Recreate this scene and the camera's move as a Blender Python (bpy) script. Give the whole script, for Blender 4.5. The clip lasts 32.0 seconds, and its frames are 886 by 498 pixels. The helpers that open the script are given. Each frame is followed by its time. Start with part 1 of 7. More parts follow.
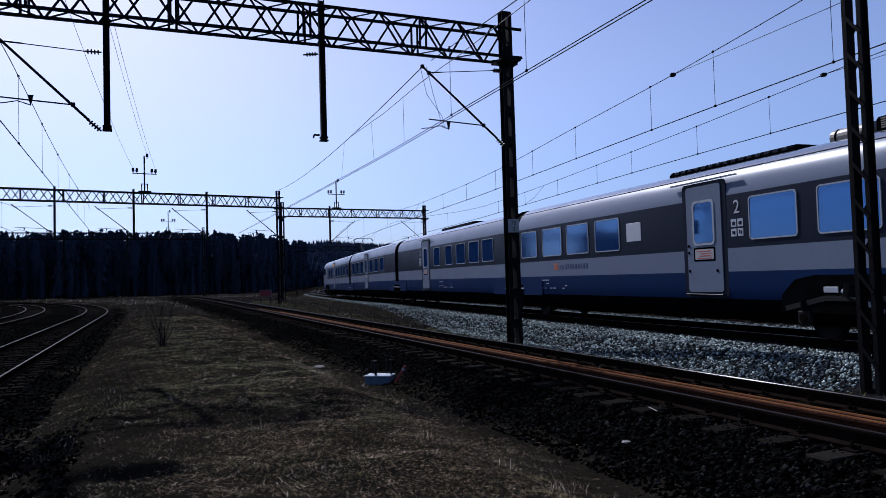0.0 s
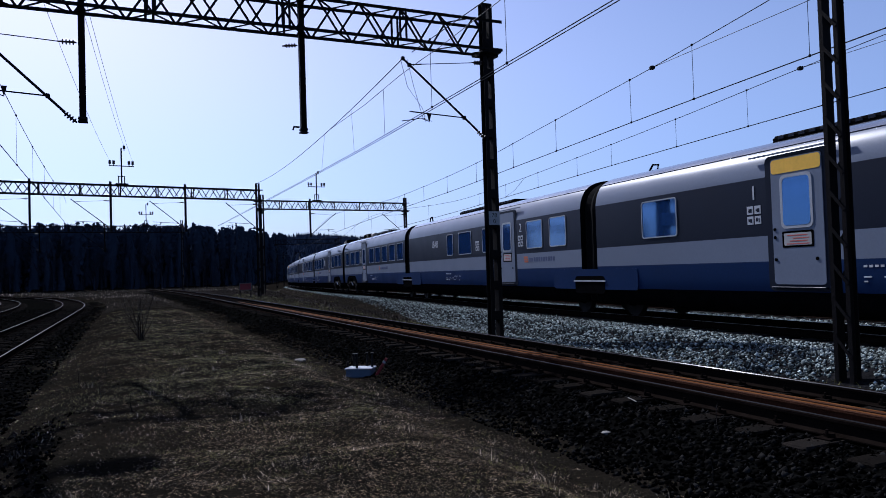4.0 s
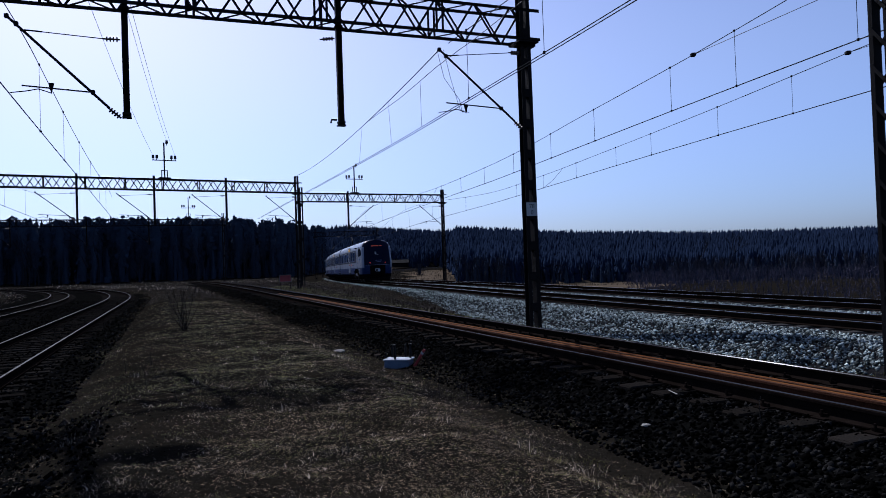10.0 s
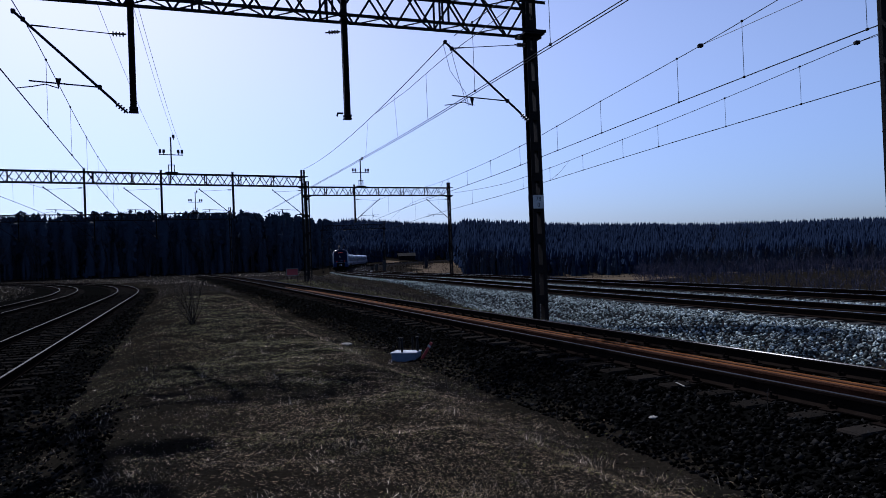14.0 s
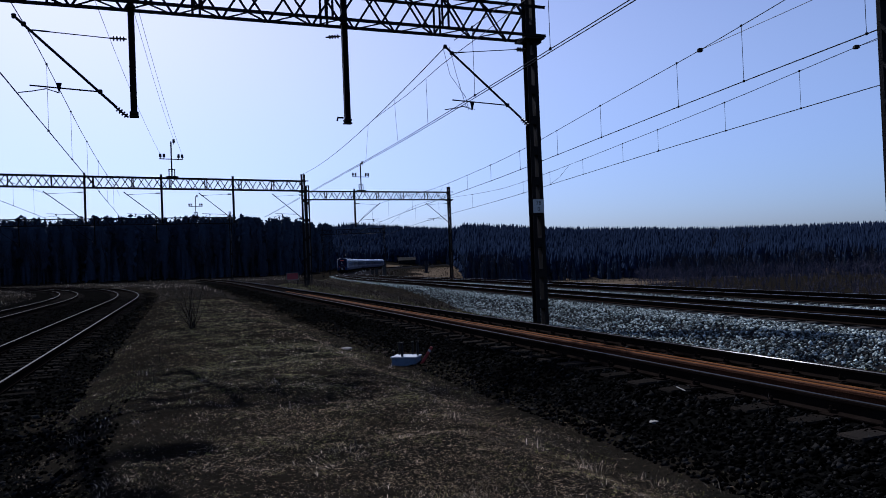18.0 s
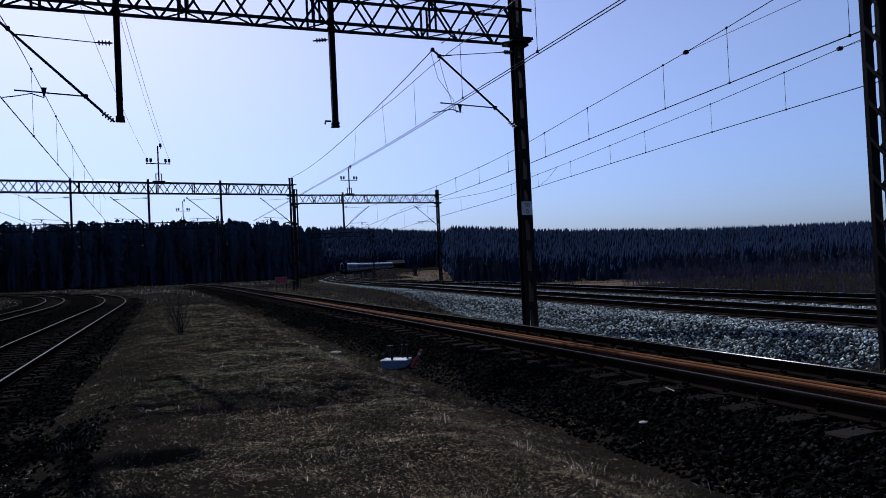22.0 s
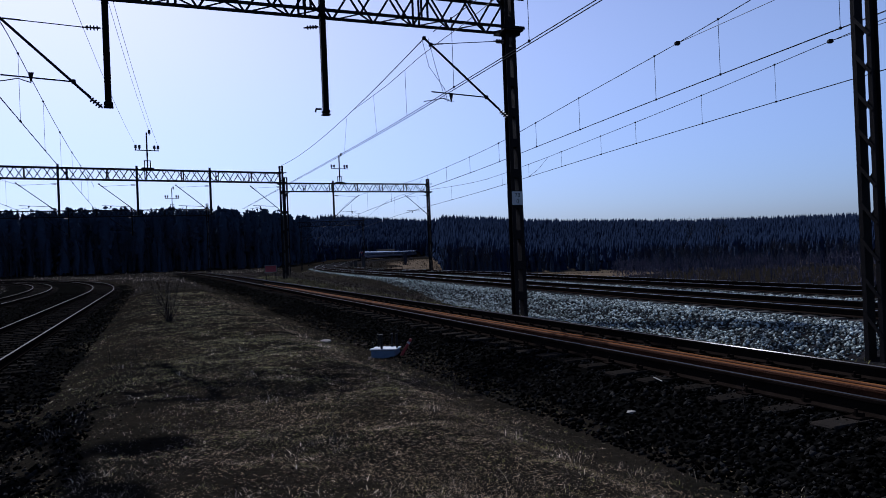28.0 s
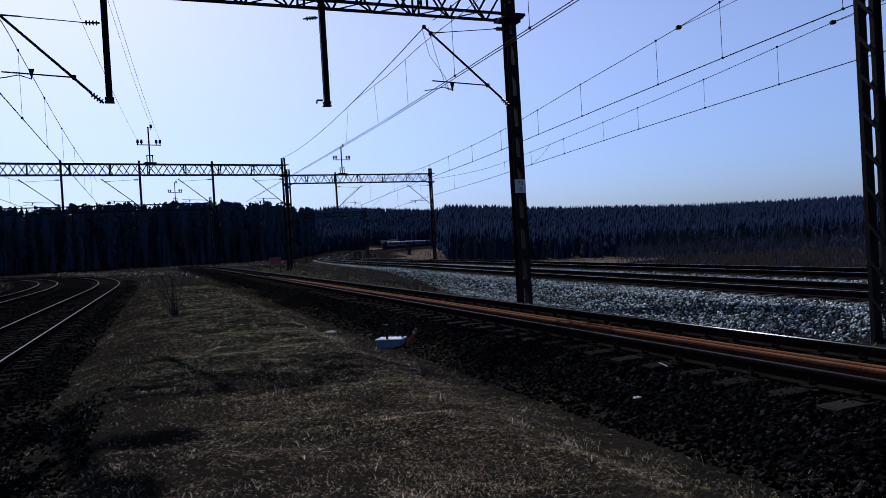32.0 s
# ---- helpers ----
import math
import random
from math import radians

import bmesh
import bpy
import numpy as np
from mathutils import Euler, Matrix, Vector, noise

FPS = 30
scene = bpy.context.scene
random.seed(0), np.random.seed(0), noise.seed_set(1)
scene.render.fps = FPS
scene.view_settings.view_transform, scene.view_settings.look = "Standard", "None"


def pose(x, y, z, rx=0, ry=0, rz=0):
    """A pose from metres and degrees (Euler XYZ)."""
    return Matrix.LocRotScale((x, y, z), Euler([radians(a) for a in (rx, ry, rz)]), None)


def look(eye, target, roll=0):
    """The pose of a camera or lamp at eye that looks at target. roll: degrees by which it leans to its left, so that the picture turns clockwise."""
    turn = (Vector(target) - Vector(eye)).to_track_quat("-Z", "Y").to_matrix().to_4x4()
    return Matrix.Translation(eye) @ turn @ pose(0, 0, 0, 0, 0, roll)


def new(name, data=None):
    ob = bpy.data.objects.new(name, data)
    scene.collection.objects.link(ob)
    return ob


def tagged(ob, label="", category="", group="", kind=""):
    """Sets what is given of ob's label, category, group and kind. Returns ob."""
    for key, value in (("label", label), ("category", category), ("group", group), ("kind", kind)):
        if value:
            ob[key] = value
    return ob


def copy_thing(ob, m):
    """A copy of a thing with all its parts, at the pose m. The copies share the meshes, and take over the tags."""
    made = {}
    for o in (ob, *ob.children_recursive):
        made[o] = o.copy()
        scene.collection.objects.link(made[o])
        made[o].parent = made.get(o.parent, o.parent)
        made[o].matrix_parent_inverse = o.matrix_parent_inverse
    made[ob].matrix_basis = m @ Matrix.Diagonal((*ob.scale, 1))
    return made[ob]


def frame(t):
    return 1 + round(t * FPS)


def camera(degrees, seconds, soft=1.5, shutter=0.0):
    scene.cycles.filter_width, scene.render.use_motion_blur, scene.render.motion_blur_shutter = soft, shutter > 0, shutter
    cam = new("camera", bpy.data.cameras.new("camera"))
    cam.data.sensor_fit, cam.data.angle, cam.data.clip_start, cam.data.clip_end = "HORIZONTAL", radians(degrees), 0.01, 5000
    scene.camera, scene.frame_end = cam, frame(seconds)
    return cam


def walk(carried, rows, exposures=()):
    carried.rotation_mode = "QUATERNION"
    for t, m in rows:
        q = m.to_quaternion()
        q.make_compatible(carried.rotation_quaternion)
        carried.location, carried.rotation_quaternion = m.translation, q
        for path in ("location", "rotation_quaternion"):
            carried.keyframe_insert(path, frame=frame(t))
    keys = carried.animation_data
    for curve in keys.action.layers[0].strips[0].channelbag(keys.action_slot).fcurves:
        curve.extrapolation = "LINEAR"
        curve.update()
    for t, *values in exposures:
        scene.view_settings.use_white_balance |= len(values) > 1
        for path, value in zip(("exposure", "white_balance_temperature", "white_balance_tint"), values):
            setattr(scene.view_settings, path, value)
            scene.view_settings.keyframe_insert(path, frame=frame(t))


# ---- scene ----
# ---- camera: held in the hand, it stays in one place and only turns ----
cam = camera(62.0, 32.0, soft=0.85)
EYE = (0.0, 0.0, 1.6)
# seconds, yaw, pitch, roll
PATH = [
    (0.0, -1.96, 2.27, 1.69), (0.5, -2.30, 2.47, 1.75), (1.0, -2.00, 2.80, 1.71),
    (1.5, -2.31, 2.52, 1.56), (2.0, -2.39, 2.01, 1.42), (2.5, -2.45, 1.60, 1.45),
    (3.0, -2.52, 1.57, 1.42), (3.5, -2.86, 1.74, 1.53), (4.0, -3.44, 1.64, 1.87),
    (4.5, -4.00, 1.61, 1.78), (6.5, -3.96, 2.53, 1.98), (7.0, -3.68, 2.33, 1.99),
    (7.5, -3.11, 1.79, 1.85), (8.0, -1.72, 1.18, 1.92), (8.5, -1.59, 0.95, 1.63),
    (9.0, -1.46, 0.80, 1.91), (9.5, -1.63, 0.58, 1.91), (10.0, -0.53, 1.08, 2.03),
    (10.5, -0.09, 0.73, 2.17), (11.0, -0.07, 0.42, 2.19), (11.5, -0.04, 0.28, 2.24),
    (12.0, -0.01, 0.61, 2.19), (12.5, 0.10, 0.87, 1.98), (13.0, 0.11, 0.96, 2.04),
    (13.5, 0.08, 0.81, 2.12), (14.0, -0.01, 0.56, 2.26), (14.5, -0.04, 0.76, 2.23),
    (16.5, 0.06, 1.17, 2.29), (17.0, 0.03, 1.42, 2.21), (17.5, -0.07, 1.16, 2.23),
    (18.0, -0.00, 0.89, 2.28), (18.5, -0.08, 0.88, 2.22), (19.0, 0.00, 1.20, 2.20),
    (19.5, -0.28, 1.25, 2.18), (20.0, -0.39, 1.19, 2.16), (20.5, -0.50, 1.17, 2.39),
    (21.0, -0.72, 1.32, 2.46), (21.5, -0.80, 1.32, 2.60), (22.0, -0.85, 1.07, 2.74),
    (22.5, -0.83, 0.99, 2.78), (23.0, -0.83, 0.87, 2.82), (23.5, -0.88, 0.75, 2.71),
    (24.0, -0.89, 0.69, 2.58), (24.5, -0.87, 0.72, 2.41), (25.0, -0.86, 0.93, 2.38),
    (25.5, -1.04, 0.93, 2.37), (27.5, -1.62, 0.34, 2.25), (28.0, -1.62, 0.21, 2.36),
    (28.5, -1.55, 0.35, 2.34), (29.0, -1.53, 0.46, 2.43), (29.5, -1.57, 0.42, 2.66),
    (30.0, -1.59, 0.28, 2.66), (30.5, -1.50, 0.10, 2.78), (31.0, -1.53, -0.16, 2.99),
    (31.5, -1.38, -0.30, 3.21), (32.0, -1.33, -0.60, 3.36),
]

STOPS = 0.8
walk(cam, [(t, pose(*EYE, 90 + p, r, y)) for t, y, p, r in PATH],
     [(t, STOPS + e, 5500, 16) for t, e in ((0, -0.05), (2, -0.02), (4, 0.05), (12, 0.03), (17, -0.03), (19, -0.06), (22, -0.07), (24, -0.02), (32, -0.02))])

# ---- sky and sun: high spring sun ahead of the camera, to its left ----
SUN_AZ, SUN_EL = -29.0, 43.3
world = bpy.data.worlds.new("sky")
scene.world = world
world.use_nodes = True
wn, wl = world.node_tree.nodes, world.node_tree.links
sky = wn.new("ShaderNodeTexSky")
sky.sky_type = "NISHITA"
sky.sun_disc = False
sky.sun_elevation, sky.sun_rotation = radians(SUN_EL), radians(SUN_AZ)
sky.air_density, sky.dust_density, sky.ozone_density = 1.0, 1.3, 1.6
wn["Background"].inputs[1].default_value = 0.0625
haze = wn.new("ShaderNodeMix")          # thin spring haze warms the clear sky a little
haze.data_type, haze.blend_type = "RGBA", "MULTIPLY"
haze.inputs["Factor"].default_value = 1.0
height = wn.new("ShaderNodeSeparateXYZ")
wl.new(wn.new("ShaderNodeTexCoord").outputs["Generated"], height.inputs[0])
rise = wn.new("ShaderNodeMapRange")
rise.interpolation_type = "SMOOTHSTEP"
rise.inputs["From Min"].default_value, rise.inputs["From Max"].default_value = -0.02, 0.3
wl.new(height.outputs["Z"], rise.inputs["Value"])
layer = wn.new("ShaderNodeMix")         # bluish ground haze below, clear air above
layer.data_type = "RGBA"
layer.inputs["A"].default_value, layer.inputs["B"].default_value = (0.57, 0.705, 1.05, 1), (1.045, 0.97, 1.045, 1)
wl.new(rise.outputs["Result"], layer.inputs["Factor"])
wl.new(layer.outputs["Result"], haze.inputs["B"])
wl.new(sky.outputs[0], haze.inputs["A"])
wl.new(haze.outputs["Result"], wn["Background"].inputs[0])
sun = new("sun", bpy.data.lights.new("sun", "SUN"))
sun.data.energy, sun.data.angle, sun.data.color = 3.3, radians(0.53), (1.0, 0.95, 0.88)
ca, sa, ce, se = math.cos(radians(SUN_AZ)), math.sin(radians(SUN_AZ)), math.cos(radians(SUN_EL)), math.sin(radians(SUN_EL))
sun.matrix_world = look((sa * ce * 100, ca * ce * 100, se * 100), (0, 0, 0))


# ---- materials ----
def material(name, color, rough=0.7, metal=0.0, vary=0.25, scale=6.0, fine=60.0, bump=0.15, second=None, island=0.0, per_object=0.0, spec=0.5,
             coat=0.0, tint=None, skew=1.0):
    """A surface with stains at a large scale, grain at a fine one, and a fine relief."""
    m = bpy.data.materials.new(name)
    m.use_nodes = True
    n, l = m.node_tree.nodes, m.node_tree.links
    b = n["Principled BSDF"]
    b.inputs["Metallic"].default_value = metal
    b.inputs["Specular IOR Level"].default_value = spec
    if tint:
        b.inputs["Specular Tint"].default_value = (*tint, 1)
    b.inputs["Coat Weight"].default_value = coat
    b.inputs["Coat Roughness"].default_value = 0.08
    co = n.new("ShaderNodeTexCoord")
    big, small = n.new("ShaderNodeTexNoise"), n.new("ShaderNodeTexNoise")
    big.inputs["Scale"].default_value, big.inputs["Detail"].default_value = scale, 5
    small.inputs["Scale"].default_value, small.inputs["Detail"].default_value = fine, 3
    for t in (big, small):
        l.new(co.outputs["Object"], t.inputs["Vector"])
    ramp = n.new("ShaderNodeMapRange")
    ramp.inputs["From Min"].default_value, ramp.inputs["From Max"].default_value = 0.35, 0.68
    l.new(big.outputs["Fac"], ramp.inputs["Value"])
    mix = n.new("ShaderNodeMix")
    mix.data_type = "RGBA"
    other = second or tuple(c * (1 - vary) for c in color)
    mix.inputs["A"].default_value, mix.inputs["B"].default_value = (*color, 1), (*other, 1)
    l.new(ramp.outputs["Result"], mix.inputs["Factor"])
    hsv = n.new("ShaderNodeHueSaturation")
    l.new(mix.outputs["Result"], hsv.inputs["Color"])
    val = n.new("ShaderNodeMapRange")
    val.inputs["From Min"].default_value, val.inputs["From Max"].default_value = 0.3, 0.7
    val.inputs["To Min"].default_value, val.inputs["To Max"].default_value = 1 - vary * 0.6, 1 + vary * 0.6
    l.new(small.outputs["Fac"], val.inputs["Value"])
    last = val.outputs["Result"]
    if island or per_object:
        src = n.new("ShaderNodeNewGeometry").outputs["Random Per Island"] if island else n.new("ShaderNodeObjectInfo").outputs["Random"]
        amount = island or per_object
        r2 = n.new("ShaderNodeMapRange")
        r2.inputs["To Min"].default_value, r2.inputs["To Max"].default_value = 1 - amount, 1 + amount * (2 * skew - 1)
        pw = n.new("ShaderNodeMath")
        pw.operation = "POWER"
        pw.inputs[1].default_value = skew
        l.new(src, pw.inputs[0])
        l.new(pw.outputs["Value"], r2.inputs["Value"])
        mul = n.new("ShaderNodeMath")
        mul.operation = "MULTIPLY"
        l.new(last, mul.inputs[0])
        l.new(r2.outputs["Result"], mul.inputs[1])
        last = mul.outputs["Value"]
    l.new(last, hsv.inputs["Value"])
    l.new(hsv.outputs["Color"], b.inputs["Base Color"])
    rr = n.new("ShaderNodeMapRange")
    rr.inputs["To Min"].default_value, rr.inputs["To Max"].default_value = max(rough - 0.12, 0.03), min(rough + 0.12, 1)
    l.new(big.outputs["Fac"], rr.inputs["Value"])
    l.new(rr.outputs["Result"], b.inputs["Roughness"])
    if bump:
        bp = n.new("ShaderNodeBump")
        bp.inputs["Strength"].default_value, bp.inputs["Distance"].default_value = bump, 0.02
        l.new(small.outputs["Fac"], bp.inputs["Height"])
        l.new(bp.outputs["Normal"], b.inputs["Normal"])
    return m


def glowing(name, color, strength):
    m = bpy.data.materials.new(name)
    m.use_nodes = True
    b = m.node_tree.nodes["Principled BSDF"]
    b.inputs["Base Color"].default_value = (*[c * 0.3 for c in color], 1)
    b.inputs["Emission Color"].default_value = (*color, 1)
    b.inputs["Emission Strength"].default_value = strength
    return m


M_STEEL = material("painted_mast_steel", (0.0075, 0.0071, 0.0074), 0.6, 0.0, 0.5, 3, 50, 0.3, second=(0.0105, 0.0085, 0.0082), spec=0.03)
M_WIRE = material("weathered_copper_wire", (0.01, 0.01, 0.011), 0.6, 0.0, 0.2, 3, 30, 0.0, spec=0.05)
M_INSUL = material("brown_glazed_porcelain", (0.03, 0.018, 0.014), 0.5, 0, 0.2, 5, 40, 0.0, spec=0.15)
M_RAILTOP = material("polished_rail_head", (0.13, 0.13, 0.135), 0.33, 1.0, 0.2, 2, 40, 0.05)
M_RAIL = material("dark_rusty_rail_side", (0.008, 0.006, 0.005), 0.85, 0.0, 0.4, 4, 60, 0.3, spec=0)
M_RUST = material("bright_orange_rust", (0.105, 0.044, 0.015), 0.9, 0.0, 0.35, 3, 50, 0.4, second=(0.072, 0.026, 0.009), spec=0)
M_SLEEPER = material("old_creosoted_wood_sleeper", (0.0095, 0.0086, 0.0076), 0.9, 0, 0.4, 5, 70, 0.5, second=(0.012, 0.01, 0.0085), per_object=0.35, spec=0)
M_CONCRETE = material("grey_concrete_sleeper", (0.033, 0.031, 0.03), 0.9, 0, 0.3, 5, 70, 0.3, per_object=0.25, spec=0)
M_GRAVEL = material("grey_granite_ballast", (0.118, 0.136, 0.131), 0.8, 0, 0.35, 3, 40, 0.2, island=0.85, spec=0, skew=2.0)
# bed painted far darker than its stones, for the shade in their gaps
M_GRAVELBED = material("gap_shade_ballast_bed", (0.012, 0.012, 0.013), 0.95, 0, 0.5, 9, 34, 1.0, spec=0)
M_OLDSTONE = material("sooty_old_ballast", (0.003, 0.0029, 0.0028), 0.85, 0, 0.4, 3, 40, 0.3, island=0.8, spec=0, skew=4.0)
M_OLDBED = material("old_ballast_bed", (0.003, 0.003, 0.0028), 0.95, 0, 0.5, 7, 30, 1.0, spec=0)
M_GROUND = material("dry_soil_and_thatch", (0.0104, 0.0086, 0.0064), 0.95, 0, 0.45, 0.6, 22, 0.8, second=(0.0046, 0.0046, 0.0038), spec=0)
M_BLADE = material("dead_grass_blades", (0.225, 0.182, 0.142), 0.75, 0, 0.3, 1.2, 20, 0.0, second=(0.05, 0.038, 0.024), island=0.8, spec=0.05, skew=3.2)
M_LITTER = material("matted_grass_litter", (0.13, 0.098, 0.064), 0.85, 0, 0.3, 0.9, 20, 0.0, second=(0.036, 0.028, 0.017), island=0.75, spec=0, skew=2.0)
M_STRAW = material("bleached_straw", (0.16, 0.132, 0.1), 0.7, 0, 0.3, 1.2, 20, 0.0, island=0.5, spec=0.1)
M_GREEN = material("young_green_grass", (0.094, 0.088, 0.017), 0.7, 0, 0.3, 1.2, 20, 0.0, island=0.5, spec=0.1)
M_BROWNWEED = material("brown_dead_weeds", (0.027, 0.0185, 0.0125), 0.8, 0, 0.3, 1.2, 20, 0.0, island=0.5, spec=0.05)
M_TWIG = material("bare_twig_bark", (0.014, 0.0115, 0.01), 0.85, 0, 0.3, 8, 60, 0.2, spec=0.1)
# needle colour carries the blue of aerial haze
M_CONIFER = material("needles_haze_blue", (0.024, 0.033, 0.05), 0.9, 0, 0.2, 0.2, 4, 0.0, island=0.15, spec=0)
# hill copy of the needles, darkened for self-shading and tinted blue for haze
M_HILLSHADE = material("hill_needles_shade_haze", (0.0092, 0.0148, 0.031), 0.9, 0, 0.2, 0.2, 4, 0.0, island=0.1, spec=0)
M_BARE = material("bare_branches", (0.022, 0.022, 0.027), 0.9, 0, 0.3, 0.2, 4, 0.0, island=0.4, spec=0)
# twig colour shifted to blue-grey, with the valley's haze painted in
M_BRUSH = material("brush_twigs_haze_blue", (0.052, 0.05, 0.07), 0.9, 0, 0.3, 0.2, 4, 0.0, island=0.4, spec=0)
M_FIELD = material("dry_meadow", (0.07, 0.053, 0.037), 0.95, 0, 0.4, 0.05, 1.5, 0.3, second=(0.05, 0.04, 0.027), spec=0)
# train
M_WHITE = material("silver_grey_train_paint", (0.135, 0.155, 0.2), 0.32, 0, 0.06, 0.8, 25, 0.0, coat=0.0, spec=0.12)
M_BAND = material("graphite_train_paint", (0.0115, 0.0145, 0.0245), 0.35, 0, 0.08, 0.8, 25, 0.0, coat=0.0, spec=0.06)
M_BLUE = material("navy_train_paint", (0.007, 0.019, 0.062), 0.35, 0, 0.12, 0.8, 25, 0.0, coat=0.0, spec=0.06)
M_ROOF = material("silver_train_roof", (0.3, 0.315, 0.35), 0.16, 0.75, 0.1, 0.8, 12, 0.05)
M_BLACK = material("black_underframe", (0.004, 0.004, 0.0045), 0.8, 0, 0.4, 3, 30, 0.2, spec=0)
M_GLASS = material("tinted_train_glass", (0.01, 0.03, 0.1), 0.0, 0, 0.1, 0.5, 3, 0.0, spec=0.5, tint=(0.26, 0.52, 1.0))
M_GLASS.node_tree.nodes["Principled BSDF"].inputs["IOR"].default_value = 3.0      # mirror-coated sun glass
M_CABGLASS = material("cab_side_glass", (0.012, 0.016, 0.028), 0.06, 0, 0.1, 0.5, 3, 0.0, spec=0.3, tint=(0.6, 0.75, 1.0))
M_TANK = material("cream_tank_paint", (0.22, 0.2, 0.165), 0.45, 0, 0.2, 2, 20, 0.05, spec=0.2)
M_MASK = material("gloss_black_cab_mask", (0.0025, 0.004, 0.014), 0.12, 0, 0.1, 0.5, 3, 0.0, coat=0.0, spec=0.05)
M_FRAME = material("bright_window_frame", (0.34, 0.35, 0.37), 0.3, 0.0, 0.1, 3, 30, 0.0, spec=0.2)
M_RUBBER = material("black_rubber_gangway", (0.0045, 0.0045, 0.005), 0.85, 0, 0.3, 3, 30, 0.1, spec=0.02)
M_YELLOW = material("first_class_yellow", (0.75, 0.42, 0.02), 0.4, 0, 0.08, 2, 20, 0.0)
M_LETTER = material("white_lettering", (0.4, 0.41, 0.43), 0.5, 0, 0.05, 3, 20, 0.0)
M_INK = material("dark_blue_lettering", (0.03, 0.04, 0.1), 0.5, 0, 0.05, 3, 20, 0.0)
M_ORANGE = material("orange_logo", (0.4, 0.1, 0.03), 0.5, 0, 0.05, 3, 20, 0.0)
M_TEAL = material("pale_blue_lettering", (0.05, 0.13, 0.22), 0.5, 0, 0.05, 3, 20, 0.0)
# shaded copy of the orange rust, for the spare rails' flanks
M_RUSTSHADE = material("rust_flank_shade", (0.05, 0.02, 0.01), 0.9, 0.0, 0.35, 3, 50, 0.4, spec=0.05)
M_WHEEL = material("steel_wheel", (0.012, 0.011, 0.011), 0.7, 0.0, 0.3, 4, 30, 0.1, spec=0.1)
M_SIDINGTOP = material("worn_siding_rail_head", (0.04, 0.04, 0.043), 0.17, 0.0, 0.25, 2, 40, 0.05, spec=0.011)
M_YARDTOP = material("dull_worn_rail_head", (0.015, 0.0145, 0.014), 0.5, 0.0, 0.3, 2, 40, 0.05, spec=0.02)
M_TAIL = glowing("red_tail_light", (1.0, 0.05, 0.04), 0.2)
M_LED = glowing("red_led_display", (1.0, 0.15, 0.07), 0.1)
M_NOTICE = material("pale_notice", (0.3, 0.3, 0.29), 0.6, 0, 0.1, 6, 40, 0.0)
M_NOTICERED = material("red_notice_print", (0.4, 0.05, 0.03), 0.6, 0, 0.1, 6, 40, 0.0)
M_DARKTIE = material("tarry_sleeper", (0.01, 0.009, 0.008), 0.9, 0, 0.4, 5, 70, 0.5, spec=0, per_object=0.35)
# small things
M_WHITEBOX = material("white_plastic", (0.25, 0.27, 0.3), 0.5, 0, 0.12, 6, 40, 0.05)
# sides of the white box, with their blue shade put into the colour
M_BOXSHADE = material("box_side_shade", (0.085, 0.12, 0.165), 0.5, 0, 0.15, 6, 40, 0.05, spec=0.2)
M_PEG = material("black_plastic", (0.006, 0.006, 0.007), 0.6, 0, 0.2, 6, 40, 0.05, spec=0.1)
M_RED = material("faded_red_paint", (0.2, 0.013, 0.015), 0.6, 0, 0.2, 5, 40, 0.05)
M_SIGN = material("enamel_white_plate", (0.32, 0.32, 0.31), 0.4, 0, 0.2, 6, 40, 0.0)
M_SIGNINK = material("black_plate_lettering", (0.015, 0.015, 0.015), 0.5, 0, 0.1, 6, 40, 0.0)
M_LUMP = material("earthy_rubble", (0.035, 0.029, 0.024), 0.9, 0, 0.3, 9, 60, 0.4, spec=0)
M_PALEWALL = material("weathered_grey_boards", (0.011, 0.011, 0.012), 0.9, 0, 0.3, 0.6, 12, 0.1, spec=0)
M_SHEDROOF = material("dark_tarred_roof", (0.004, 0.0045, 0.006), 0.85, 0, 0.3, 0.8, 12, 0.1, spec=0.05)
M_STONE = material("pale_concrete_rubble", (0.12, 0.112, 0.1), 0.85, 0, 0.25, 9, 60, 0.3)


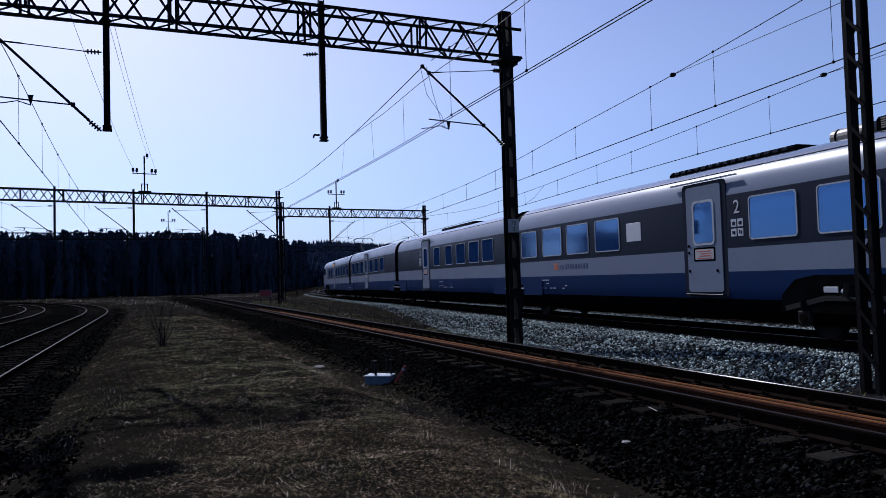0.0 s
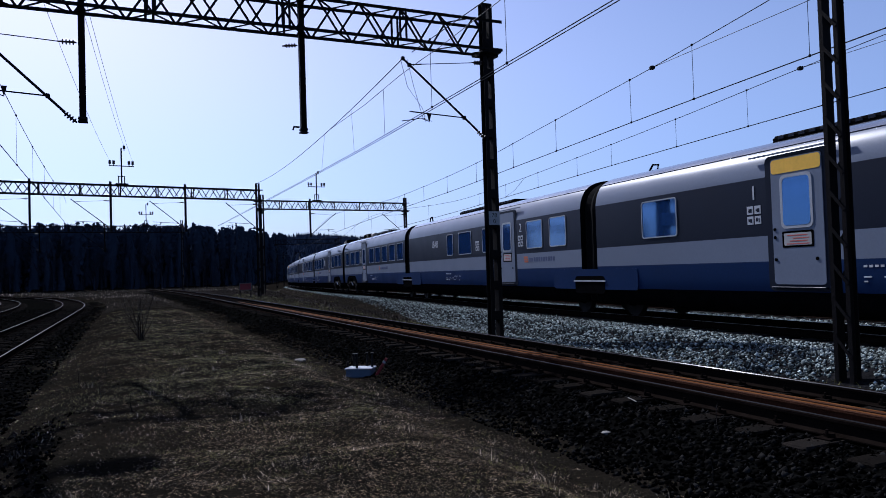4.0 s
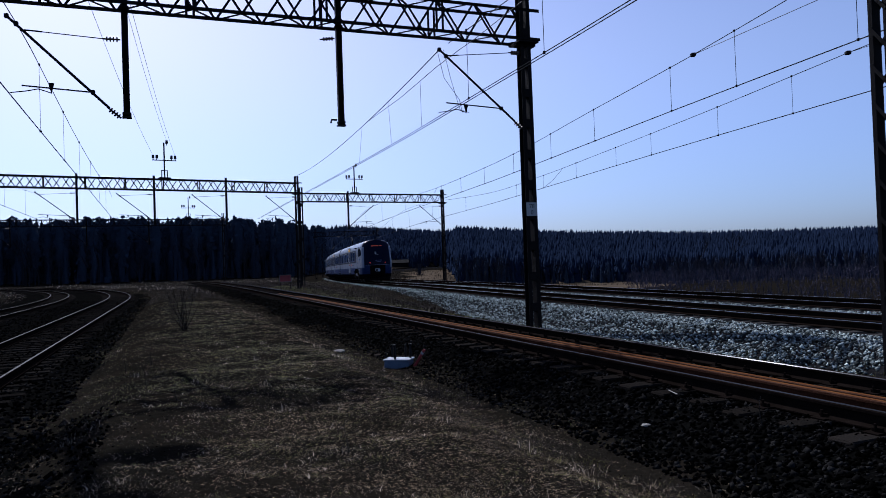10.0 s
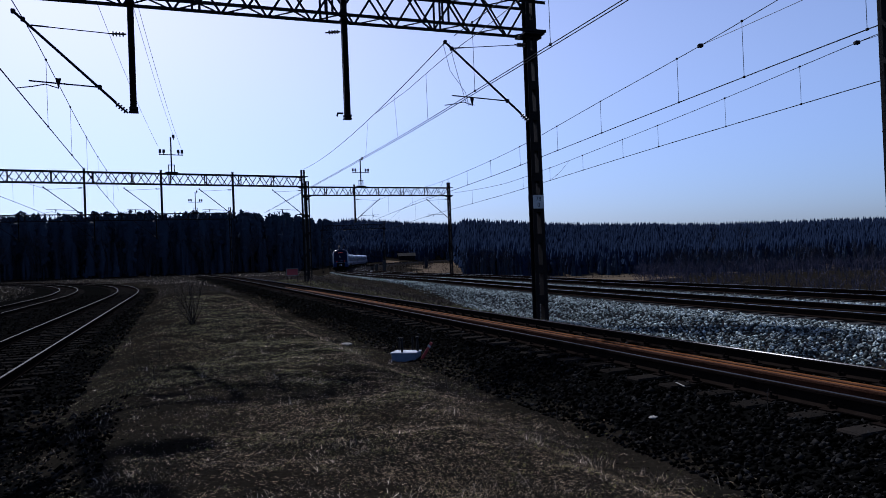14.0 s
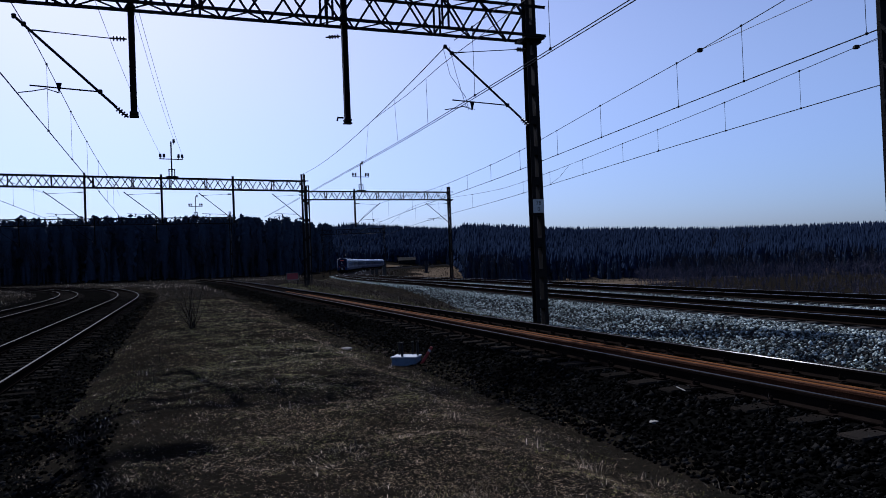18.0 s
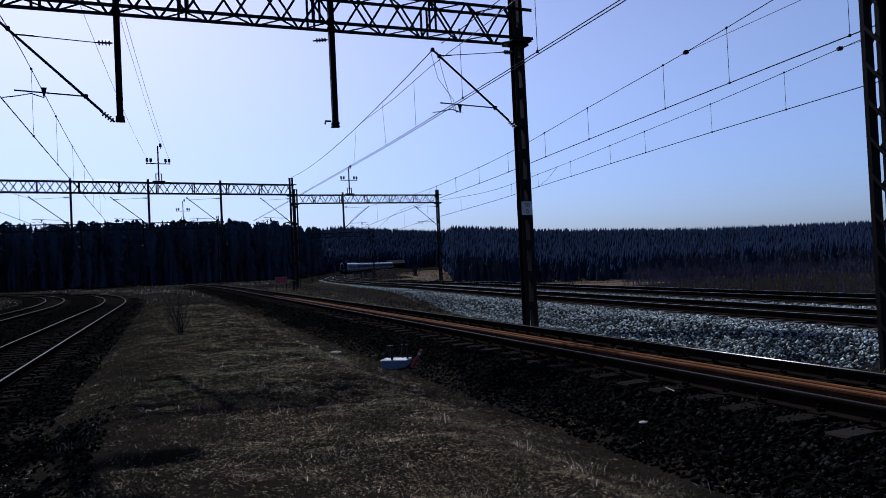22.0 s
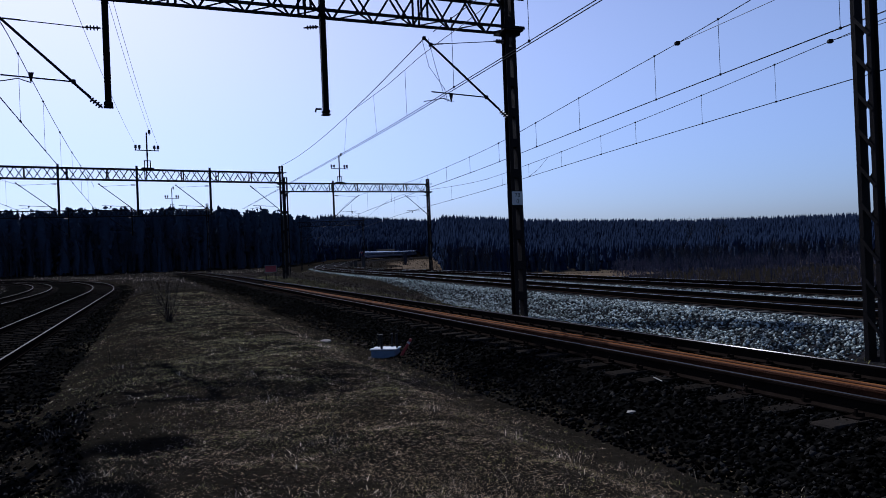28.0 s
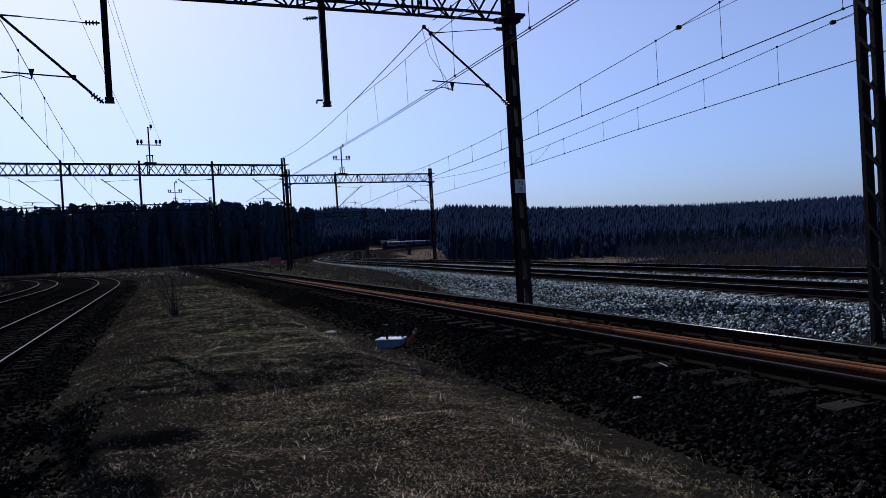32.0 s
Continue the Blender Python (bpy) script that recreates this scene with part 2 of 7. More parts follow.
# ---- mesh helpers ----
class Build:
    """Collects corners and faces, with a material slot for each face."""

    def __init__(self):
        self.v, self.f, self.m = [], [], []

    def add(self, verts, faces, slot=0):
        k = len(self.v)
        self.v += [tuple(p) for p in verts]
        self.f += [tuple(i + k for i in f) for f in faces]
        self.m += [slot] * len(faces)
        return self

    def box(self, x0, y0, z0, x1, y1, z1, slot=0, m=None, bevel=0.0):
        b = min(bevel, abs(x1 - x0) / 3, abs(y1 - y0) / 3, abs(z1 - z0) / 3)
        if b > 0:
            pts, idx = [], {}
            for ix, (X, sx) in enumerate(((x0, 1), (x1, -1))):
                for iy, (Y, sy) in enumerate(((y0, 1), (y1, -1))):
                    for iz, (Z, sz) in enumerate(((z0, 1), (z1, -1))):
                        for a in range(3):
                            q = [X + sx * b, Y + sy * b, Z + sz * b]
                            q[a] = (X, Y, Z)[a]
                            idx[ix, iy, iz, a] = len(pts)
                            pts.append(q)
            F = []
            for a in range(3):
                o, w = [i for i in range(3) if i != a]
                for e in (0, 1):
                    ring = []
                    for c, d in ((0, 0), (1, 0), (1, 1), (0, 1)):
                        k = [0, 0, 0]
                        k[a], k[o], k[w] = e, c, d
                        ring.append(idx[(*k, a)])
                    F.append(ring)
            for a in range(3):
                o, w = [i for i in range(3) if i != a]
                for c in (0, 1):
                    for d in (0, 1):
                        k0, k1 = [0, 0, 0], [0, 0, 0]
                        k0[a], k1[a], k0[o], k1[o], k0[w], k1[w] = 0, 1, c, c, d, d
                        F.append([idx[(*k0, o)], idx[(*k1, o)], idx[(*k1, w)], idx[(*k0, w)]])
            for k in ((i, j, h) for i in (0, 1) for j in (0, 1) for h in (0, 1)):
                F.append([idx[(*k, 0)], idx[(*k, 1)], idx[(*k, 2)]])
        else:
            pts = [(x, y, z) for x in (x0, x1) for y in (y0, y1) for z in (z0, z1)]
            F = [(0, 1, 3, 2), (4, 6, 7, 5), (0, 4, 5, 1), (2, 3, 7, 6), (0, 2, 6, 4), (1, 5, 7, 3)]
        if m is not None:
            pts = [m @ Vector(p) for p in pts]
        return self.add(pts, F, slot)

    def bar(self, a, b, w, h, slot=0, up=(0, 0, 1)):
        """A straight bar of width w and height h from a to b."""
        a, b = Vector(a), Vector(b)
        d = (b - a).normalized()
        s = d.cross(Vector(up))
        s = s.normalized() if s.length > 1e-4 else Vector((1, 0, 0))
        t = s.cross(d)
        c = [s * (i * w / 2) + t * (j * h / 2) for i, j in ((-1, -1), (1, -1), (1, 1), (-1, 1))]
        return self.add([a + q for q in c] + [b + q for q in c],
                        [(3, 2, 1, 0), (4, 5, 6, 7), (0, 1, 5, 4), (1, 2, 6, 5), (2, 3, 7, 6), (3, 0, 4, 7)], slot)

    def tube(self, pts, r, n=6, slot=0, closed=True):
        """A round rod through pts; r is one radius or one for each point."""
        pts = [Vector(p) for p in pts]
        rs = r if isinstance(r, (list, tuple)) else [r] * len(pts)
        V, F = [], []
        for i, p in enumerate(pts):
            d = (pts[min(i + 1, len(pts) - 1)] - pts[max(i - 1, 0)]).normalized()
            s = d.cross(Vector((0, 0, 1)) if abs(d.z) < 0.95 else Vector((1, 0, 0))).normalized()
            t = d.cross(s)
            V += [p + (s * math.cos(2 * math.pi * k / n) + t * math.sin(2 * math.pi * k / n)) * rs[i] for k in range(n)]
        for i in range(len(pts) - 1):
            F += [(i * n + k, i * n + (k + 1) % n, (i + 1) * n + (k + 1) % n, (i + 1) * n + k) for k in range(n)]
        if closed:
            F += [tuple(range(n))[::-1], tuple((len(pts) - 1) * n + k for k in range(n))]
        return self.add(V, F, slot)

    def lean(self, slope, level):
        """Tips a flat piece so that it faces a little upwards."""
        self.v = [(x, y - (z - level) * slope, z) for x, y, z in self.v]
        return self

    def mesh(self, name, mats, smooth=False):
        me = bpy.data.meshes.new(name)
        me.from_pydata(self.v, [], self.f)
        for m in mats if isinstance(mats, (list, tuple)) else [mats]:
            me.materials.append(m)
        if len(me.materials) > 1:
            me.polygons.foreach_set("material_index", self.m)
        if smooth:
            me.polygons.foreach_set("use_smooth", [True] * len(me.polygons))
        me.update()
        bm = bmesh.new()
        bm.from_mesh(me)
        bmesh.ops.recalc_face_normals(bm, faces=bm.faces)
        bm.to_mesh(me)
        bm.free()
        return me


def part(name, build, mats, parent=None, label="", smooth=False, at=None):
    """Links a Build, or a ready mesh, as one object under a thing or a part."""
    me = build.mesh(name, mats, smooth) if isinstance(build, Build) else build
    ob = new(name, me)
    if parent is not None:
        ob.parent = parent
    if at is not None:
        ob.matrix_basis = at
    if label:
        ob["label"] = label
    return ob


def thing(name, m, label, category, group="", kind=""):
    ob = new(name)
    ob.matrix_basis = m
    return tagged(ob, label, category, group, kind)


def raw_mesh(name, V, F, mats, sizes=None):
    """A mesh from arrays, for what nobody could count."""
    me = bpy.data.meshes.new(name)
    me.from_pydata(V.tolist() if hasattr(V, "tolist") else V, [], F.tolist() if hasattr(F, "tolist") else F)
    for m in mats if isinstance(mats, (list, tuple)) else [mats]:
        me.materials.append(m)
    me.update()
    return me


def letters(text, size, mat, depth=0.002, slant=0.0):
    """Text as a mesh, in its own plane, centred."""
    cu = bpy.data.curves.new("lettering", "FONT")
    cu.body, cu.size, cu.extrude, cu.align_x, cu.align_y = text, size, depth, "CENTER", "CENTER"
    cu.shear = slant
    ob = bpy.data.objects.new("lettering", cu)
    me = bpy.data.meshes.new_from_object(ob)
    me.materials.clear()
    me.materials.append(mat)
    bpy.data.objects.remove(ob)
    return me


# ---- the plan: lines of the tracks ----
def line(x0, left, bends, z):
    """A track's centre line. It crosses y = 0 at x0, heading so many degrees left of +y; bends: (from metre, degrees to the right per metre)."""
    s = np.arange(-260.0, 760.5, 0.5)
    rate = np.zeros_like(s)
    for start, k in bends:
        rate[s >= start] = k
    turn = np.cumsum(rate) * 0.5
    th = np.radians(left - (turn - turn[np.searchsorted(s, 0)]))
    x, y = np.cumsum(-np.sin(th)) * 0.5, np.cumsum(np.cos(th)) * 0.5
    i = np.searchsorted(s, 0)
    x, y = x - x[i] + x0, y - y[i]
    zz = z(s)

    def at(q, off=0.0):
        """Place and heading (degrees left of +y) q metres along, off metres to the right."""
        h = float(np.interp(q, s, th))
        return Vector((float(np.interp(q, s, x)) + math.cos(h) * off, float(np.interp(q, s, y)) + math.sin(h) * off, float(np.interp(q, s, zz)))), math.degrees(h)
    at.s, at.x, at.y, at.th, at.z = s, x, y, th, zz
    return at


def main_level(s):
    return 0.17 - 0.87 * np.clip((s - 50) / 130, 0, 1)


A = line(7.0, 20.2, [(60, -0.06)], lambda s: 0.17 + 0 * s)
B = line(13.36, 17.54, [(-10, 0.0599), (520, 0.0)], main_level)
C = line(13.36 + 4.0 / math.cos(radians(17.54)), 17.54, [(-10, 0.0601), (520, 0.0)], main_level)
D = line(-3.9, 19.6, [(52, -0.3), (150, -0.1)], lambda s: -0.15 + 0 * s)
E = line(-8.85, 19.6, [(50, -0.3), (150, -0.1)], lambda s: -0.15 + 0 * s)


def beside(path, X, Y):
    """Metres along a line and to its right, for arrays of places."""
    X, Y = np.asarray(X, float), np.asarray(Y, float)
    best_d, best_s, best_o = np.full(X.shape, 1e9), np.zeros(X.shape), np.zeros(X.shape)
    step = 16
    for i in range(0, len(path.s), step):
        dx, dy = X - path.x[i], Y - path.y[i]
        d = dx * dx + dy * dy
        m = d < best_d
        al = -np.sin(path.th[i]) * dx + np.cos(path.th[i]) * dy
        of = np.cos(path.th[i]) * dx + np.sin(path.th[i]) * dy
        best_d[m], best_s[m], best_o[m] = d[m], (path.s[i] + al)[m], of[m]
    return best_s, best_o


# the forest's edge: degrees right of +y, metres away, ground there, rise of the hill behind and metres over which it rises
EDGE_AZ = [-180, -60, -40, -32, -27, -24, -12, -10, -7, 0.6, 1.7, 5.5, 8, 20, 32, 45, 70, 180]
EDGE_R = [150, 185, 185, 185, 190, 195, 205, 240, 430, 520, 250, 250, 330, 330, 360, 380, 330, 200]
EDGE_Z = [0, 0, 0, -0.2, -0.4, -0.6, -0.8, -1, -0.6, -1.5, -4.5, -6, -8, -8.5, -9, -9, -7, 0]
EDGE_UP = [3, 4, 8, 10, 10, 10, 8, 8, 29, 26, 19, 18, 21, 15.5, 14.5, 15, 8, 3]
EDGE_RUN = [130, 130, 130, 130, 130, 130, 130, 130, 260, 260, 260, 260, 260, 260, 260, 260, 200, 130]


def smooth_step(a, b, x):
    t = np.clip((x - a) / (b - a), 0, 1)
    return t * t * (3 - 2 * t)


GRID = np.random.default_rng(11).random((64, 64))


def lumps(X, Y, size):
    """Smooth noise from 0 to 1 with lumps of about that size in metres."""
    u, v = np.asarray(X, float) / size + 500, np.asarray(Y, float) / size + 500
    i, j = np.floor(u).astype(int), np.floor(v).astype(int)
    a, b = u - i, v - j
    a, b = a * a * (3 - 2 * a), b * b * (3 - 2 * b)
    g = lambda p, q: GRID[p % 64, q % 64]
    return (g(i, j) * (1 - a) + g(i + 1, j) * a) * (1 - b) + (g(i, j + 1) * (1 - a) + g(i + 1, j + 1) * a) * b


def ground_height(X, Y):
    X, Y = np.asarray(X, float), np.asarray(Y, float)
    sa_, pa = beside(A, X, Y)
    sb_, pb = beside(B, X, Y)
    sd_, pd = beside(D, X, Y)
    r, az = np.hypot(X, Y), np.degrees(np.arctan2(X, Y))
    ze, re, up, run = (np.interp(az, EDGE_AZ, e) for e in (EDGE_Z, EDGE_R, EDGE_UP, EDGE_RUN))
    # lie of the land: level by the tracks, falling away to the valley on the right
    land = ze * smooth_step(40, re, r) + up * smooth_step(re - 20, re + run, r) + 9 * smooth_step(re + 300, re + 1000, r)
    land = np.where(pb > 6.2, np.minimum(land, land - 1.3 * smooth_step(6.2, 9.5, pb) * (r < re + 5)), land)
    z = land + 0.05 * np.sin(X * 0.9 + 1.3 * np.sin(Y * 0.5)) * np.cos(Y * 0.7) * np.clip(1 - r / 60, 0, 1)
    z = z + (0.08 * (lumps(X, Y, 1.3) - 0.5) + 0.06 * (lumps(X, Y, 0.5) - 0.5) + 0.036 * (lumps(X, Y, 0.21) - 0.5)) * np.clip(1.2 - r / 45, 0, 1)
    # the sidings' low bed
    bed = smooth_step(-9.2, -7.2, pd) * (1 - smooth_step(1.7, 3.3, pd)) * (1 - smooth_step(150, 200, r))
    z = z * (1 - bed) + bed * -0.345
    # old ballast bank of the near track
    za = np.interp(np.abs(pa), [0, 1.0, 1.25, 1.6, 2.7, 3.4, 4.3], [-0.02, -0.015, -0.02, -0.08, -0.28, -0.22, 0.0])
    wa = (1 - smooth_step(2.9, 4.3, np.abs(pa))) * (1 - smooth_step(95, 120, r))
    z = z * (1 - wa) + wa * za
    # ballast of the double track, which sinks away into the distance
    lev = main_level(sb_) - 0.17
    zb = lev + np.interp(pb, [-6, -4.6, -3.5, -2.55, -1.5, 5.5, 7.0, 9.5], [-0.26, -0.3, -0.34, -0.01, -0.02, -0.03, -0.5, -1.3])
    wb = smooth_step(-6.0, -4.0, pb) * (1 - smooth_step(7.5, 9.5, pb))
    wb = np.where(np.abs(pa) < 2.0, wb * 0, wb)
    z = z * (1 - wb) + wb * zb
    return z


# ---- ground: one sheet, fine near the camera, that reaches the horizon ----
def ballast_foot(s):
    """How far beside the main line its clean ballast reaches before weeds close over it."""
    return np.interp(s, [28, 36, 50, 75, 110], [-4.4, -3.2, -2.5, -2.0, -1.9])


def make_ground():
    rings = np.concatenate([[1.0], np.geomspace(2.6, 40, 260), np.geomspace(41, 600, 130), np.geomspace(630, 4500, 24)])
    az = np.concatenate([np.linspace(-180, -50, 30), np.linspace(-44, 44, 300), np.linspace(50, 180, 30)])
    R_, A_ = np.meshgrid(rings, np.radians(az), indexing="ij")
    X, Y = R_ * np.sin(A_), R_ * np.cos(A_)
    Z = ground_height(X, Y)
    V = np.stack([X, Y, Z], -1).reshape(-1, 3)
    n, k = len(rings), len(az)
    i, j = np.meshgrid(np.arange(n - 1), np.arange(k - 1), indexing="ij")
    q = (i * k + j).ravel()
    F = np.stack([q, q + 1, q + k + 1, q + k], -1)
    F = np.concatenate([F, np.stack([np.full(k - 1, len(V)), np.arange(1, k), np.arange(k - 1), np.arange(k - 1)], -1)[:, :]])
    F = [tuple(f) if f[2] != f[3] else tuple(f[:3]) for f in F.tolist()]
    V = np.concatenate([V, [[0, 0, float(ground_height([0.0], [0.0])[0])]]])
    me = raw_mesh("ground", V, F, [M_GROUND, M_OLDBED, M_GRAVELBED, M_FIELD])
    cx, cy = V[:, 0], V[:, 1]
    fc = np.array([(cx[f[0]] + cx[f[2]], cy[f[0]] + cy[f[2]]) for f in F]) / 2
    _, pa = beside(A, fc[:, 0], fc[:, 1])
    sb, pb = beside(B, fc[:, 0], fc[:, 1])
    _, pd = beside(D, fc[:, 0], fc[:, 1])
    r = np.hypot(fc[:, 0], fc[:, 1])
    slot = np.zeros(len(F), int)
    az = np.degrees(np.arctan2(fc[:, 0], fc[:, 1]))
    slot[(pb > 15 + 5 * np.sin(r * 0.11) + 3 * np.sin(az * 2.3)) & (r > 25) & (az < 16.5 + 1.5 * np.sin(r * 0.15)) & (az > -2.4 + 0.5 * np.sin(r * 0.07))] = 3
    slot[(az > -4.7) & (az < -3.4) & (r > 425) & (r < 475)] = 3
    slot[(az >= 15) & (r > 120) & (r < 420) & (pb > 20) & (lumps(fc[:, 0] * 0.4, fc[:, 1] * 1.0, 22) > 0.68)] = 3
    ragged = 0.9 * (lumps(fc[:, 0], fc[:, 1], 1.4) - 0.5) + 0.4 * (lumps(fc[:, 0], fc[:, 1], 0.4) - 0.5)
    # near the camera the dark bed is widened in place of shade
    slot[(pd > -8.4) & (pd < 1.9 + ragged + 1.3 * (1 - smooth_step(5, 11, r))) & (r < 190)] = 1
    slot[(pa > -2.3 + 0.7 * ragged) & (pa < 2.7) & (r < 110)] = 1
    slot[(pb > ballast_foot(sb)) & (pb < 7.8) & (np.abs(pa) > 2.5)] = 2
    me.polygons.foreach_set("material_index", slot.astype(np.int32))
    me.polygons.foreach_set("use_smooth", [True] * len(me.polygons))
    ob = new("ground", me)
    tagged(ob, "dry trampled spring ground with ballast beds, falling to a meadow valley", "ground", kind="structure")


make_ground()


# ---- tracks ----
RAIL = [(-0.07, 0), (0.07, 0), (0.07, 0.012), (0.012, 0.035), (0.012, 0.115), (0.034, 0.125), (0.034, 0.15), (0.024, 0.16), (-0.024, 0.16),
        (-0.034, 0.15), (-0.034, 0.125), (-0.012, 0.115), (-0.012, 0.035), (-0.07, 0.012)]


def rail(path, off, s0, s1, parent, name="rail", label="", mats=(M_RAIL, M_RAILTOP), dz=-0.16, step=2.0, shine=(7,)):
    b = Build()
    ss = np.arange(s0, s1 + 0.01, step)
    n = len(RAIL)
    V, F, top = [], [], []
    for q in ss:
        p, h = path(q, off)
        c, s_ = math.cos(radians(h)), math.sin(radians(h))
        V += [(p.x + c * x, p.y + s_ * x, p.z + dz + z) for x, z in RAIL]
    for i in range(len(ss) - 1):
        for k in range(n):
            F.append((i * n + k, i * n + (k + 1) % n, (i + 1) * n + (k + 1) % n, (i + 1) * n + k))
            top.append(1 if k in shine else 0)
    F += [tuple(range(n))[::-1], tuple((len(ss) - 1) * n + k for k in range(n))]
    b.v, b.f, b.m = V, F, top + [0, 0]
    return part(name, b, list(mats), parent, label)


def sleeper_mesh(name, mat, half=1.28, w=0.13, h=0.16):
    b = Build()
    b.box(-half, -w, -h, half, w, 0, bevel=0.018)
    return b.mesh(name, mat)


SL_WOOD = sleeper_mesh("sleeper", M_SLEEPER)
SL_DARK = sleeper_mesh("sleeper", M_DARKTIE)
SL_CONC = sleeper_mesh("sleeper", M_CONCRETE, 1.3, 0.14, 0.18)


def chair_mesh():
    """The ribbed plate under a rail with its two clips and bolts."""
    b = Build()
    b.box(-0.17, -0.08, 0, 0.17, 0.08, 0.016, bevel=0.004)
    for s in (-1, 1):
        b.box(s * 0.075 - 0.02, -0.05, 0.014, s * 0.075 + 0.02, 0.05, 0.05, bevel=0.006)
        b.tube([(s * 0.105, 0, 0.014), (s * 0.105, 0, 0.085)], 0.014, 6)
    return b.mesh("rail_plate", M_RAIL)


CHAIR = chair_mesh()


def track(name, path, s0, s1, label, sl, near=None, drop=0.16, spacing=0.62, plates=(), worn=(7,), head=M_RAILTOP, head_left=None):
    root = thing(name, Matrix.Identity(4), label, "railway track", kind="structure")
    rail(path, -0.7525, s0, s1, root, mats=(M_RAIL, head_left or head))
    rail(path, 0.7525, s0, s1, root, shine=worn, mats=(M_RAIL, head))
    lo, hi = near or (s0, s1)
    rest = Build()
    rng = random.Random(len(name))
    q = s0
    while q < s1:
        p, h = path(q)
        j = rng.uniform(-0.012, 0.012)
        k = rng.uniform(-0.06, 0.06)
        m = pose(p.x + k * math.cos(radians(h)), p.y + k * math.sin(radians(h)), p.z - drop + j * 0.8, rng.uniform(-0.8, 0.8), rng.uniform(-0.5, 0.5), h + rng.uniform(-2.5, 2.5))
        if lo <= q <= hi:
            ob = part("sleeper", sl, None, root, at=m)
            if plates and plates[0] <= q <= plates[1]:
                for o in (-0.7525, 0.7525):
                    part("rail_plate", CHAIR, None, ob, at=pose(o, 0, 0))
        else:
            rest.box(-1.28, -0.13, -0.16, 1.28, 0.13, 0, m=m)
        q += spacing
    if rest.v:
        ob = part("far_sleepers", rest, sl.materials[0], root)
        ob["kind"] = "stuff"
    return root


T_A = track("siding_track", A, -14, 120, "near siding with worn rails on old wooden sleepers in sooty ballast", SL_WOOD, (-2, 70), plates=(2, 30), worn=(8,), head=M_SIDINGTOP, head_left=M_YARDTOP)
# upward faces get the lit rust, flanks the copy with shade painted in
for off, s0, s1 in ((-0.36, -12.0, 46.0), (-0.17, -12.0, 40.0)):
    rail(A, off, s0, s1, T_A, "spare_rail", "bright orange rusted rail laid between the running rails", (M_RUSTSHADE, M_RUST), shine=(2, 7, 12), dz=-0.155 if off < -0.3 else -0.165)
track("main_track", B, -120, 520, "main line track curving away on grey ballast", SL_CONC, (0, 110), drop=0.17)
track("main_track", C, -120, 520, "second main line track on grey ballast", SL_CONC, (0, 110), drop=0.17)
track("yard_track", D, -6, 170, "old yard track with shining rails curving to the left wood", SL_DARK, (4, 60), drop=0.178, head=M_YARDTOP)
track("yard_track", E, -6, 170, "outer yard track with dull rails, curving off", SL_DARK, (15, 60), drop=0.178, head=M_YARDTOP)


# ---- overhead line: masts, gantries, brackets, wires ----
def channel(b, x, y, face, w, fl, z0, z1, t=0.012):
    """A rolled channel standing at (x, y): web w wide across y, flanges fl long towards face (+1 or -1) in x."""
    h = w / 2
    u = [(0, -h), (fl, -h), (fl, -h + t), (t, -h + t), (t, h - t), (fl, h - t), (fl, h), (0, h)]
    ring_ = [(x + face * px, y + py) for px, py in u]
    V = [(px, py, z) for z in (z0, z1) for px, py in ring_]
    b.add(V, [(i, (i + 1) % 8, 8 + (i + 1) % 8, 8 + i) for i in range(8)] +
          [(0, 1, 2, 3), (0, 3, 4, 7), (4, 5, 6, 7), (8, 9, 10, 11), (8, 11, 12, 15), (12, 13, 14, 15)])


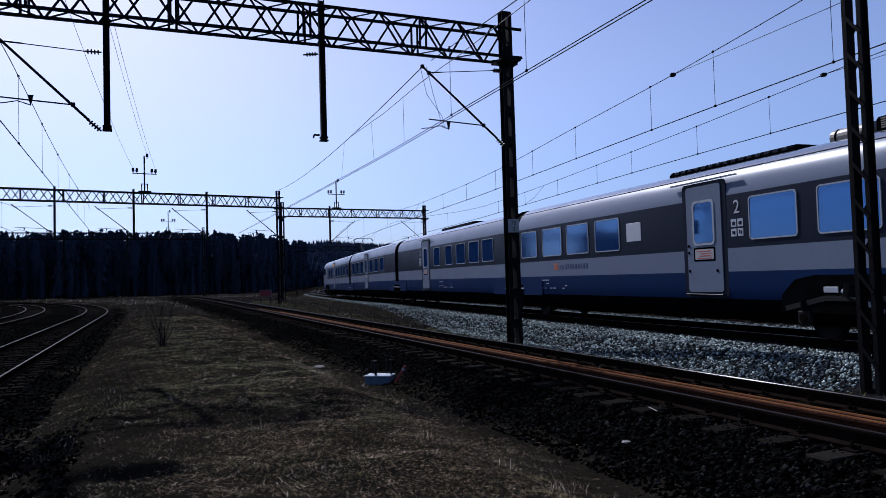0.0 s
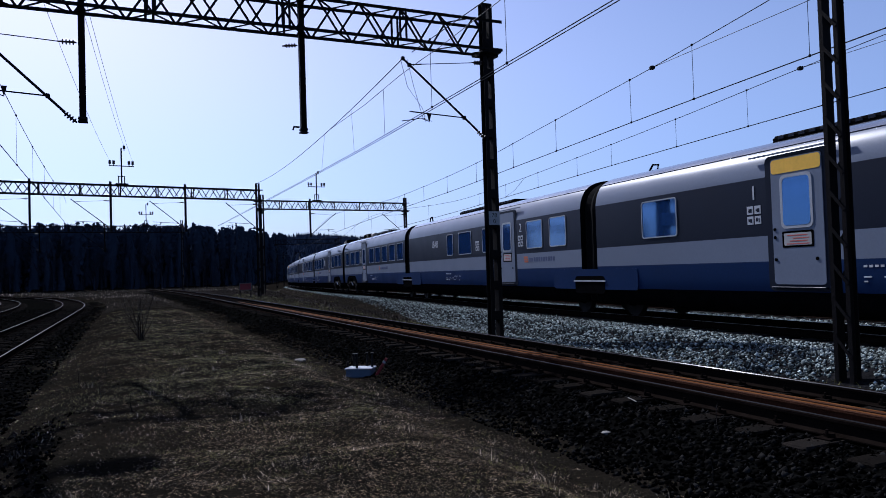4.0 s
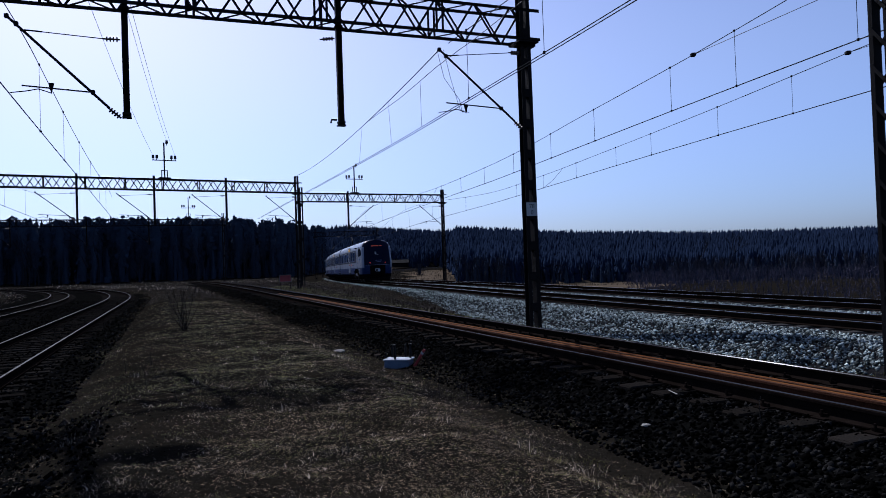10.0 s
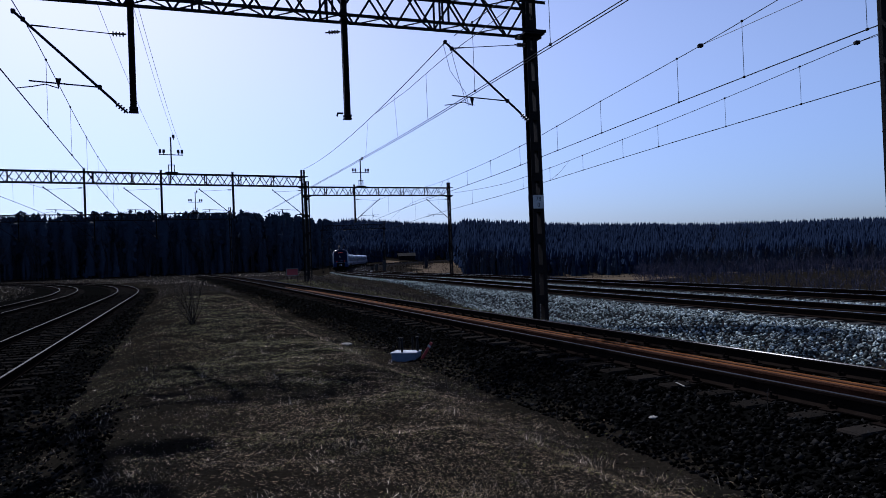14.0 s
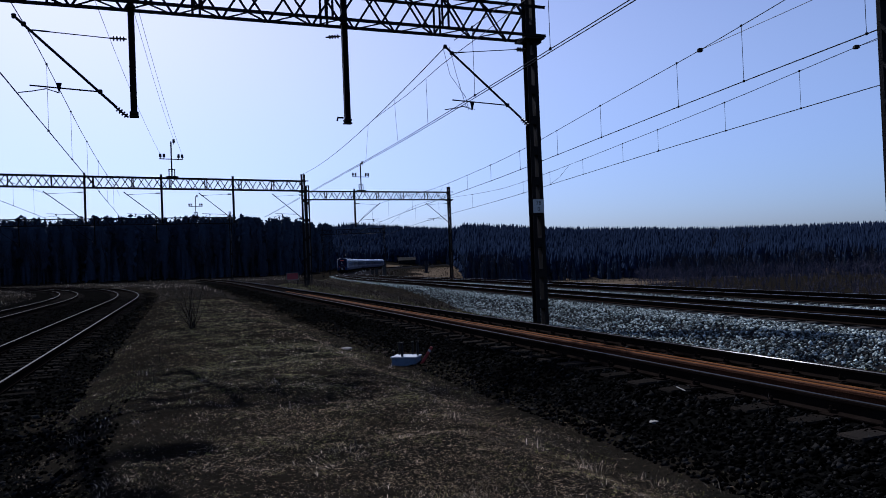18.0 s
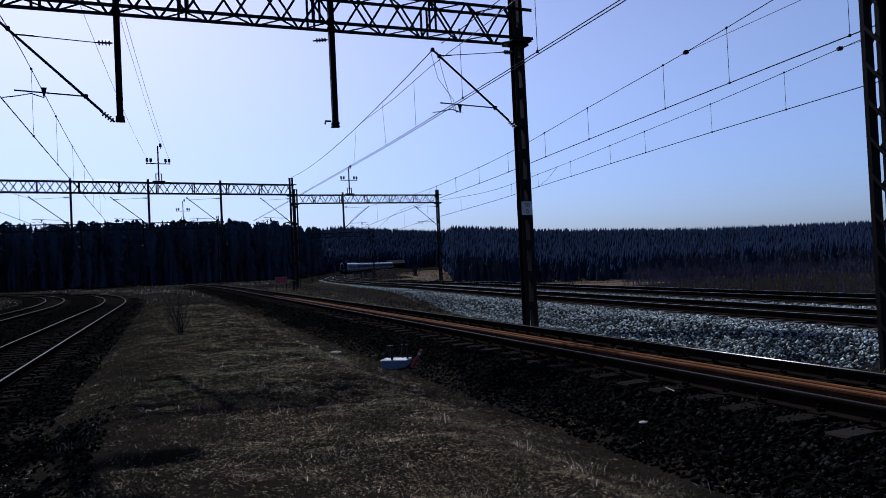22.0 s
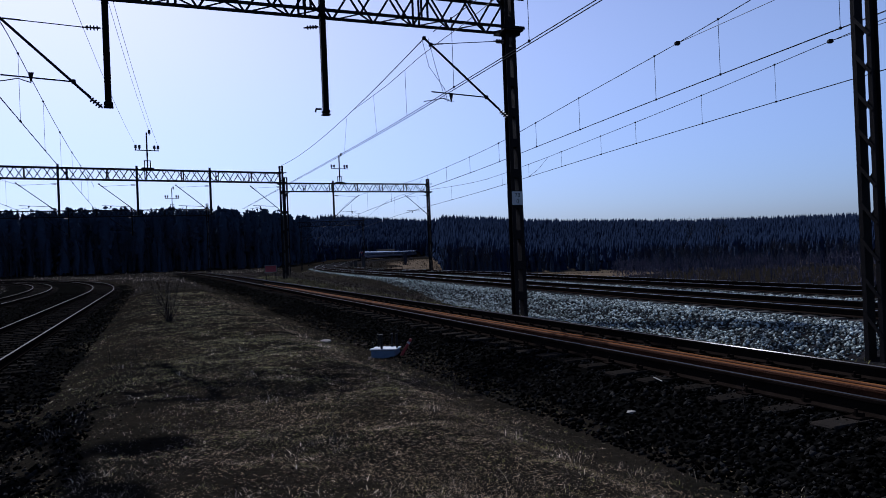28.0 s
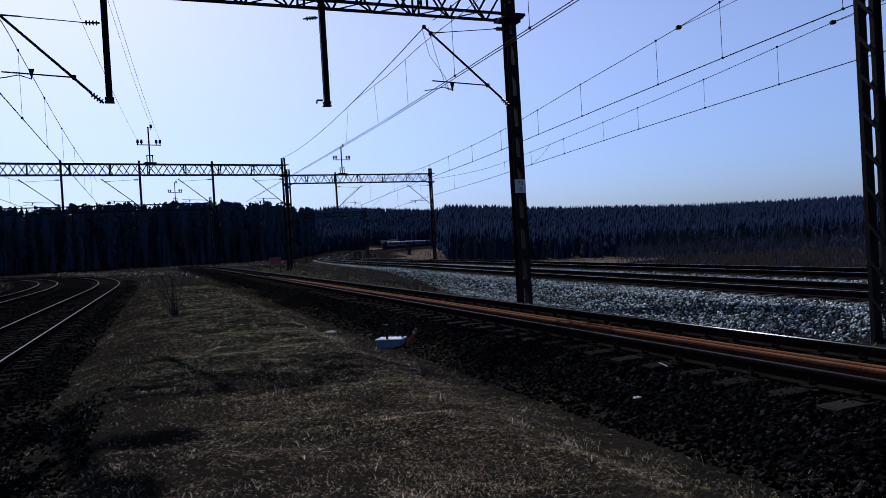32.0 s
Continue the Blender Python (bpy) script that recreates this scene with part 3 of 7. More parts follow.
def mast_parts(parent, height, m=Matrix.Identity(4), clear=0.13, laced=False, far=False, web=0.24, spread=0.0, flange=0.085):
    """Two channels, back to back, tied by plates or by lacing bars, on a concrete footing."""
    for s in (-1, 1):
        b = Build()
        channel(b, s * clear / 2, 0, s, web, flange, -0.35, height)
        b.v = [(x + s * spread * (1 - z / height), y, z) for x, y, z in b.v]
        part("upright", b, M_STEEL, parent, at=m)
    if far:
        one = Build().box(-clear / 2 - 0.08, 0.119, 0, clear / 2 + 0.08, 0.131, 0.25).mesh("tie_plate", M_STEEL)
        for i in range(int(height / 1.6)):
            for r_ in (0, 180):
                part("tie_plate", one, None, parent, at=m @ pose(0, 0, 0.5 + i * 1.6, 0, 0, r_))
    elif laced:
        b = Build()
        b.bar((-clear / 2 - 0.05, web / 2 + 0.006, 0), (clear / 2 + 0.05, web / 2 + 0.006, 0.34), 0.05, 0.01, up=(0, 1, 0))
        one = b.mesh("lacing_bar", M_STEEL)
        b = Build()
        b.bar((-clear / 2 - 0.05, -web / 2 - 0.006, 0.34), (clear / 2 + 0.05, -web / 2 - 0.006, 0), 0.05, 0.01, up=(0, 1, 0))
        two = b.mesh("lacing_bar", M_STEEL)
        for i in range(int((height - 0.6) / 0.55)):
            part("lacing_bar", one, None, parent, at=m @ pose(0, 0, 0.3 + i * 0.55))
            part("lacing_bar", two, None, parent, at=m @ pose(0, 0, 0.35 + i * 0.55))
    else:
        b = Build()
        b.box(-clear / 2 - 0.075, 0.121, 0, clear / 2 + 0.075, 0.131, 0.24, bevel=0.003)
        one = b.mesh("tie_plate", M_STEEL)
        bolt = Build().tube([(0, 0.13, 0), (0, 0.147, 0)], 0.017, 6).mesh("bolt", M_STEEL)
        for i in range(int((height - 0.4) / 0.85)):
            for r_ in (0, 180):
                wider = 1 + 2 * spread * (1 - i * 0.85 / height) / (clear + 0.15)
                pl = part("tie_plate", one, None, parent, at=m @ pose(0, 0, 0.35 + i * 0.85, 0, 0, r_) @ Matrix.Diagonal((wider, 1, 1, 1)))
                for bx, bz in ((-1, 0.06), (1, 0.18)):
                    part("bolt", bolt, None, pl, at=pose(bx * (clear / 2 + 0.04), 0, bz))
    b = Build()
    b.box(-0.36, -0.34, -0.7, 0.36, 0.34, -0.14, bevel=0.05)
    part("footing", b, M_CONCRETE, parent, "rough concrete footing", at=m)
    b = Build()
    b.box(-clear / 2 - 0.09, -0.125, height, clear / 2 + 0.09, 0.125, height + 0.015)
    part("cap_plate", b, M_STEEL, parent, at=m)


def insulator(a, d, n=4, r=0.055, pitch=0.07):
    """A string of ribbed porcelain discs from a along d."""
    b = Build()
    a, d = Vector(a), Vector(d).normalized()
    pts, rs = [a], [0.02]
    for i in range(n):
        o = 0.05 + i * pitch
        pts += [a + d * o, a + d * (o + 0.006), a + d * (o + 0.03), a + d * (o + 0.036)]
        rs += [0.022, r, r * 0.9, 0.022]
    pts.append(a + d * (0.1 + n * pitch))
    rs.append(0.018)
    b.tube(pts, rs, 8)
    return b


def bracket(parent, x, side, m=Matrix.Identity(4), low=5.42, tip=(2.55, 7.4), wire=5.58, reach=2.55, n=8, tie=7.37, reg=5.8, hook=0.15):
    """A cantilever on a post at x, to the side (+1 or -1) along the gantry: inclined tube, tie rod, registration arm."""
    root = part("cantilever", Build().tube([(x + side * 0.36, 0, low + 0.22), (x + side * tip[0], 0, tip[1])], 0.03, n), M_STEEL, parent, at=m)
    part("insulator", insulator((x + side * 0.12, 0, low), (side, 0, 0.84), r=0.065), M_INSUL, root)
    b = Build()
    b.tube([(x + side * 0.42, 0, tie), (x + side * (tip[0] - 0.05 - hook), 0, tip[1] - hook)], 0.011, 6)
    b.tube([(x + side * (tip[0] - 0.4 - hook), 0, tip[1] - hook + 0.18 * (tie - tip[1] + hook)), (x + side * (tip[0] - 0.05 - hook), 0, tip[1] - hook)], 0.018, 6)
    part("tie_rod", b, M_STEEL, root)
    part("insulator", insulator((x + side * 0.1, 0, tie + 0.01), (side, 0, -0.02), r=0.065), M_INSUL, root)
    b = Build()
    k = (reg - low) / (tip[1] - low)
    b.tube([(x + side * (0.1 + k * (tip[0] - 0.1)), 0, reg), (x + side * (reach - 0.15), 0, reg + 0.08)], 0.017, 6)
    part("registration_arm", b, M_STEEL, root)
    b = Build()
    hx = x + side * (reach - 0.72)
    b.add([(hx - 0.06, -0.02, 5.86), (hx + 0.06, -0.02, 5.86), (hx, -0.02, 5.62), (hx - 0.06, 0.02, 5.86), (hx + 0.06, 0.02, 5.86), (hx, 0.02, 5.62)],
          [(0, 1, 2), (5, 4, 3), (0, 3, 4, 1), (1, 4, 5, 2), (2, 5, 3, 0)])
    part("drop_bracket", b, M_STEEL, root)
    b = Build()
    b.tube([(hx, 0, 5.64), (hx + side * 0.25, 0, 5.72), (hx + side * 0.5, 0, 5.66), (hx + side * 0.8, 0, wire + 0.03)], 0.012, 6)
    part("steady_arm", b, M_STEEL, root)
    for px, pz in ((tip[0], tip[1]), (tip[0] - 0.18, tip[1] - 0.16), (0.1 + k * (tip[0] - 0.1), reg)):
        part("clamp", Build().box(x + side * px - 0.045, -0.045, pz - 0.05, x + side * px + 0.045, 0.045, pz + 0.05, bevel=0.015), M_STEEL, root)
    return root


def wire_cross(parent, x, z, fat=1.0, tall=1.0):
    """A small post with one arm and five upright insulators, on top of a gantry."""
    root = part("feeder_post", Build().bar((x, 0, z), (x, 0, z + 2.7 * tall), 0.09 * fat, 0.09 * fat), M_STEEL, parent)
    b = Build()
    b.box(x - 0.42, -0.2, z, x + 0.42, 0.2, z + 0.1, bevel=0.01)
    for s in (-1, 1):
        b.bar((x + s * 0.2, 0, z + 0.08), (x + s * 0.2, 0, z + 0.62 * tall), 0.06 * fat, 0.06 * fat)
    b.bar((x - 0.25, 0, z + 0.62 * tall), (x + 0.25, 0, z + 0.62 * tall), 0.06 * fat, 0.05)
    part("post_base", b, M_STEEL, root)
    part("cross_arm", Build().bar((x - 0.85, 0, z + 1.38 * tall), (x + 0.85, 0, z + 1.38 * tall), 0.06 * fat, 0.06 * fat), M_STEEL, root)
    for ix, iz in ((-0.78, 1.38 * tall), (-0.52, 1.38 * tall), (0.52, 1.38 * tall), (0.78, 1.38 * tall), (-0.2, 2.5 * tall)):
        b = Build()
        b.tube([(x + ix, 0, z + iz), (x + ix, 0, z + iz + 0.12), (x + ix, 0, z + iz + 0.13), (x + ix, 0, z + iz + 0.38)], [0.03, 0.03, 0.1 * fat, 0.085 * fat], 8)
        part("pin_insulator", b, M_INSUL, root)


def gantry(m, length, posts, brackets, crosses=(), left_mast=True, low=7.68, high=8.53, ground=-0.12, near=False, mast_height=9.05, label="", mid=()):
    root = thing("railway_gantry", m, label, "gantry", "gantries over the tracks")
    base = Matrix.Translation((0, 0, ground))
    masts = [0.0] + ([length] if left_mast else []) + list(mid)
    for k in masts:
        mp = part("mast", Build().box(k - 0.3, -0.14, low - 0.12, k + 0.3, 0.14, low - 0.06), M_STEEL, root)
        mast_parts(mp, mast_height - ground, base @ Matrix.Translation((k, 0, 0)), clear=0.085 if near else 0.13, far=not near, spread=0.03 if near else 0.0, flange=0.112 if near else 0.085)
    beam = part("lattice_beam", Build().box(-0.3, -0.33, low - 0.06, 0.3, 0.33, low - 0.02), M_STEEL, root)
    w = 0.31
    for y in (-w, w):
        for z in (low, high):
            b = Build()
            sz = 1 if z == low else -1
            b.box(-0.35, y - 0.035, z - 0.006, length + 0.35, y + 0.035, z + 0.006)
            b.box(-0.35, y - 0.006, min(z, z + sz * 0.07), length + 0.35, y + 0.006, max(z, z + sz * 0.07))
            part("chord", b, M_STEEL, beam)
    step = 0.55
    n = int(length / step)
    if near:
        d1 = Build().bar((0, 0, low), (step, 0, high), 0.055, 0.014, up=(0, 1, 0)).mesh("brace", M_STEEL)
        d2 = Build().bar((0, 0, high), (step, 0, low), 0.055, 0.014, up=(0, 1, 0)).mesh("brace", M_STEEL)
        e1 = Build().bar((0, -w, 0), (step, w, 0), 0.06, 0.014).mesh("brace", M_STEEL)
        e2 = Build().bar((0, w, 0), (step, -w, 0), 0.06, 0.014).mesh("brace", M_STEEL)
        for i in range(n):
            part("brace", d1 if i % 2 else d2, None, beam, at=pose(i * step, -w, 0))
            part("brace", d2 if i % 2 else d1, None, beam, at=pose(i * step, w, 0))
            part("brace", e1 if i % 2 else e2, None, beam, at=pose(i * step, 0, low))
            part("brace", e2 if i % 2 else e1, None, beam, at=pose(i * step, 0, high))
        v1 = Build().bar((0, 0, low), (0, 0, high), 0.06, 0.012, up=(0, 1, 0)).mesh("upright_batten", M_STEEL)
        k = 2.55
        while k < length:
            for dx in (0, 0.17):
                for y in (-w, w):
                    part("upright_batten", v1, None, beam, at=pose(k + dx, y, 0))
            k += 3.1
    else:
        for y in (-w, w):
            b = Build()
            for i in range(n):
                up = (i % 2 == 0) == (y > 0)
                b.bar((i * step, y, low if up else high), ((i + 1) * step, y, high if up else low), 0.06, 0.02, up=(0, 1, 0))
            k = 2.55
            while k < length:
                b.bar((k, y, low), (k, y, high), 0.08, 0.02, up=(0, 1, 0))
                k += 2.6
            part("side_lattice", b, M_STEEL, beam)
    for k in posts:
        b = Build()
        u = [(-0.07, -0.075), (0.07, -0.075), (0.07, 0.06), (0.056, 0.06), (0.056, -0.061), (-0.056, -0.061), (-0.056, 0.06), (-0.07, 0.06)]
        b.add([(k + x, y, z) for z in (5.18, high + 0.25) for x, y in u], [tuple(range(7, -1, -1)), tuple(range(8, 16))] + [(i, (i + 1) % 8, 8 + (i + 1) % 8, 8 + i) for i in range(8)])
        dp = part("drop_post", b, M_STEEL, root)
        part("foot_plate", Build().box(k - 0.1, -0.1, 5.15, k + 0.1, 0.08, 5.18), M_STEEL, dp)
        for z in (5.24, low, high):
            part("clamp", Build().box(k - 0.095, -0.09, z - 0.03, k + 0.095, 0.075, z + 0.03, bevel=0.01), M_STEEL, dp)
    for k, side, *more in brackets:
        bracket(root, k, side, Matrix.Identity(4), n=8 if near else 6, **(more[0] if more else {}))
    for k in crosses:
        wire_cross(root, k, high + 0.02, 2.6 if near else 1.0, 1.3 if near else 1.0)
    return root


def gantry_pose(x, y, a):
    return pose(x, y, 0, 0, 0, 180 + a)


G1 = gantry(gantry_pose(2.66, 20.53, 21.3), 27.0, (5.29, 10.28), [(0.0, 1, {"low": 5.24, "tip": (2.55, 7.3)}), (10.28, 1, {"low": 5.14, "tip": (2.35, 7.28), "tie": 6.93, "reg": 5.7, "reach": 2.24, "hook": 0.28})], (12.0,), ground=-0.18, near=True,
            label="dark riveted steel gantry spanning the yard tracks beside the ballast")
# the short arm stub with one insulator on the middle post
stub = part("insulator_arm", insulator((5.4, 0, 7.37), (1, 0, -0.15), 4), M_INSUL, G1)
part("hook", Build().tube([(5.4, 0, 5.3), (5.54, 0, 5.3), (5.56, 0, 5.22)], 0.025, 6), M_STEEL, G1)
gantry(gantry_pose(-11.15, 60.0, 31.0), 27.0, (5.7, 10.97, 16.1), [(0.0, 1), (5.7, 1), (10.97, 1), (16.1, 1)], (10.2,), ground=-0.1,
       label="distant steel lattice gantry over the yard throat")
gantry(gantry_pose(0.84, 75.0, 26.2), 14.7, (10.1,), [(0.0, 1), (10.1, -1)], (9.4,), low=7.72, high=8.55, ground=-1.2,
       label="steel lattice gantry across the double main line")
gantry(gantry_pose(-27.5, 96.0, 25.0), 38.0, (9.0, 16.0, 24.0, 30.0), [(9.0, 1), (16.0, 1), (24.0, 1), (30.0, 1)], (4.24,), ground=-0.3, low=7.5, high=8.35,
       label="long steel gantry at the edge of the dark wood")
# gantries and masts farther down the curving main line
for s_ in (135.0, 195.0, 255.0):
    p, h = B(s_, -3.2)
    g = gantry(pose(p.x + 0, p.y, p.z - 0.3, 0, 0, h), 11.0, (), [(0.0, 1)], (), ground=-0.3, label="small far gantry on the bend of the main line") if s_ == 135.0 else None
    if g is None:
        mm = thing("line_mast", pose(p.x, p.y, p.z - 0.4, 0, 0, h), "slim dark mast at the bend of the line", "mast", "line masts")
        mast_parts(mm, 8.6, far=True)
        bracket(mm, 0.1, 1, n=6)

# the single mast by the near track, laced with flat bars
MAST = thing("lattice_mast", pose(6.65, 10.68, -0.2, 0, 0, 111.3), "tall dark steel mast laced with flat diagonal bars", "mast", "line masts")
mast_parts(MAST, 9.6, clear=0.17, laced=True, web=0.17, flange=0.07)
# kilometre plates on the gantry's mast
PL = thing("kilometre_plate", gantry_pose(2.66, 20.53, 21.3) @ pose(0.02, 0.17, 3.0) @ Matrix.Scale(0.85, 4), "small white enamel kilometre plate with black figures", "sign")
part("plate", Build().box(-0.20, -0.012, -0.22, 0.20, 0.0, 0.22, bevel=0.01), M_SIGN, PL)
part("plate", Build().box(0.02, -0.02, -0.26, 0.36, -0.012, 0.24, bevel=0.008), M_STEEL, PL, "dark back plate clamped round the mast")
for txt, zz in (("78", 0.09), ("0", -0.11)):
    part("figure", letters(txt, 0.2, M_SIGNINK), None, PL, at=pose(0, 0.003, zz, 90, 0, 180))


def hung(path, off, s, z):
    """A point of an overhead wire, off metres right of a track's centre, z over the ground plane."""
    p, _ = path(s, off(s))
    return Vector((p.x, p.y, z(s)))


def catenary(path, s0, s1, label, off, low, high, drops, step=3.8, twin=False, top=None, fine=0.006):
    """Contact wire and messenger over a track; low and high give their heights along it, drops the first droppers, then one every step."""
    root = thing("overhead_wire", Matrix.Identity(4), label, "overhead wire", "overhead wires")
    run = [hung(path, off, q, low) for q in np.arange(s0, s1 + 0.1, 2.0)]
    part("contact_wire", Build().tube(run, 0.01 if twin else 0.014, 5), M_WIRE, root)
    if twin:
        part("contact_wire", Build().tube([p + Vector((0.11, 0.04, 0.012)) for p in run], 0.01, 5), M_WIRE, root)
    part("messenger_wire", Build().tube([hung(path, off, q, high) for q in np.arange(s0, (top or s1) + 0.1, 1.5)], 0.011, 5), M_WIRE, root)
    q, more = list(drops), drops[-1] + step
    while more < (top or s1):
        q.append(more)
        more += step if more < 44 else 2.6 * step
    for k in q:
        a, b = hung(path, off, k, low), hung(path, off, k, high)
        part("dropper", Build().tube([a, b], fine, 4), M_WIRE, root)
        for p in (a, b):
            part("clip", Build().box(p.x - 0.025, p.y - 0.025, p.z - 0.025, p.x + 0.025, p.y + 0.025, p.z + 0.03, bevel=0.008), M_WIRE, root)
    return root


def sagging(points):
    """Height along a line, led through (metre, height) with smooth sags between."""
    S, Z = [a for a, _ in points], [b for _, b in points]

    def at(q):
        i = min(max(int(np.searchsorted(S, q, "right")) - 1, 0), len(S) - 2)

        def slope(k):
            a, b = max(k - 1, 0), min(k + 1, len(S) - 1)
            return (Z[b] - Z[a]) / (S[b] - S[a])
        h = S[i + 1] - S[i]
        f = min(max((q - S[i]) / h, 0), 1)
        return (2 * f ** 3 - 3 * f ** 2 + 1) * Z[i] + (f ** 3 - 2 * f ** 2 + f) * h * slope(i) + (3 * f ** 2 - 2 * f ** 3) * Z[i + 1] + (f ** 3 - f ** 2) * h * slope(i + 1)
    return at


catenary(A, -40, 62, "twin contact wires and messenger over the near siding", lambda s: 0.45, sagging([(-40, 5.75), (8, 5.7), (16, 5.6), (26, 5.5), (62, 5.6)]),
               sagging([(-40, 7.3), (-25, 6.85), (-8, 6.75), (8, 6.95), (20.7, 7.28)]), [-20, -14, -8, -2, 4, 10, 15], twin=True, top=20.7)
B_LOW = sagging([(-60, 5.9), (8, 5.95), (15.5, 5.86), (22, 5.75), (30, 5.6), (38, 5.48), (76, 5.45), (140, 4.95), (260, 4.75)])
B_HIGH = sagging([(-60, 8.0), (-26, 6.6), (8, 8.0), (18.2, 7.29), (21, 7.07), (27, 6.74), (33.5, 6.38), (40, 6.25), (50, 6.3), (76, 7.2), (106, 5.9), (137, 6.9), (167, 5.6), (197, 6.7), (228, 5.5), (260, 6.6)])
C_LOW = sagging([(-60, 5.85), (10, 5.85), (20.6, 5.75), (30.8, 5.63), (42, 5.45), (50, 5.36), (76, 5.35), (140, 4.9), (260, 4.75)])
C_HIGH = sagging([(-60, 8.0), (-26, 6.6), (4, 7.9), (14, 7.3), (20.9, 6.96), (26.5, 6.66), (33.5, 6.38), (42, 6.12), (50, 6.08), (77, 7.2), (107, 5.9), (138, 6.9), (168, 5.6), (200, 6.7), (260, 6.0)])
W_B = catenary(B, -60, 260, "contact and messenger wire over the main line", lambda s: 0.0, B_LOW, B_HIGH, [-20, -10, -4, 12, 15.6, 19.3, 22.1, 26.7, 30.3], 4.0, fine=0.007)
W_C = catenary(C, -60, 260, "contact and messenger wire over the second main track", lambda s: 0.0, C_LOW, C_HIGH, [-20, -10, -4, 12, 16, 19.5, 23.0, 26.5, 30.7, 33.5, 37.4], 4.0)
# stitch ropes that hang under the messengers near the masts, clamped at their ends, and slanting jumpers
for root, path, high, s_, far, jump, low in ((W_B, B, B_HIGH, 21.0, 6.0, 50.0, B_LOW), (W_C, C, C_HIGH, 20.9, 4.0, 41.5, C_LOW)):
    z0 = high(s_)
    part("stitch_rope", Build().tube([hung(path, lambda q: 0.0, q, lambda q: z0 - 0.05 * math.sin((s_ - q) / (s_ - far) * math.pi)) for q in np.linspace(s_, far, 10)], 0.008, 5), M_WIRE, root)
    p = hung(path, lambda q: 0.0, s_, high)
    part("clamp", Build().box(p.x - 0.07, p.y - 0.07, p.z - 0.05, p.x + 0.07, p.y + 0.07, p.z + 0.05, bevel=0.02), M_WIRE, root)
    a, b = hung(path, lambda q: 0.0, jump, low), hung(path, lambda q: 0.0, jump - 2.6, high)
    part("jumper", Build().tube([a, a.lerp(b, 0.5) - Vector((0, 0, 0.12)), b], 0.008, 5), M_WIRE, root)
catenary(D, -40, 58, "contact and messenger wire over the yard track", lambda s: 0.42 - 0.0175 * (s - 18), sagging([(-40, 5.75), (18, 5.62), (58, 5.6)]),
         sagging([(-40, 7.4), (-10, 6.8), (18.6, 7.52), (23.5, 7.4), (30.5, 7.18), (39, 7.1), (58, 7.3)]), [-20, -12, -4, 4, 12, 21.5], 5.5)
catenary(E, -30, 54, "contact and messenger wire over the outer yard track", lambda s: 0.0, sagging([(-30, 5.45), (54, 5.45)]),
         sagging([(-30, 7.2), (-8, 6.6), (14, 7.25), (34, 6.5), (54, 7.2)]), [-20, -12, -4, 4, 12], 6.0)
# the siding's messenger runs on from its bracket to the top of the next gantry's mast, where it is anchored
ANCHOR = thing("anchor_wire", Matrix.Identity(4), "taut anchor wire rising to the top of a gantry mast", "overhead wire", "overhead wires")
p0, p1 = hung(A, lambda s: 0.45, 20.7, lambda s: 7.28), Vector((-11.1, 59.9, 9.1))


def anchor(f):
    p = p0.lerp(p1, f)
    return Vector((p.x, p.y, 7.28 + 0.03 * f + 1.79 * f * f))


part("wire", Build().tube([anchor(k / 16) for k in range(17)], 0.014, 5), M_WIRE, ANCHOR)
part("stitch_rope", Build().tube([anchor(0.25)] + [hung(A, lambda s: 0.45, q, lambda s: z) for q, z in ((24.1, 6.78), (21, 6.89), (19.3, 6.89), (18.3, 6.87), (12, 6.98))], 0.009, 5), M_WIRE, ANCHOR)
for f, q in ((0.28, 29.5), (0.155, 25.3), (0.06, 22.3)):
    part("dropper", Build().tube([anchor(f) if f > 0.1 else hung(A, lambda s: 0.45, q, lambda s: 6.83), hung(A, lambda s: 0.45, q, lambda s: 5.53)], 0.005, 4), M_WIRE, ANCHOR)
# slack earth leads from the bracket's tip down to its registration arm
tip = anchor(0.0)
for dx, dz in ((-0.05, 0.0), (0.12, 0.25)):
    part("slack_lead", Build().tube([tip + Vector((dx, 0, 0)), tip + Vector((dx + 0.16, 0, -0.75)), tip + Vector((0.5, 0, -1.35 - dz)), tip + Vector((0.62 + dx, 0, -1.7))], 0.006, 4), M_WIRE, ANCHOR)
# three thin feeder wires between the gantry tops
FEED = thing("feeder_line", Matrix.Identity(4), "three thin feeder wires between the gantry tops", "overhead wire", "overhead wires")
m1, m2 = gantry_pose(2.66, 20.53, 21.3), gantry_pose(-11.15, 60.0, 31.0)
for ix, iz in ((-0.78, 1.75), (0.78, 1.75), (-0.2, 2.85)):
    a, b_ = m1 @ Vector((11.4 + ix * 0.75, 0, 8.6 + iz * 1.25)), m2 @ Vector((10.2 + ix, 0, 8.55 + iz))
    pts = [a.lerp(b_, f / 10) - Vector((0, 0, 0.5 * 4 * f / 10 * (1 - f / 10))) for f in range(11)]
    part("feeder_wire", Build().tube(pts, 0.008, 5), M_WIRE, FEED)


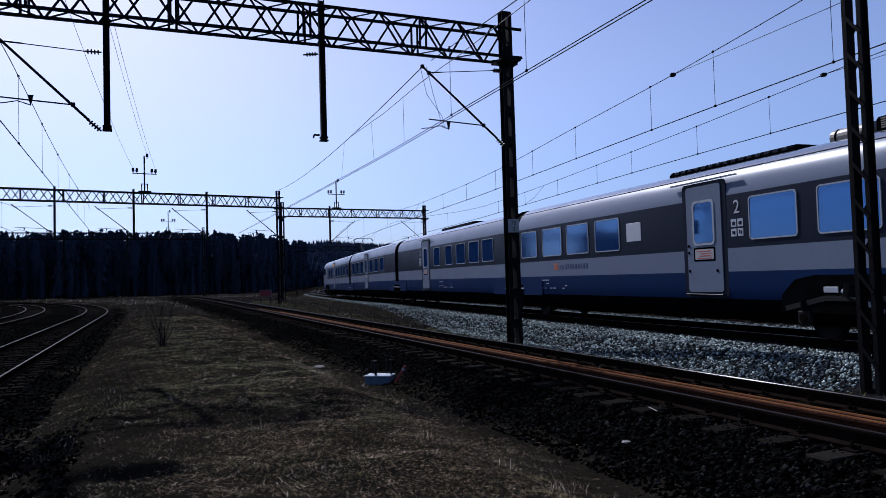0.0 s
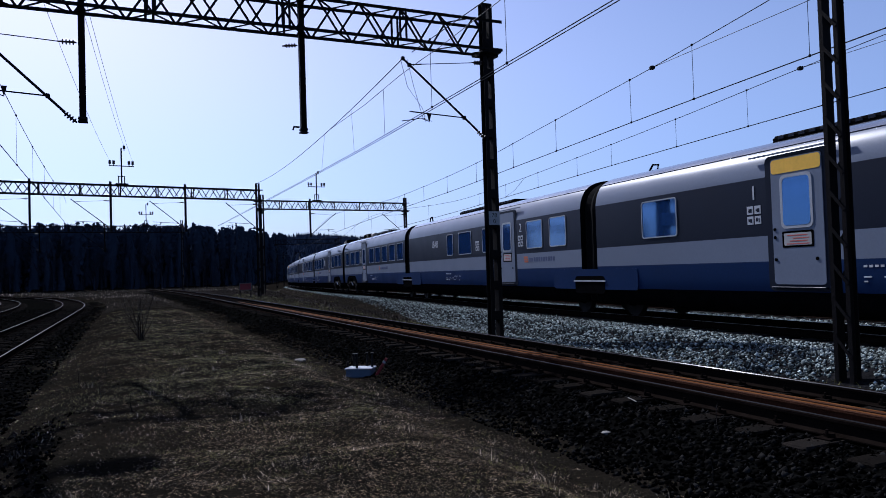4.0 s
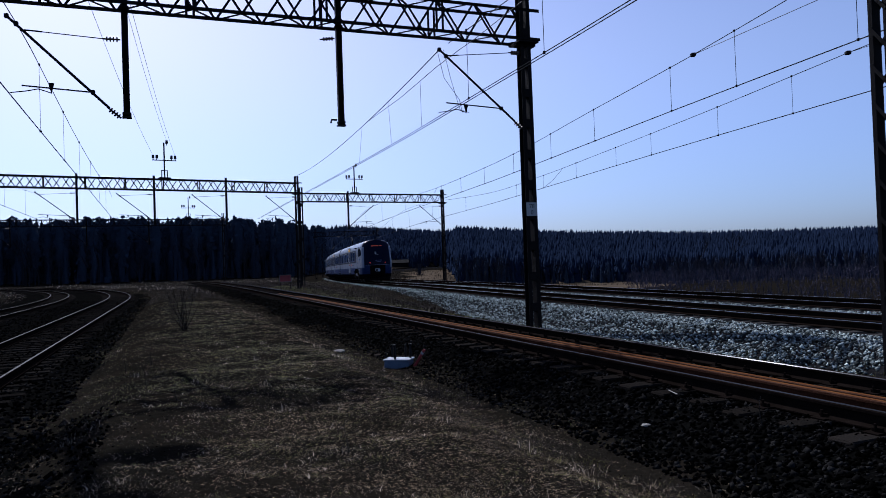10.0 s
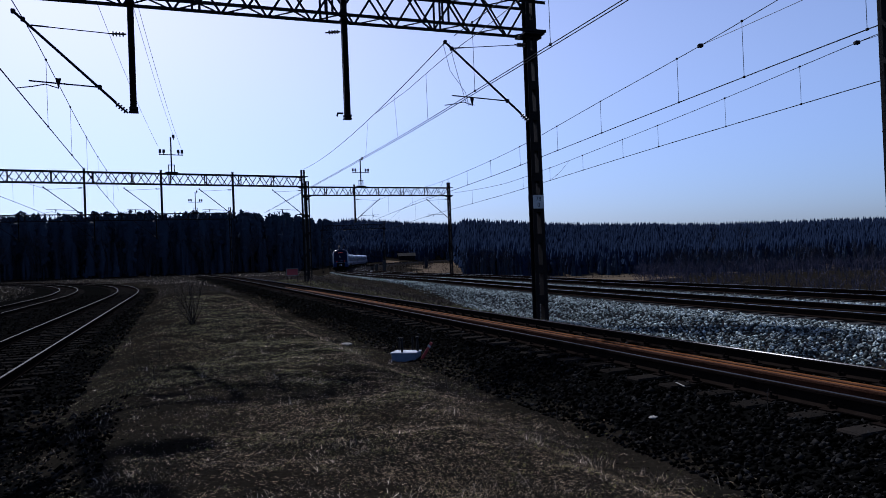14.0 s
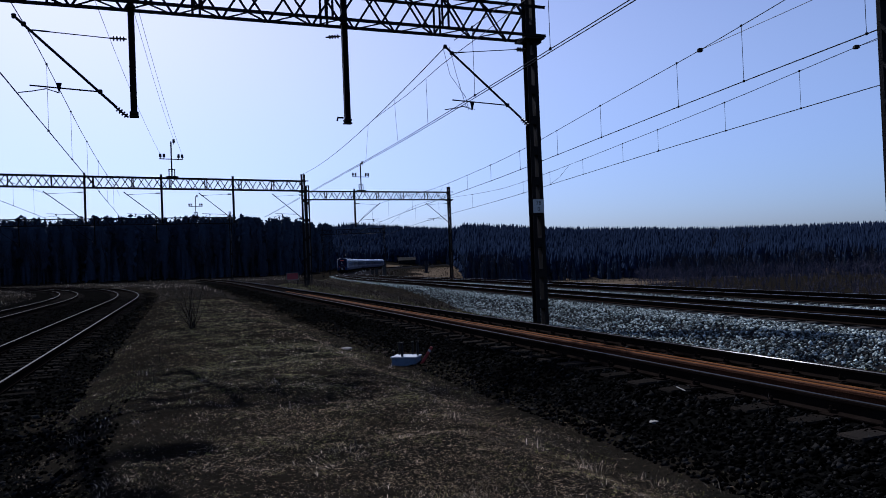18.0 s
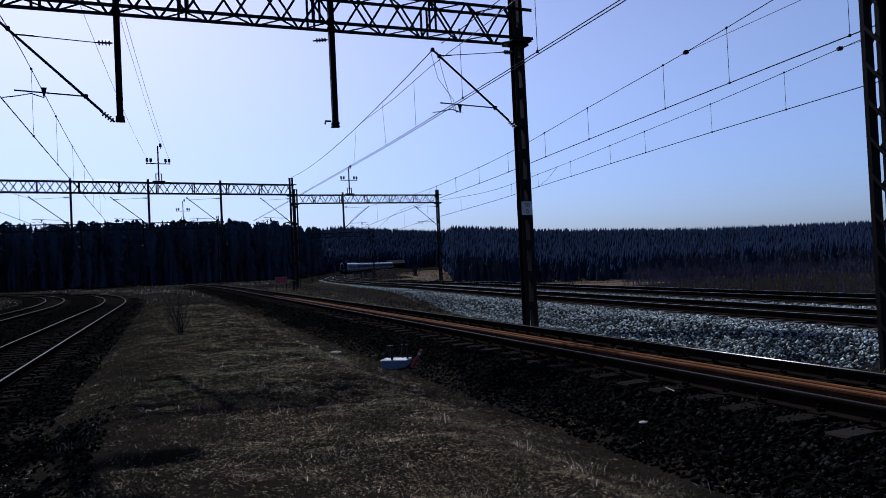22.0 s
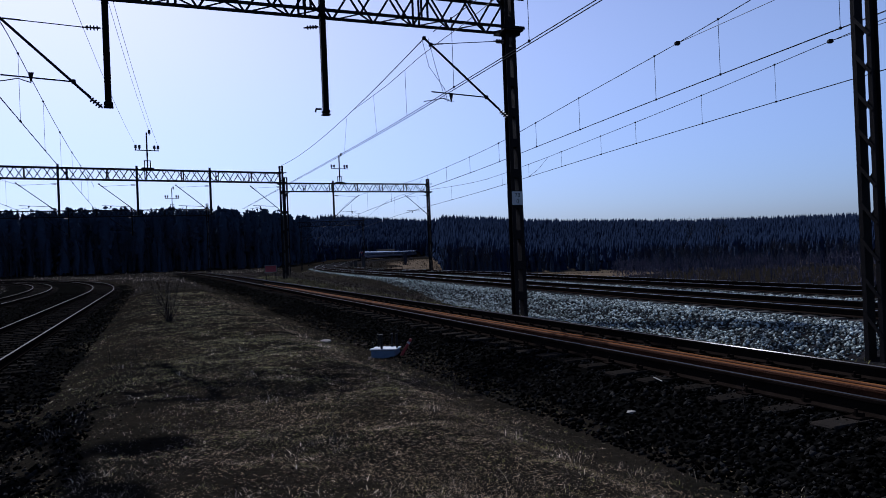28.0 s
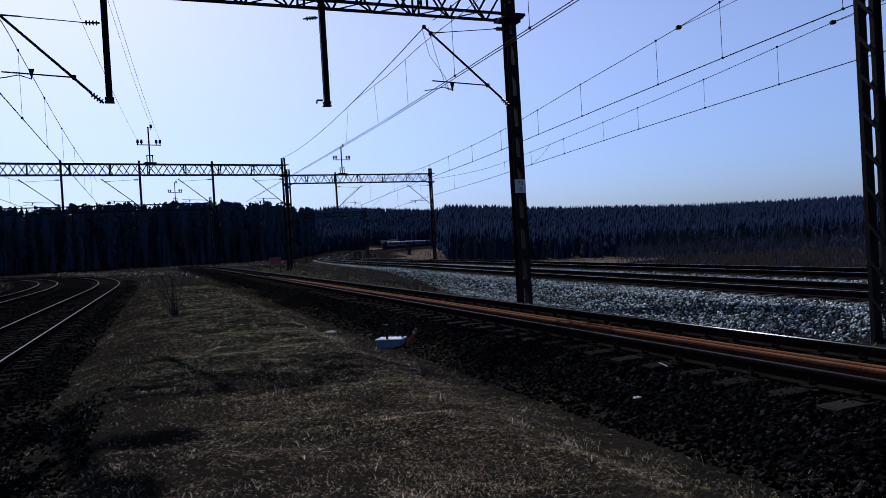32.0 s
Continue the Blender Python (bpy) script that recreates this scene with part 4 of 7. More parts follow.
# ---- the train: eight coupled cars ----
CAR, END = 18.7, 23.0
HALF = [(1.28, 0.36), (1.33, 0.60), (1.385, 0.78), (1.41, 1.05), (1.41, 1.39), (1.41, 1.62), (1.41, 1.91), (1.405, 3.10), (1.375, 3.30), (1.32, 3.46), (1.24, 3.60), (1.16, 3.69), (1.02, 3.79),
        (0.84, 3.87), (0.6, 3.925), (0.3, 3.955), (0.0, 3.96)]
STRIP = [0, 0, 1, 1, 2, 2, 3, 2, 2, 2, 2, 4, 4, 4, 4, 4]          # black, blue, silver, graphite, roof
SKIN = [M_BLACK, M_BLUE, M_WHITE, M_BAND, M_ROOF, M_MASK, M_RUBBER]


def ring(x, wide=1.0, top=1.0, floor_up=0.0, pull=0.0):
    """One cross-section of the body at x, narrowed by wide and lowered by top; pull leans its upper half back."""
    pts = []
    for side in (1, -1):
        run = HALF if side == 1 else HALF[-2::-1]
        for y, z in run:
            zz = 1.3 + (z - 1.3) * top if z > 1.3 else max(z, z + (1.3 - z) * floor_up)
            pts.append((x + pull * max(zz - 1.6, 0) ** 1.6, side * y * wide, zz))
    return pts


def nose_ring(tip, d):
    """A cross-section of the raked, rounded cab end, d metres behind its foremost edge at x = tip."""
    reach = 2.4
    f = min(d / 0.95, 1.0)
    wide = (1 - (1 - f) ** 3) ** 0.5
    pts = []
    for side in (1, -1):
        run = HALF if side == 1 else HALF[-2::-1]
        for y, z in run:
            rake = 0.12 + 1.1 * max(min((z - 1.5) / 2.46, 1), 0) ** 1.8 + 0.35 * max((1.05 - z) / 0.7, 0) ** 1.5
            narrow = 1 - 0.1 * max((z - 2.0) / 1.96, 0) * (1 - f)
            pts.append((tip + d + rake * (1 - d / reach), side * y * (0.5 + 0.5 * wide) * narrow, z))
    return pts


def loft(b, rings, slots):
    n = len(rings[0])
    V = [p for r_ in rings for p in r_]
    F, S = [], []
    for i in range(len(rings) - 1):
        for k in range(n - 1):
            F.append((i * n + k, i * n + k + 1, (i + 1) * n + k + 1, (i + 1) * n + k))
            S.append(slots[i][k if k < len(STRIP) else 2 * len(STRIP) - 1 - k])
        F.append((i * n + n - 1, i * n, (i + 1) * n, (i + 1) * n + n - 1))
        S.append(0)
    k0 = len(b.v)
    b.v += V
    b.f += [tuple(q + k0 for q in f) for f in F]
    b.m += S
    ends = [tuple(range(k0, k0 + n)), tuple(range(k0 + (len(rings) - 1) * n, k0 + len(rings) * n))]
    return ends


def rounded(x0, z0, x1, z1, r, n=4):
    pts = []
    for cx, cz, a0 in ((x1 - r, z0 + r, -90), (x1 - r, z1 - r, 0), (x0 + r, z1 - r, 90), (x0 + r, z0 + r, 180)):
        for i in range(n + 1):
            a = radians(a0 + 90 * i / n)
            pts.append((cx + r * math.cos(a), cz + r * math.sin(a)))
    return pts


def slab(b, outline, y0, y1, slot=0):
    """An outline in x and z, given thickness from y0 to y1."""
    n = len(outline)
    b.add([(x, y0, z) for x, z in outline] + [(x, y1, z) for x, z in outline],
          [tuple(range(n)), tuple(range(2 * n - 1, n - 1, -1))] + [(i, (i + 1) % n, n + (i + 1) % n, n + i) for i in range(n)], slot)
    return b


def hoop(b, outer, inner, y0, y1):
    n = len(outer)
    V = [(x, y, z) for y in (y0, y1) for x, z in outer] + [(x, y, z) for y in (y0, y1) for x, z in inner]
    F = []
    for i in range(n):
        j = (i + 1) % n
        F += [(n + i, n + j, 3 * n + j, 3 * n + i), (i, j, n + j, n + i), (2 * n + i, 2 * n + j, 3 * n + j, 3 * n + i)]
    b.add(V, F)
    return b


def side_mesh(cache, key, make):
    if key not in cache:
        cache[key] = make()
    return cache[key]


CACHE = {}


def window(car, x, w, side):
    """A window, centre x, w wide, on one side: bright rounded frame round a dark pane."""
    z0, z1 = 2.06, 3.0

    def frame_mesh():
        b = Build()
        hoop(b, rounded(-w / 2, z0, w / 2, z1, 0.09), rounded(-w / 2 + 0.028, z0 + 0.028, w / 2 - 0.028, z1 - 0.028, 0.07), -0.01, 0.02)
        return b.mesh("window_frame", M_FRAME)

    def pane_mesh():
        return slab(Build(), rounded(-w / 2 + 0.026, z0 + 0.026, w / 2 - 0.026, z1 - 0.026, 0.07), -0.008, 0.004).lean(0.012, 3.0).mesh("pane", M_GLASS)
    at = pose(x, side * 1.407, 0, 0, 0, 0 if side > 0 else 180)
    ob = part("window", side_mesh(CACHE, ("f", round(w, 2)), frame_mesh), None, car, at=at)
    part("pane", side_mesh(CACHE, ("p", round(w, 2)), pane_mesh), None, ob)


def door(car, x, side, first=False):
    """A plug door in a dark recess with its tall pane, notice board, buttons and step."""
    at = pose(x, side * 1.405, 0, 0, 0, 0 if side > 0 else 180)

    def surround():
        return slab(Build(), rounded(-0.78, 0.80, 0.78, 3.50, 0.12), -0.02, 0.006).mesh("door_surround", M_BAND)

    def leaf():
        return slab(Build(), rounded(-0.62, 0.93, 0.62, 3.42, 0.08), -0.01, 0.022).mesh("door", M_WHITE)

    def pane():
        return slab(Build(), rounded(-0.33, 2.08, 0.33, 3.02, 0.09), 0.0, 0.026).lean(0.012, 3.05).mesh("door_pane", M_GLASS)

    def trim():
        return hoop(Build(), rounded(-0.39, 2.02, 0.39, 3.08, 0.12), rounded(-0.33, 2.08, 0.33, 3.02, 0.09), 0.0, 0.034).mesh("pane_trim", M_FRAME)

    def board():
        b = slab(Build(), rounded(-0.38, 1.65, 0.38, 1.97, 0.03), 0.0, 0.027, 0)
        slab(b, rounded(-0.33, 1.69, 0.33, 1.93, 0.02), 0.0, 0.03, 1)
        return b.mesh("display", [M_BLACK, M_NOTICE])

    def text_row(i):
        return lambda: Build().box(-0.28 + 0.04 * (i % 2), 0.03, 1.71 + i * 0.055, 0.26 - 0.07 * (i % 3), 0.033, 1.728 + i * 0.055).mesh("text_bar", M_NOTICERED)

    def step():
        return Build().box(-0.66, -0.1, 0.86, 0.66, 0.09, 0.885, bevel=0.006).mesh("step", M_BAND)

    def rain():
        return Build().box(-1.15, -0.02, 3.52, 1.2, 0.045, 3.55).mesh("rain_strip", M_WHITE)

    def stud():
        return Build().tube([(0, 0.02, 0), (0, 0.035, 0)], 0.035, 8).mesh("button", M_BLACK)
    root = part("door_surround", side_mesh(CACHE, "ds", surround), None, car, at=at)
    for key, make in (("door", leaf), ("door_pane", pane), ("pane_trim", trim), ("display", board), ("step", step), ("rain_strip", rain)):
        part(key, side_mesh(CACHE, key, make), None, root)
    for xx, zz in ((0.56, 2.02), (0.56, 1.86), (0.56, 1.42), (-0.44, 1.42)):
        part("button", side_mesh(CACHE, "button", stud), None, root, at=pose(xx, 0, zz))
    for i in range(4):
        part("text_bar", side_mesh(CACHE, ("row", i), text_row(i)), None, root)
    if first:
        part("class_stripe", side_mesh(CACHE, "yellow", lambda: slab(Build(), rounded(-0.6, 3.12, 0.6, 3.40, 0.07), 0.0, 0.028).mesh("class_stripe", M_YELLOW)), None, root,
             "yellow first class stripe")


def figure(car, text, x, z, size, side, mat=M_LETTER):
    part("lettering", letters(text, size, mat, 0.003, 0.25 if len(text) > 1 else 0.0), None, car, at=pose(x, side * 1.412, z, 90, 0, 180 if side > 0 else 0))


def plate_bars(car, bars, side, mat, name="marking", label=""):
    b = Build()
    for x0, z0, x1, z1 in bars:
        b.box(x0, -0.004, z0, x1, 0.004, z1)
    part(name, b, mat, car, label, at=pose(0, side * 1.413, 0))


def pictograms(car, x, side):
    for i in range(4):
        dx, dz = (i % 2) * 0.21 - 0.1, (i // 2) * 0.21
        b = Build()
        b.box(-0.085, -0.003, -0.085, 0.085, 0.003, 0.085)
        ob = part("pictogram", side_mesh(CACHE, "pic", lambda: b.mesh("pictogram", M_LETTER)), None, car, at=pose(x + dx, side * 1.412, 2.25 + dz))
        c = Build()
        c.box(-0.05, -0.006, -0.05, 0.02 * (i - 1), 0.006, 0.03)
        c.box(0.0, -0.006, -0.03, 0.05, 0.006, 0.05 - 0.02 * i)
        part("sign_figure", c, M_BAND, ob)


def bogie(car, x, powered=False):
    root = part("bogie", Build().box(x - 1.75, -1.15, 0.38, x + 1.75, 1.15, 0.62, bevel=0.06), M_BLACK, car)
    for dx in (-1.3, 1.3):
        for s in (-1, 1):
            b = Build()
            b.tube([(x + dx, s * 0.70, 0.43), (x + dx, s * 0.72, 0.43), (x + dx, s * 0.73, 0.43), (x + dx, s * 0.83, 0.43)], [0.46, 0.46, 0.43, 0.43], 24)
            w = part("wheel", b, M_WHEEL, root)
            part("hub", Build().tube([(x + dx, s * 0.82, 0.43), (x + dx, s * 0.98, 0.43)], [0.16, 0.12], 12), M_BLACK, w)
            b = Build()
            b.tube([(x + dx + 0.35, s * 1.02, 0.5), (x + dx - 0.2, s * 1.1, 0.66)], 0.05, 8)
            part("damper", b, M_FRAME, root)


def bogie_side(car, x, side):
    """The outer side frame of a bogie: sole bar, axle boxes, springs and damper that show in the arch."""
    b = Build()
    for a, c in (((-1.75, 0.62), (-0.75, 0.84)), ((-0.75, 0.84), (0.75, 0.84)), ((0.75, 0.84), (1.75, 0.62))):
        b.bar((a[0], 0, a[1]), (c[0], 0, c[1]), 0.1, 0.14, up=(0, 1, 0))
    root = part("bogie_side_frame", b, M_WHEEL, car, at=pose(x, side * 1.36, 0))
    for dx in (-1.3, 1.3):
        part("axle_box", Build().box(dx - 0.17, -0.03, 0.3, dx + 0.17, 0.07, 0.6, bevel=0.04), M_WHEEL, root)
        part("axle_cap", Build().tube([(dx, 0.05, 0.44), (dx, 0.085, 0.44)], [0.11, 0.1], 12), M_RAIL, root)
        part("coil_spring", Build().tube([(dx, 0.0, 0.6), (dx, 0.0, 0.8)], 0.1, 10), M_BLACK, root)
    part("damper", Build().tube([(-0.5, 0.07, 0.62), (0.35, 0.07, 0.98)], 0.045, 8), M_FRAME, root)
    part("air_spring", Build().tube([(0.0, 0.02, 0.88), (0.0, 0.02, 1.12)], [0.3, 0.26], 14), M_BLACK, root)
    part("bracket_plate", Build().box(0.45, 0.03, 0.94, 0.8, 0.06, 1.06, bevel=0.01), M_FRAME, root)


def roof_box(car, x0, x1, h=0.13):
    b = Build()
    b.box(x0, -0.62, 3.8, x1, 0.62, 3.93 + h, bevel=0.07)
    root = part("roof_unit", b, M_BLACK, car, "dark roof equipment cover")
    k = x0 + 0.25
    while k < x1 - 0.3:
        part("vent_slat", side_mesh(CACHE, ("slat", h), lambda: Build().box(0, 0.61, 3.97, 0.16, 0.632, 3.9 + h, bevel=0.005).mesh("vent_slat", M_BAND)), None, root, at=pose(k, 0, 0))
        k += 0.27


def roof_plant(car, x, flip=0):
    """A pale air tank lying on the roof beside a dark cooling unit with a pale grille, and its pipes."""
    a, c = (x, x + 1.05) if not flip else (x + 1.95, x + 3.0)
    tank = part("air_tank", Build().tube([(a, 0.35, 4.02), (a + 0.06, 0.35, 4.02), (c - 0.06, 0.35, 4.02), (c, 0.35, 4.02)], [0.08, 0.17, 0.17, 0.08], 16), M_TANK, car, "pale cylindrical air tank")
    for k in (a + 0.2, c - 0.2):
        part("tank_strap", Build().tube([(k - 0.02, 0.35, 4.02), (k + 0.02, 0.35, 4.02)], 0.178, 16), M_BLACK, tank)
    u0 = x + 1.25 if not flip else x + 0.1
    unit = part("cooling_unit", Build().box(u0, -0.6, 3.85, u0 + 1.7, 0.62, 4.2, bevel=0.05), M_BLACK, car, "dark cooling unit on the roof")
    for k in range(5):
        part("grille_bar", Build().box(u0 + (1.0 if flip else 0.15), 0.61, 3.97 + k * 0.042, u0 + (1.55 if flip else 0.7), 0.635, 3.992 + k * 0.042), M_TANK, unit)
    for k in range(3):
        part("roof_pipe", Build().tube([(u0 - 0.9, 0.1 + 0.14 * k, 3.97), (u0 - 0.85, 0.1 + 0.14 * k, 4.05), (u0 + 0.1, 0.1 + 0.14 * k, 4.05)], 0.022, 6), M_BLACK, car)


def side_lamp(car, x):
    for side in (1, -1):
        part("side_lamp", Build().tube([(x, 0.0, 3.28), (x, side * 0.16, 3.28), (x - 0.07, side * 0.2, 3.28)], [0.05, 0.08, 0.06], 10), M_FRAME, car, at=pose(0, side * 1.37, 0))


def train_car(kind, windows, doors, length=CAR, first=False, extra=(), sign=1.12):
    """A car whose front end is at x = 0 and which reaches back along -x. windows: (from, to) metres behind its front; doors: centres."""
    car = thing("train_car", Matrix.Identity(4), kind, "train car", "cars of the train")
    b = Build()
    gap = 0.42
    rings = [ring(-gap), ring(-length + gap)]
    rear = length > CAR
    if rear:
        dark_from = -17.2
        steps = (2.4, 1.9, 1.4, 0.95, 0.72, 0.52, 0.34, 0.2, 0.1, 0.04, 0.0)
        rings = [ring(-gap), ring(dark_from), ring(dark_from - 0.001)] + [nose_ring(-length, d) for d in steps]
        plain = [0, 0, 1, 1] + [2] * 7 + [4] * 5
        turn = [0, 0, 1, 1] + [2] * 7 + [1] * 5
        corner = [0, 0, 1, 1] + [2] * 4 + [5] * 8
        face = [0, 0, 1, 1, 1] + [5] * 11
        slots = [STRIP, plain, plain, plain, turn, turn, turn, turn, corner, corner, face, face, face]
        front_slots = [0, 0, 0, 0, 0] + [5] * 11
    else:
        slots = [STRIP]
    loft(b, rings, slots)
    b.add(rings[0], [tuple(range(len(rings[0])))], 6)
    if rear:
        last, n = rings[-1], len(rings[-1])
        for k in range(len(HALF) - 1):
            b.add([last[k], last[k + 1], last[n - 2 - k], last[n - 1 - k]], [(0, 1, 2, 3)], front_slots[k])
    else:
        b.add(rings[-1], [tuple(range(len(rings[-1])))], 6)
    part("body", b, SKIN, car, smooth=True)
    # rubber gangway and black bellows at the front end
    g = Build()
    gr = [(y * 0.93, z * 0.985 if z > 2 else z) for y, z in HALF]
    outline = [(y, z) for y, z in gr] + [(-y, z) for y, z in gr[-2::-1]]
    n = len(outline)
    steps = 6
    for i in range(steps):
        x = gap - i * (2 * gap / (steps - 1)) if length <= CAR + 10 else 0
        k = 1.0 if i % 2 else 0.965
        g.v += [(x, y * k, 2.2 + (z - 2.2) * k) for y, z in outline]
    for i in range(steps - 1):
        g.f += [(i * n + k, i * n + (k + 1) % n, (i + 1) * n + (k + 1) % n, (i + 1) * n + k) for k in range(n)]
    g.m = [0] * len(g.f)
    if "front" not in extra:
        part("gangway_bellows", g, M_RUBBER, car)
    arches = ([-3.2] if "split" in extra else []) + ([-15.2] if "split_rear" in extra else [])
    for x in arches:
        bogie(car, x)
        for side in (1, -1):
            # flat black slab paints the dark of an arch that isn't cut out
            part("arch_shade_slab", slab(Build(), [(x - 1.9, 0.55), (x - 1.85, 0.9), (x - 1.5, 1.2), (x - 1.0, 1.28), (x + 1.0, 1.28), (x + 1.5, 1.2), (x + 1.85, 0.9), (x + 1.9, 0.55)], -0.02, 0.006),
                 M_BLACK, car, at=pose(0, side * 1.408, 0))
            bogie_side(car, x, side)
    if "front" not in extra and "split" not in extra:
        bogie(car, 0.0)
        for side in (1, -1):
            b = Build()
            slab(b, rounded(-2.35, 0.74, 2.1, 1.32, 0.12), -0.02, 0.02)
            part("bogie_skirt", b, M_BLUE, car, at=pose(0, side * 1.41, 0))
            part("skirt_lip", Build().box(-0.85, -0.03, 0.96, 0.85, 0.05, 1.0), M_FRAME, car, at=pose(0, side * 1.41, 0))
            # black plate for the shaded opening over the bogie
            part("bogie_arch_shade", slab(Build(), rounded(-0.8, 0.62, 0.8, 1.12, 0.12), -0.01, 0.026), M_BLACK, car, at=pose(0, side * 1.41, 0))
    for side in (1, -1):
        for a, c in windows:
            window(car, -(a + c) / 2, c - a, side)
        for d in doors:
            door(car, -d, side, first)
    # underframe boxes
    for a, c in ((3.6, 7.2), (8.4, 11.0), (12.0, 14.2)):
        part("underframe_box", Build().box(-c, -1.12, 0.28, -a, 1.12, 0.5, bevel=0.04), M_BLACK, car)
    # seam along the roof edge
    for side in (1, -1):
        part("roof_seam", Build().box(-length + (3.0 if rear else gap), -0.012, 3.665, -gap, 0.012, 3.685), M_BAND, car, at=pose(0, side * 1.175, 0))
    for d in doors:
        for side in (1,):
            figure(car, "1" if first else "2", -d + sign, 2.8, 0.42, side)
            pictograms(car, -d + sign, side)
    return car


def on_front(b, y0, z0, y1, z1, out=0.012):
    """A thin plate that lies on the raked front of the cab."""
    def x_at(z):
        return -END + 0.12 + 1.1 * max(min((z - 1.5) / 2.46, 1), 0) ** 1.8
    V = [(x_at(z) - o, y, z) for o in (out, -0.02) for y, z in ((y0, z0), (y1, z0), (y1, z1), (y0, z1))]
    b.add(V, [(0, 1, 2, 3), (7, 6, 5, 4), (0, 4, 5, 1), (1, 5, 6, 2), (2, 6, 7, 3), (3, 7, 4, 0)])
    return b


def logo(car, x, side=1):
    b = Build()
    for i in range(3):
        b.add([(x + 0.02 * i, -0.004, 1.6 + i * 0.075), (x - 0.3 + 0.02 * i, -0.004, 1.6 + i * 0.075), (x - 0.26 + 0.02 * i, -0.004, 1.655 + i * 0.075),
               (x + 0.04 + 0.02 * i, -0.004, 1.655 + i * 0.075)] +
              [(x + 0.02 * i, 0.004, 1.6 + i * 0.075), (x - 0.3 + 0.02 * i, 0.004, 1.6 + i * 0.075), (x - 0.26 + 0.02 * i, 0.004, 1.655 + i * 0.075),
               (x + 0.04 + 0.02 * i, 0.004, 1.655 + i * 0.075)], [(0, 1, 2, 3), (7, 6, 5, 4), (0, 1, 5, 4), (1, 2, 6, 5), (2, 3, 7, 6), (3, 0, 4, 7)])
    part("logo", b, M_ORANGE, car, "orange striped logo", at=pose(0, side * 1.413, 0))
    plate_bars(car, [(x - 0.62, 1.62, x - 0.36, 1.74)] + [(x - 0.82 - k * 0.17, 1.62, x - 0.72 - k * 0.17, 1.76) for k in range(9)], side, M_INK, "brand_lettering")


def small_marks(car, x, side=1):
    rng = random.Random(int(-x * 10))
    bars = [(x - 0.62 + 0.11 * i, 1.24, x - 0.55 + 0.11 * i, 1.28) for i in range(6)]
    for r_ in range(3):
        k = x
        while k > x - 2.0:
            w = rng.uniform(0.04, 0.2)
            if rng.random() < 0.33:
                bars.append((k - w, 0.98 + r_ * 0.08, k, 1.005 + r_ * 0.08))
            k -= w + 0.06
    plate_bars(car, bars, side, M_LETTER)


def pantograph(car, x):
    """A raised single-arm current collector."""
    b = Build()
    b.box(x - 0.9, -0.55, 4.02, x + 0.9, 0.55, 4.08, bevel=0.01)
    root = part("pantograph", b, M_STEEL, car, "raised black pantograph")
    for s in (-1, 1):
        for dx in (-0.7, 0.7):
            part("insulator", insulator((x + dx, s * 0.5, 3.9), (0, 0, 1), 2, 0.06, 0.05), M_INSUL, root)
    part("lower_arm", Build().tube([(x + 0.75, 0, 4.1), (x - 0.65, 0, 4.72)], 0.05, 8), M_STEEL, root)
    part("upper_arm", Build().tube([(x - 0.65, 0, 4.72), (x + 0.7, 0, 5.24)], 0.032, 8), M_STEEL, root)
    part("guide_rod", Build().tube([(x - 0.5, 0.1, 4.55), (x + 0.62, 0.1, 5.18)], 0.014, 6), M_STEEL, root)
    for dx in (-0.16, 0.16):
        part("contact_strip", Build().tube([(x + 0.7 + dx, -0.85, 5.02), (x + 0.7 + dx, -0.76, 5.19), (x + 0.7 + dx, -0.58, 5.28), (x + 0.7 + dx, 0.58, 5.28),
                                            (x + 0.7 + dx, 0.76, 5.19), (x + 0.7 + dx, 0.85, 5.02)], 0.022, 6), M_STEEL, root)


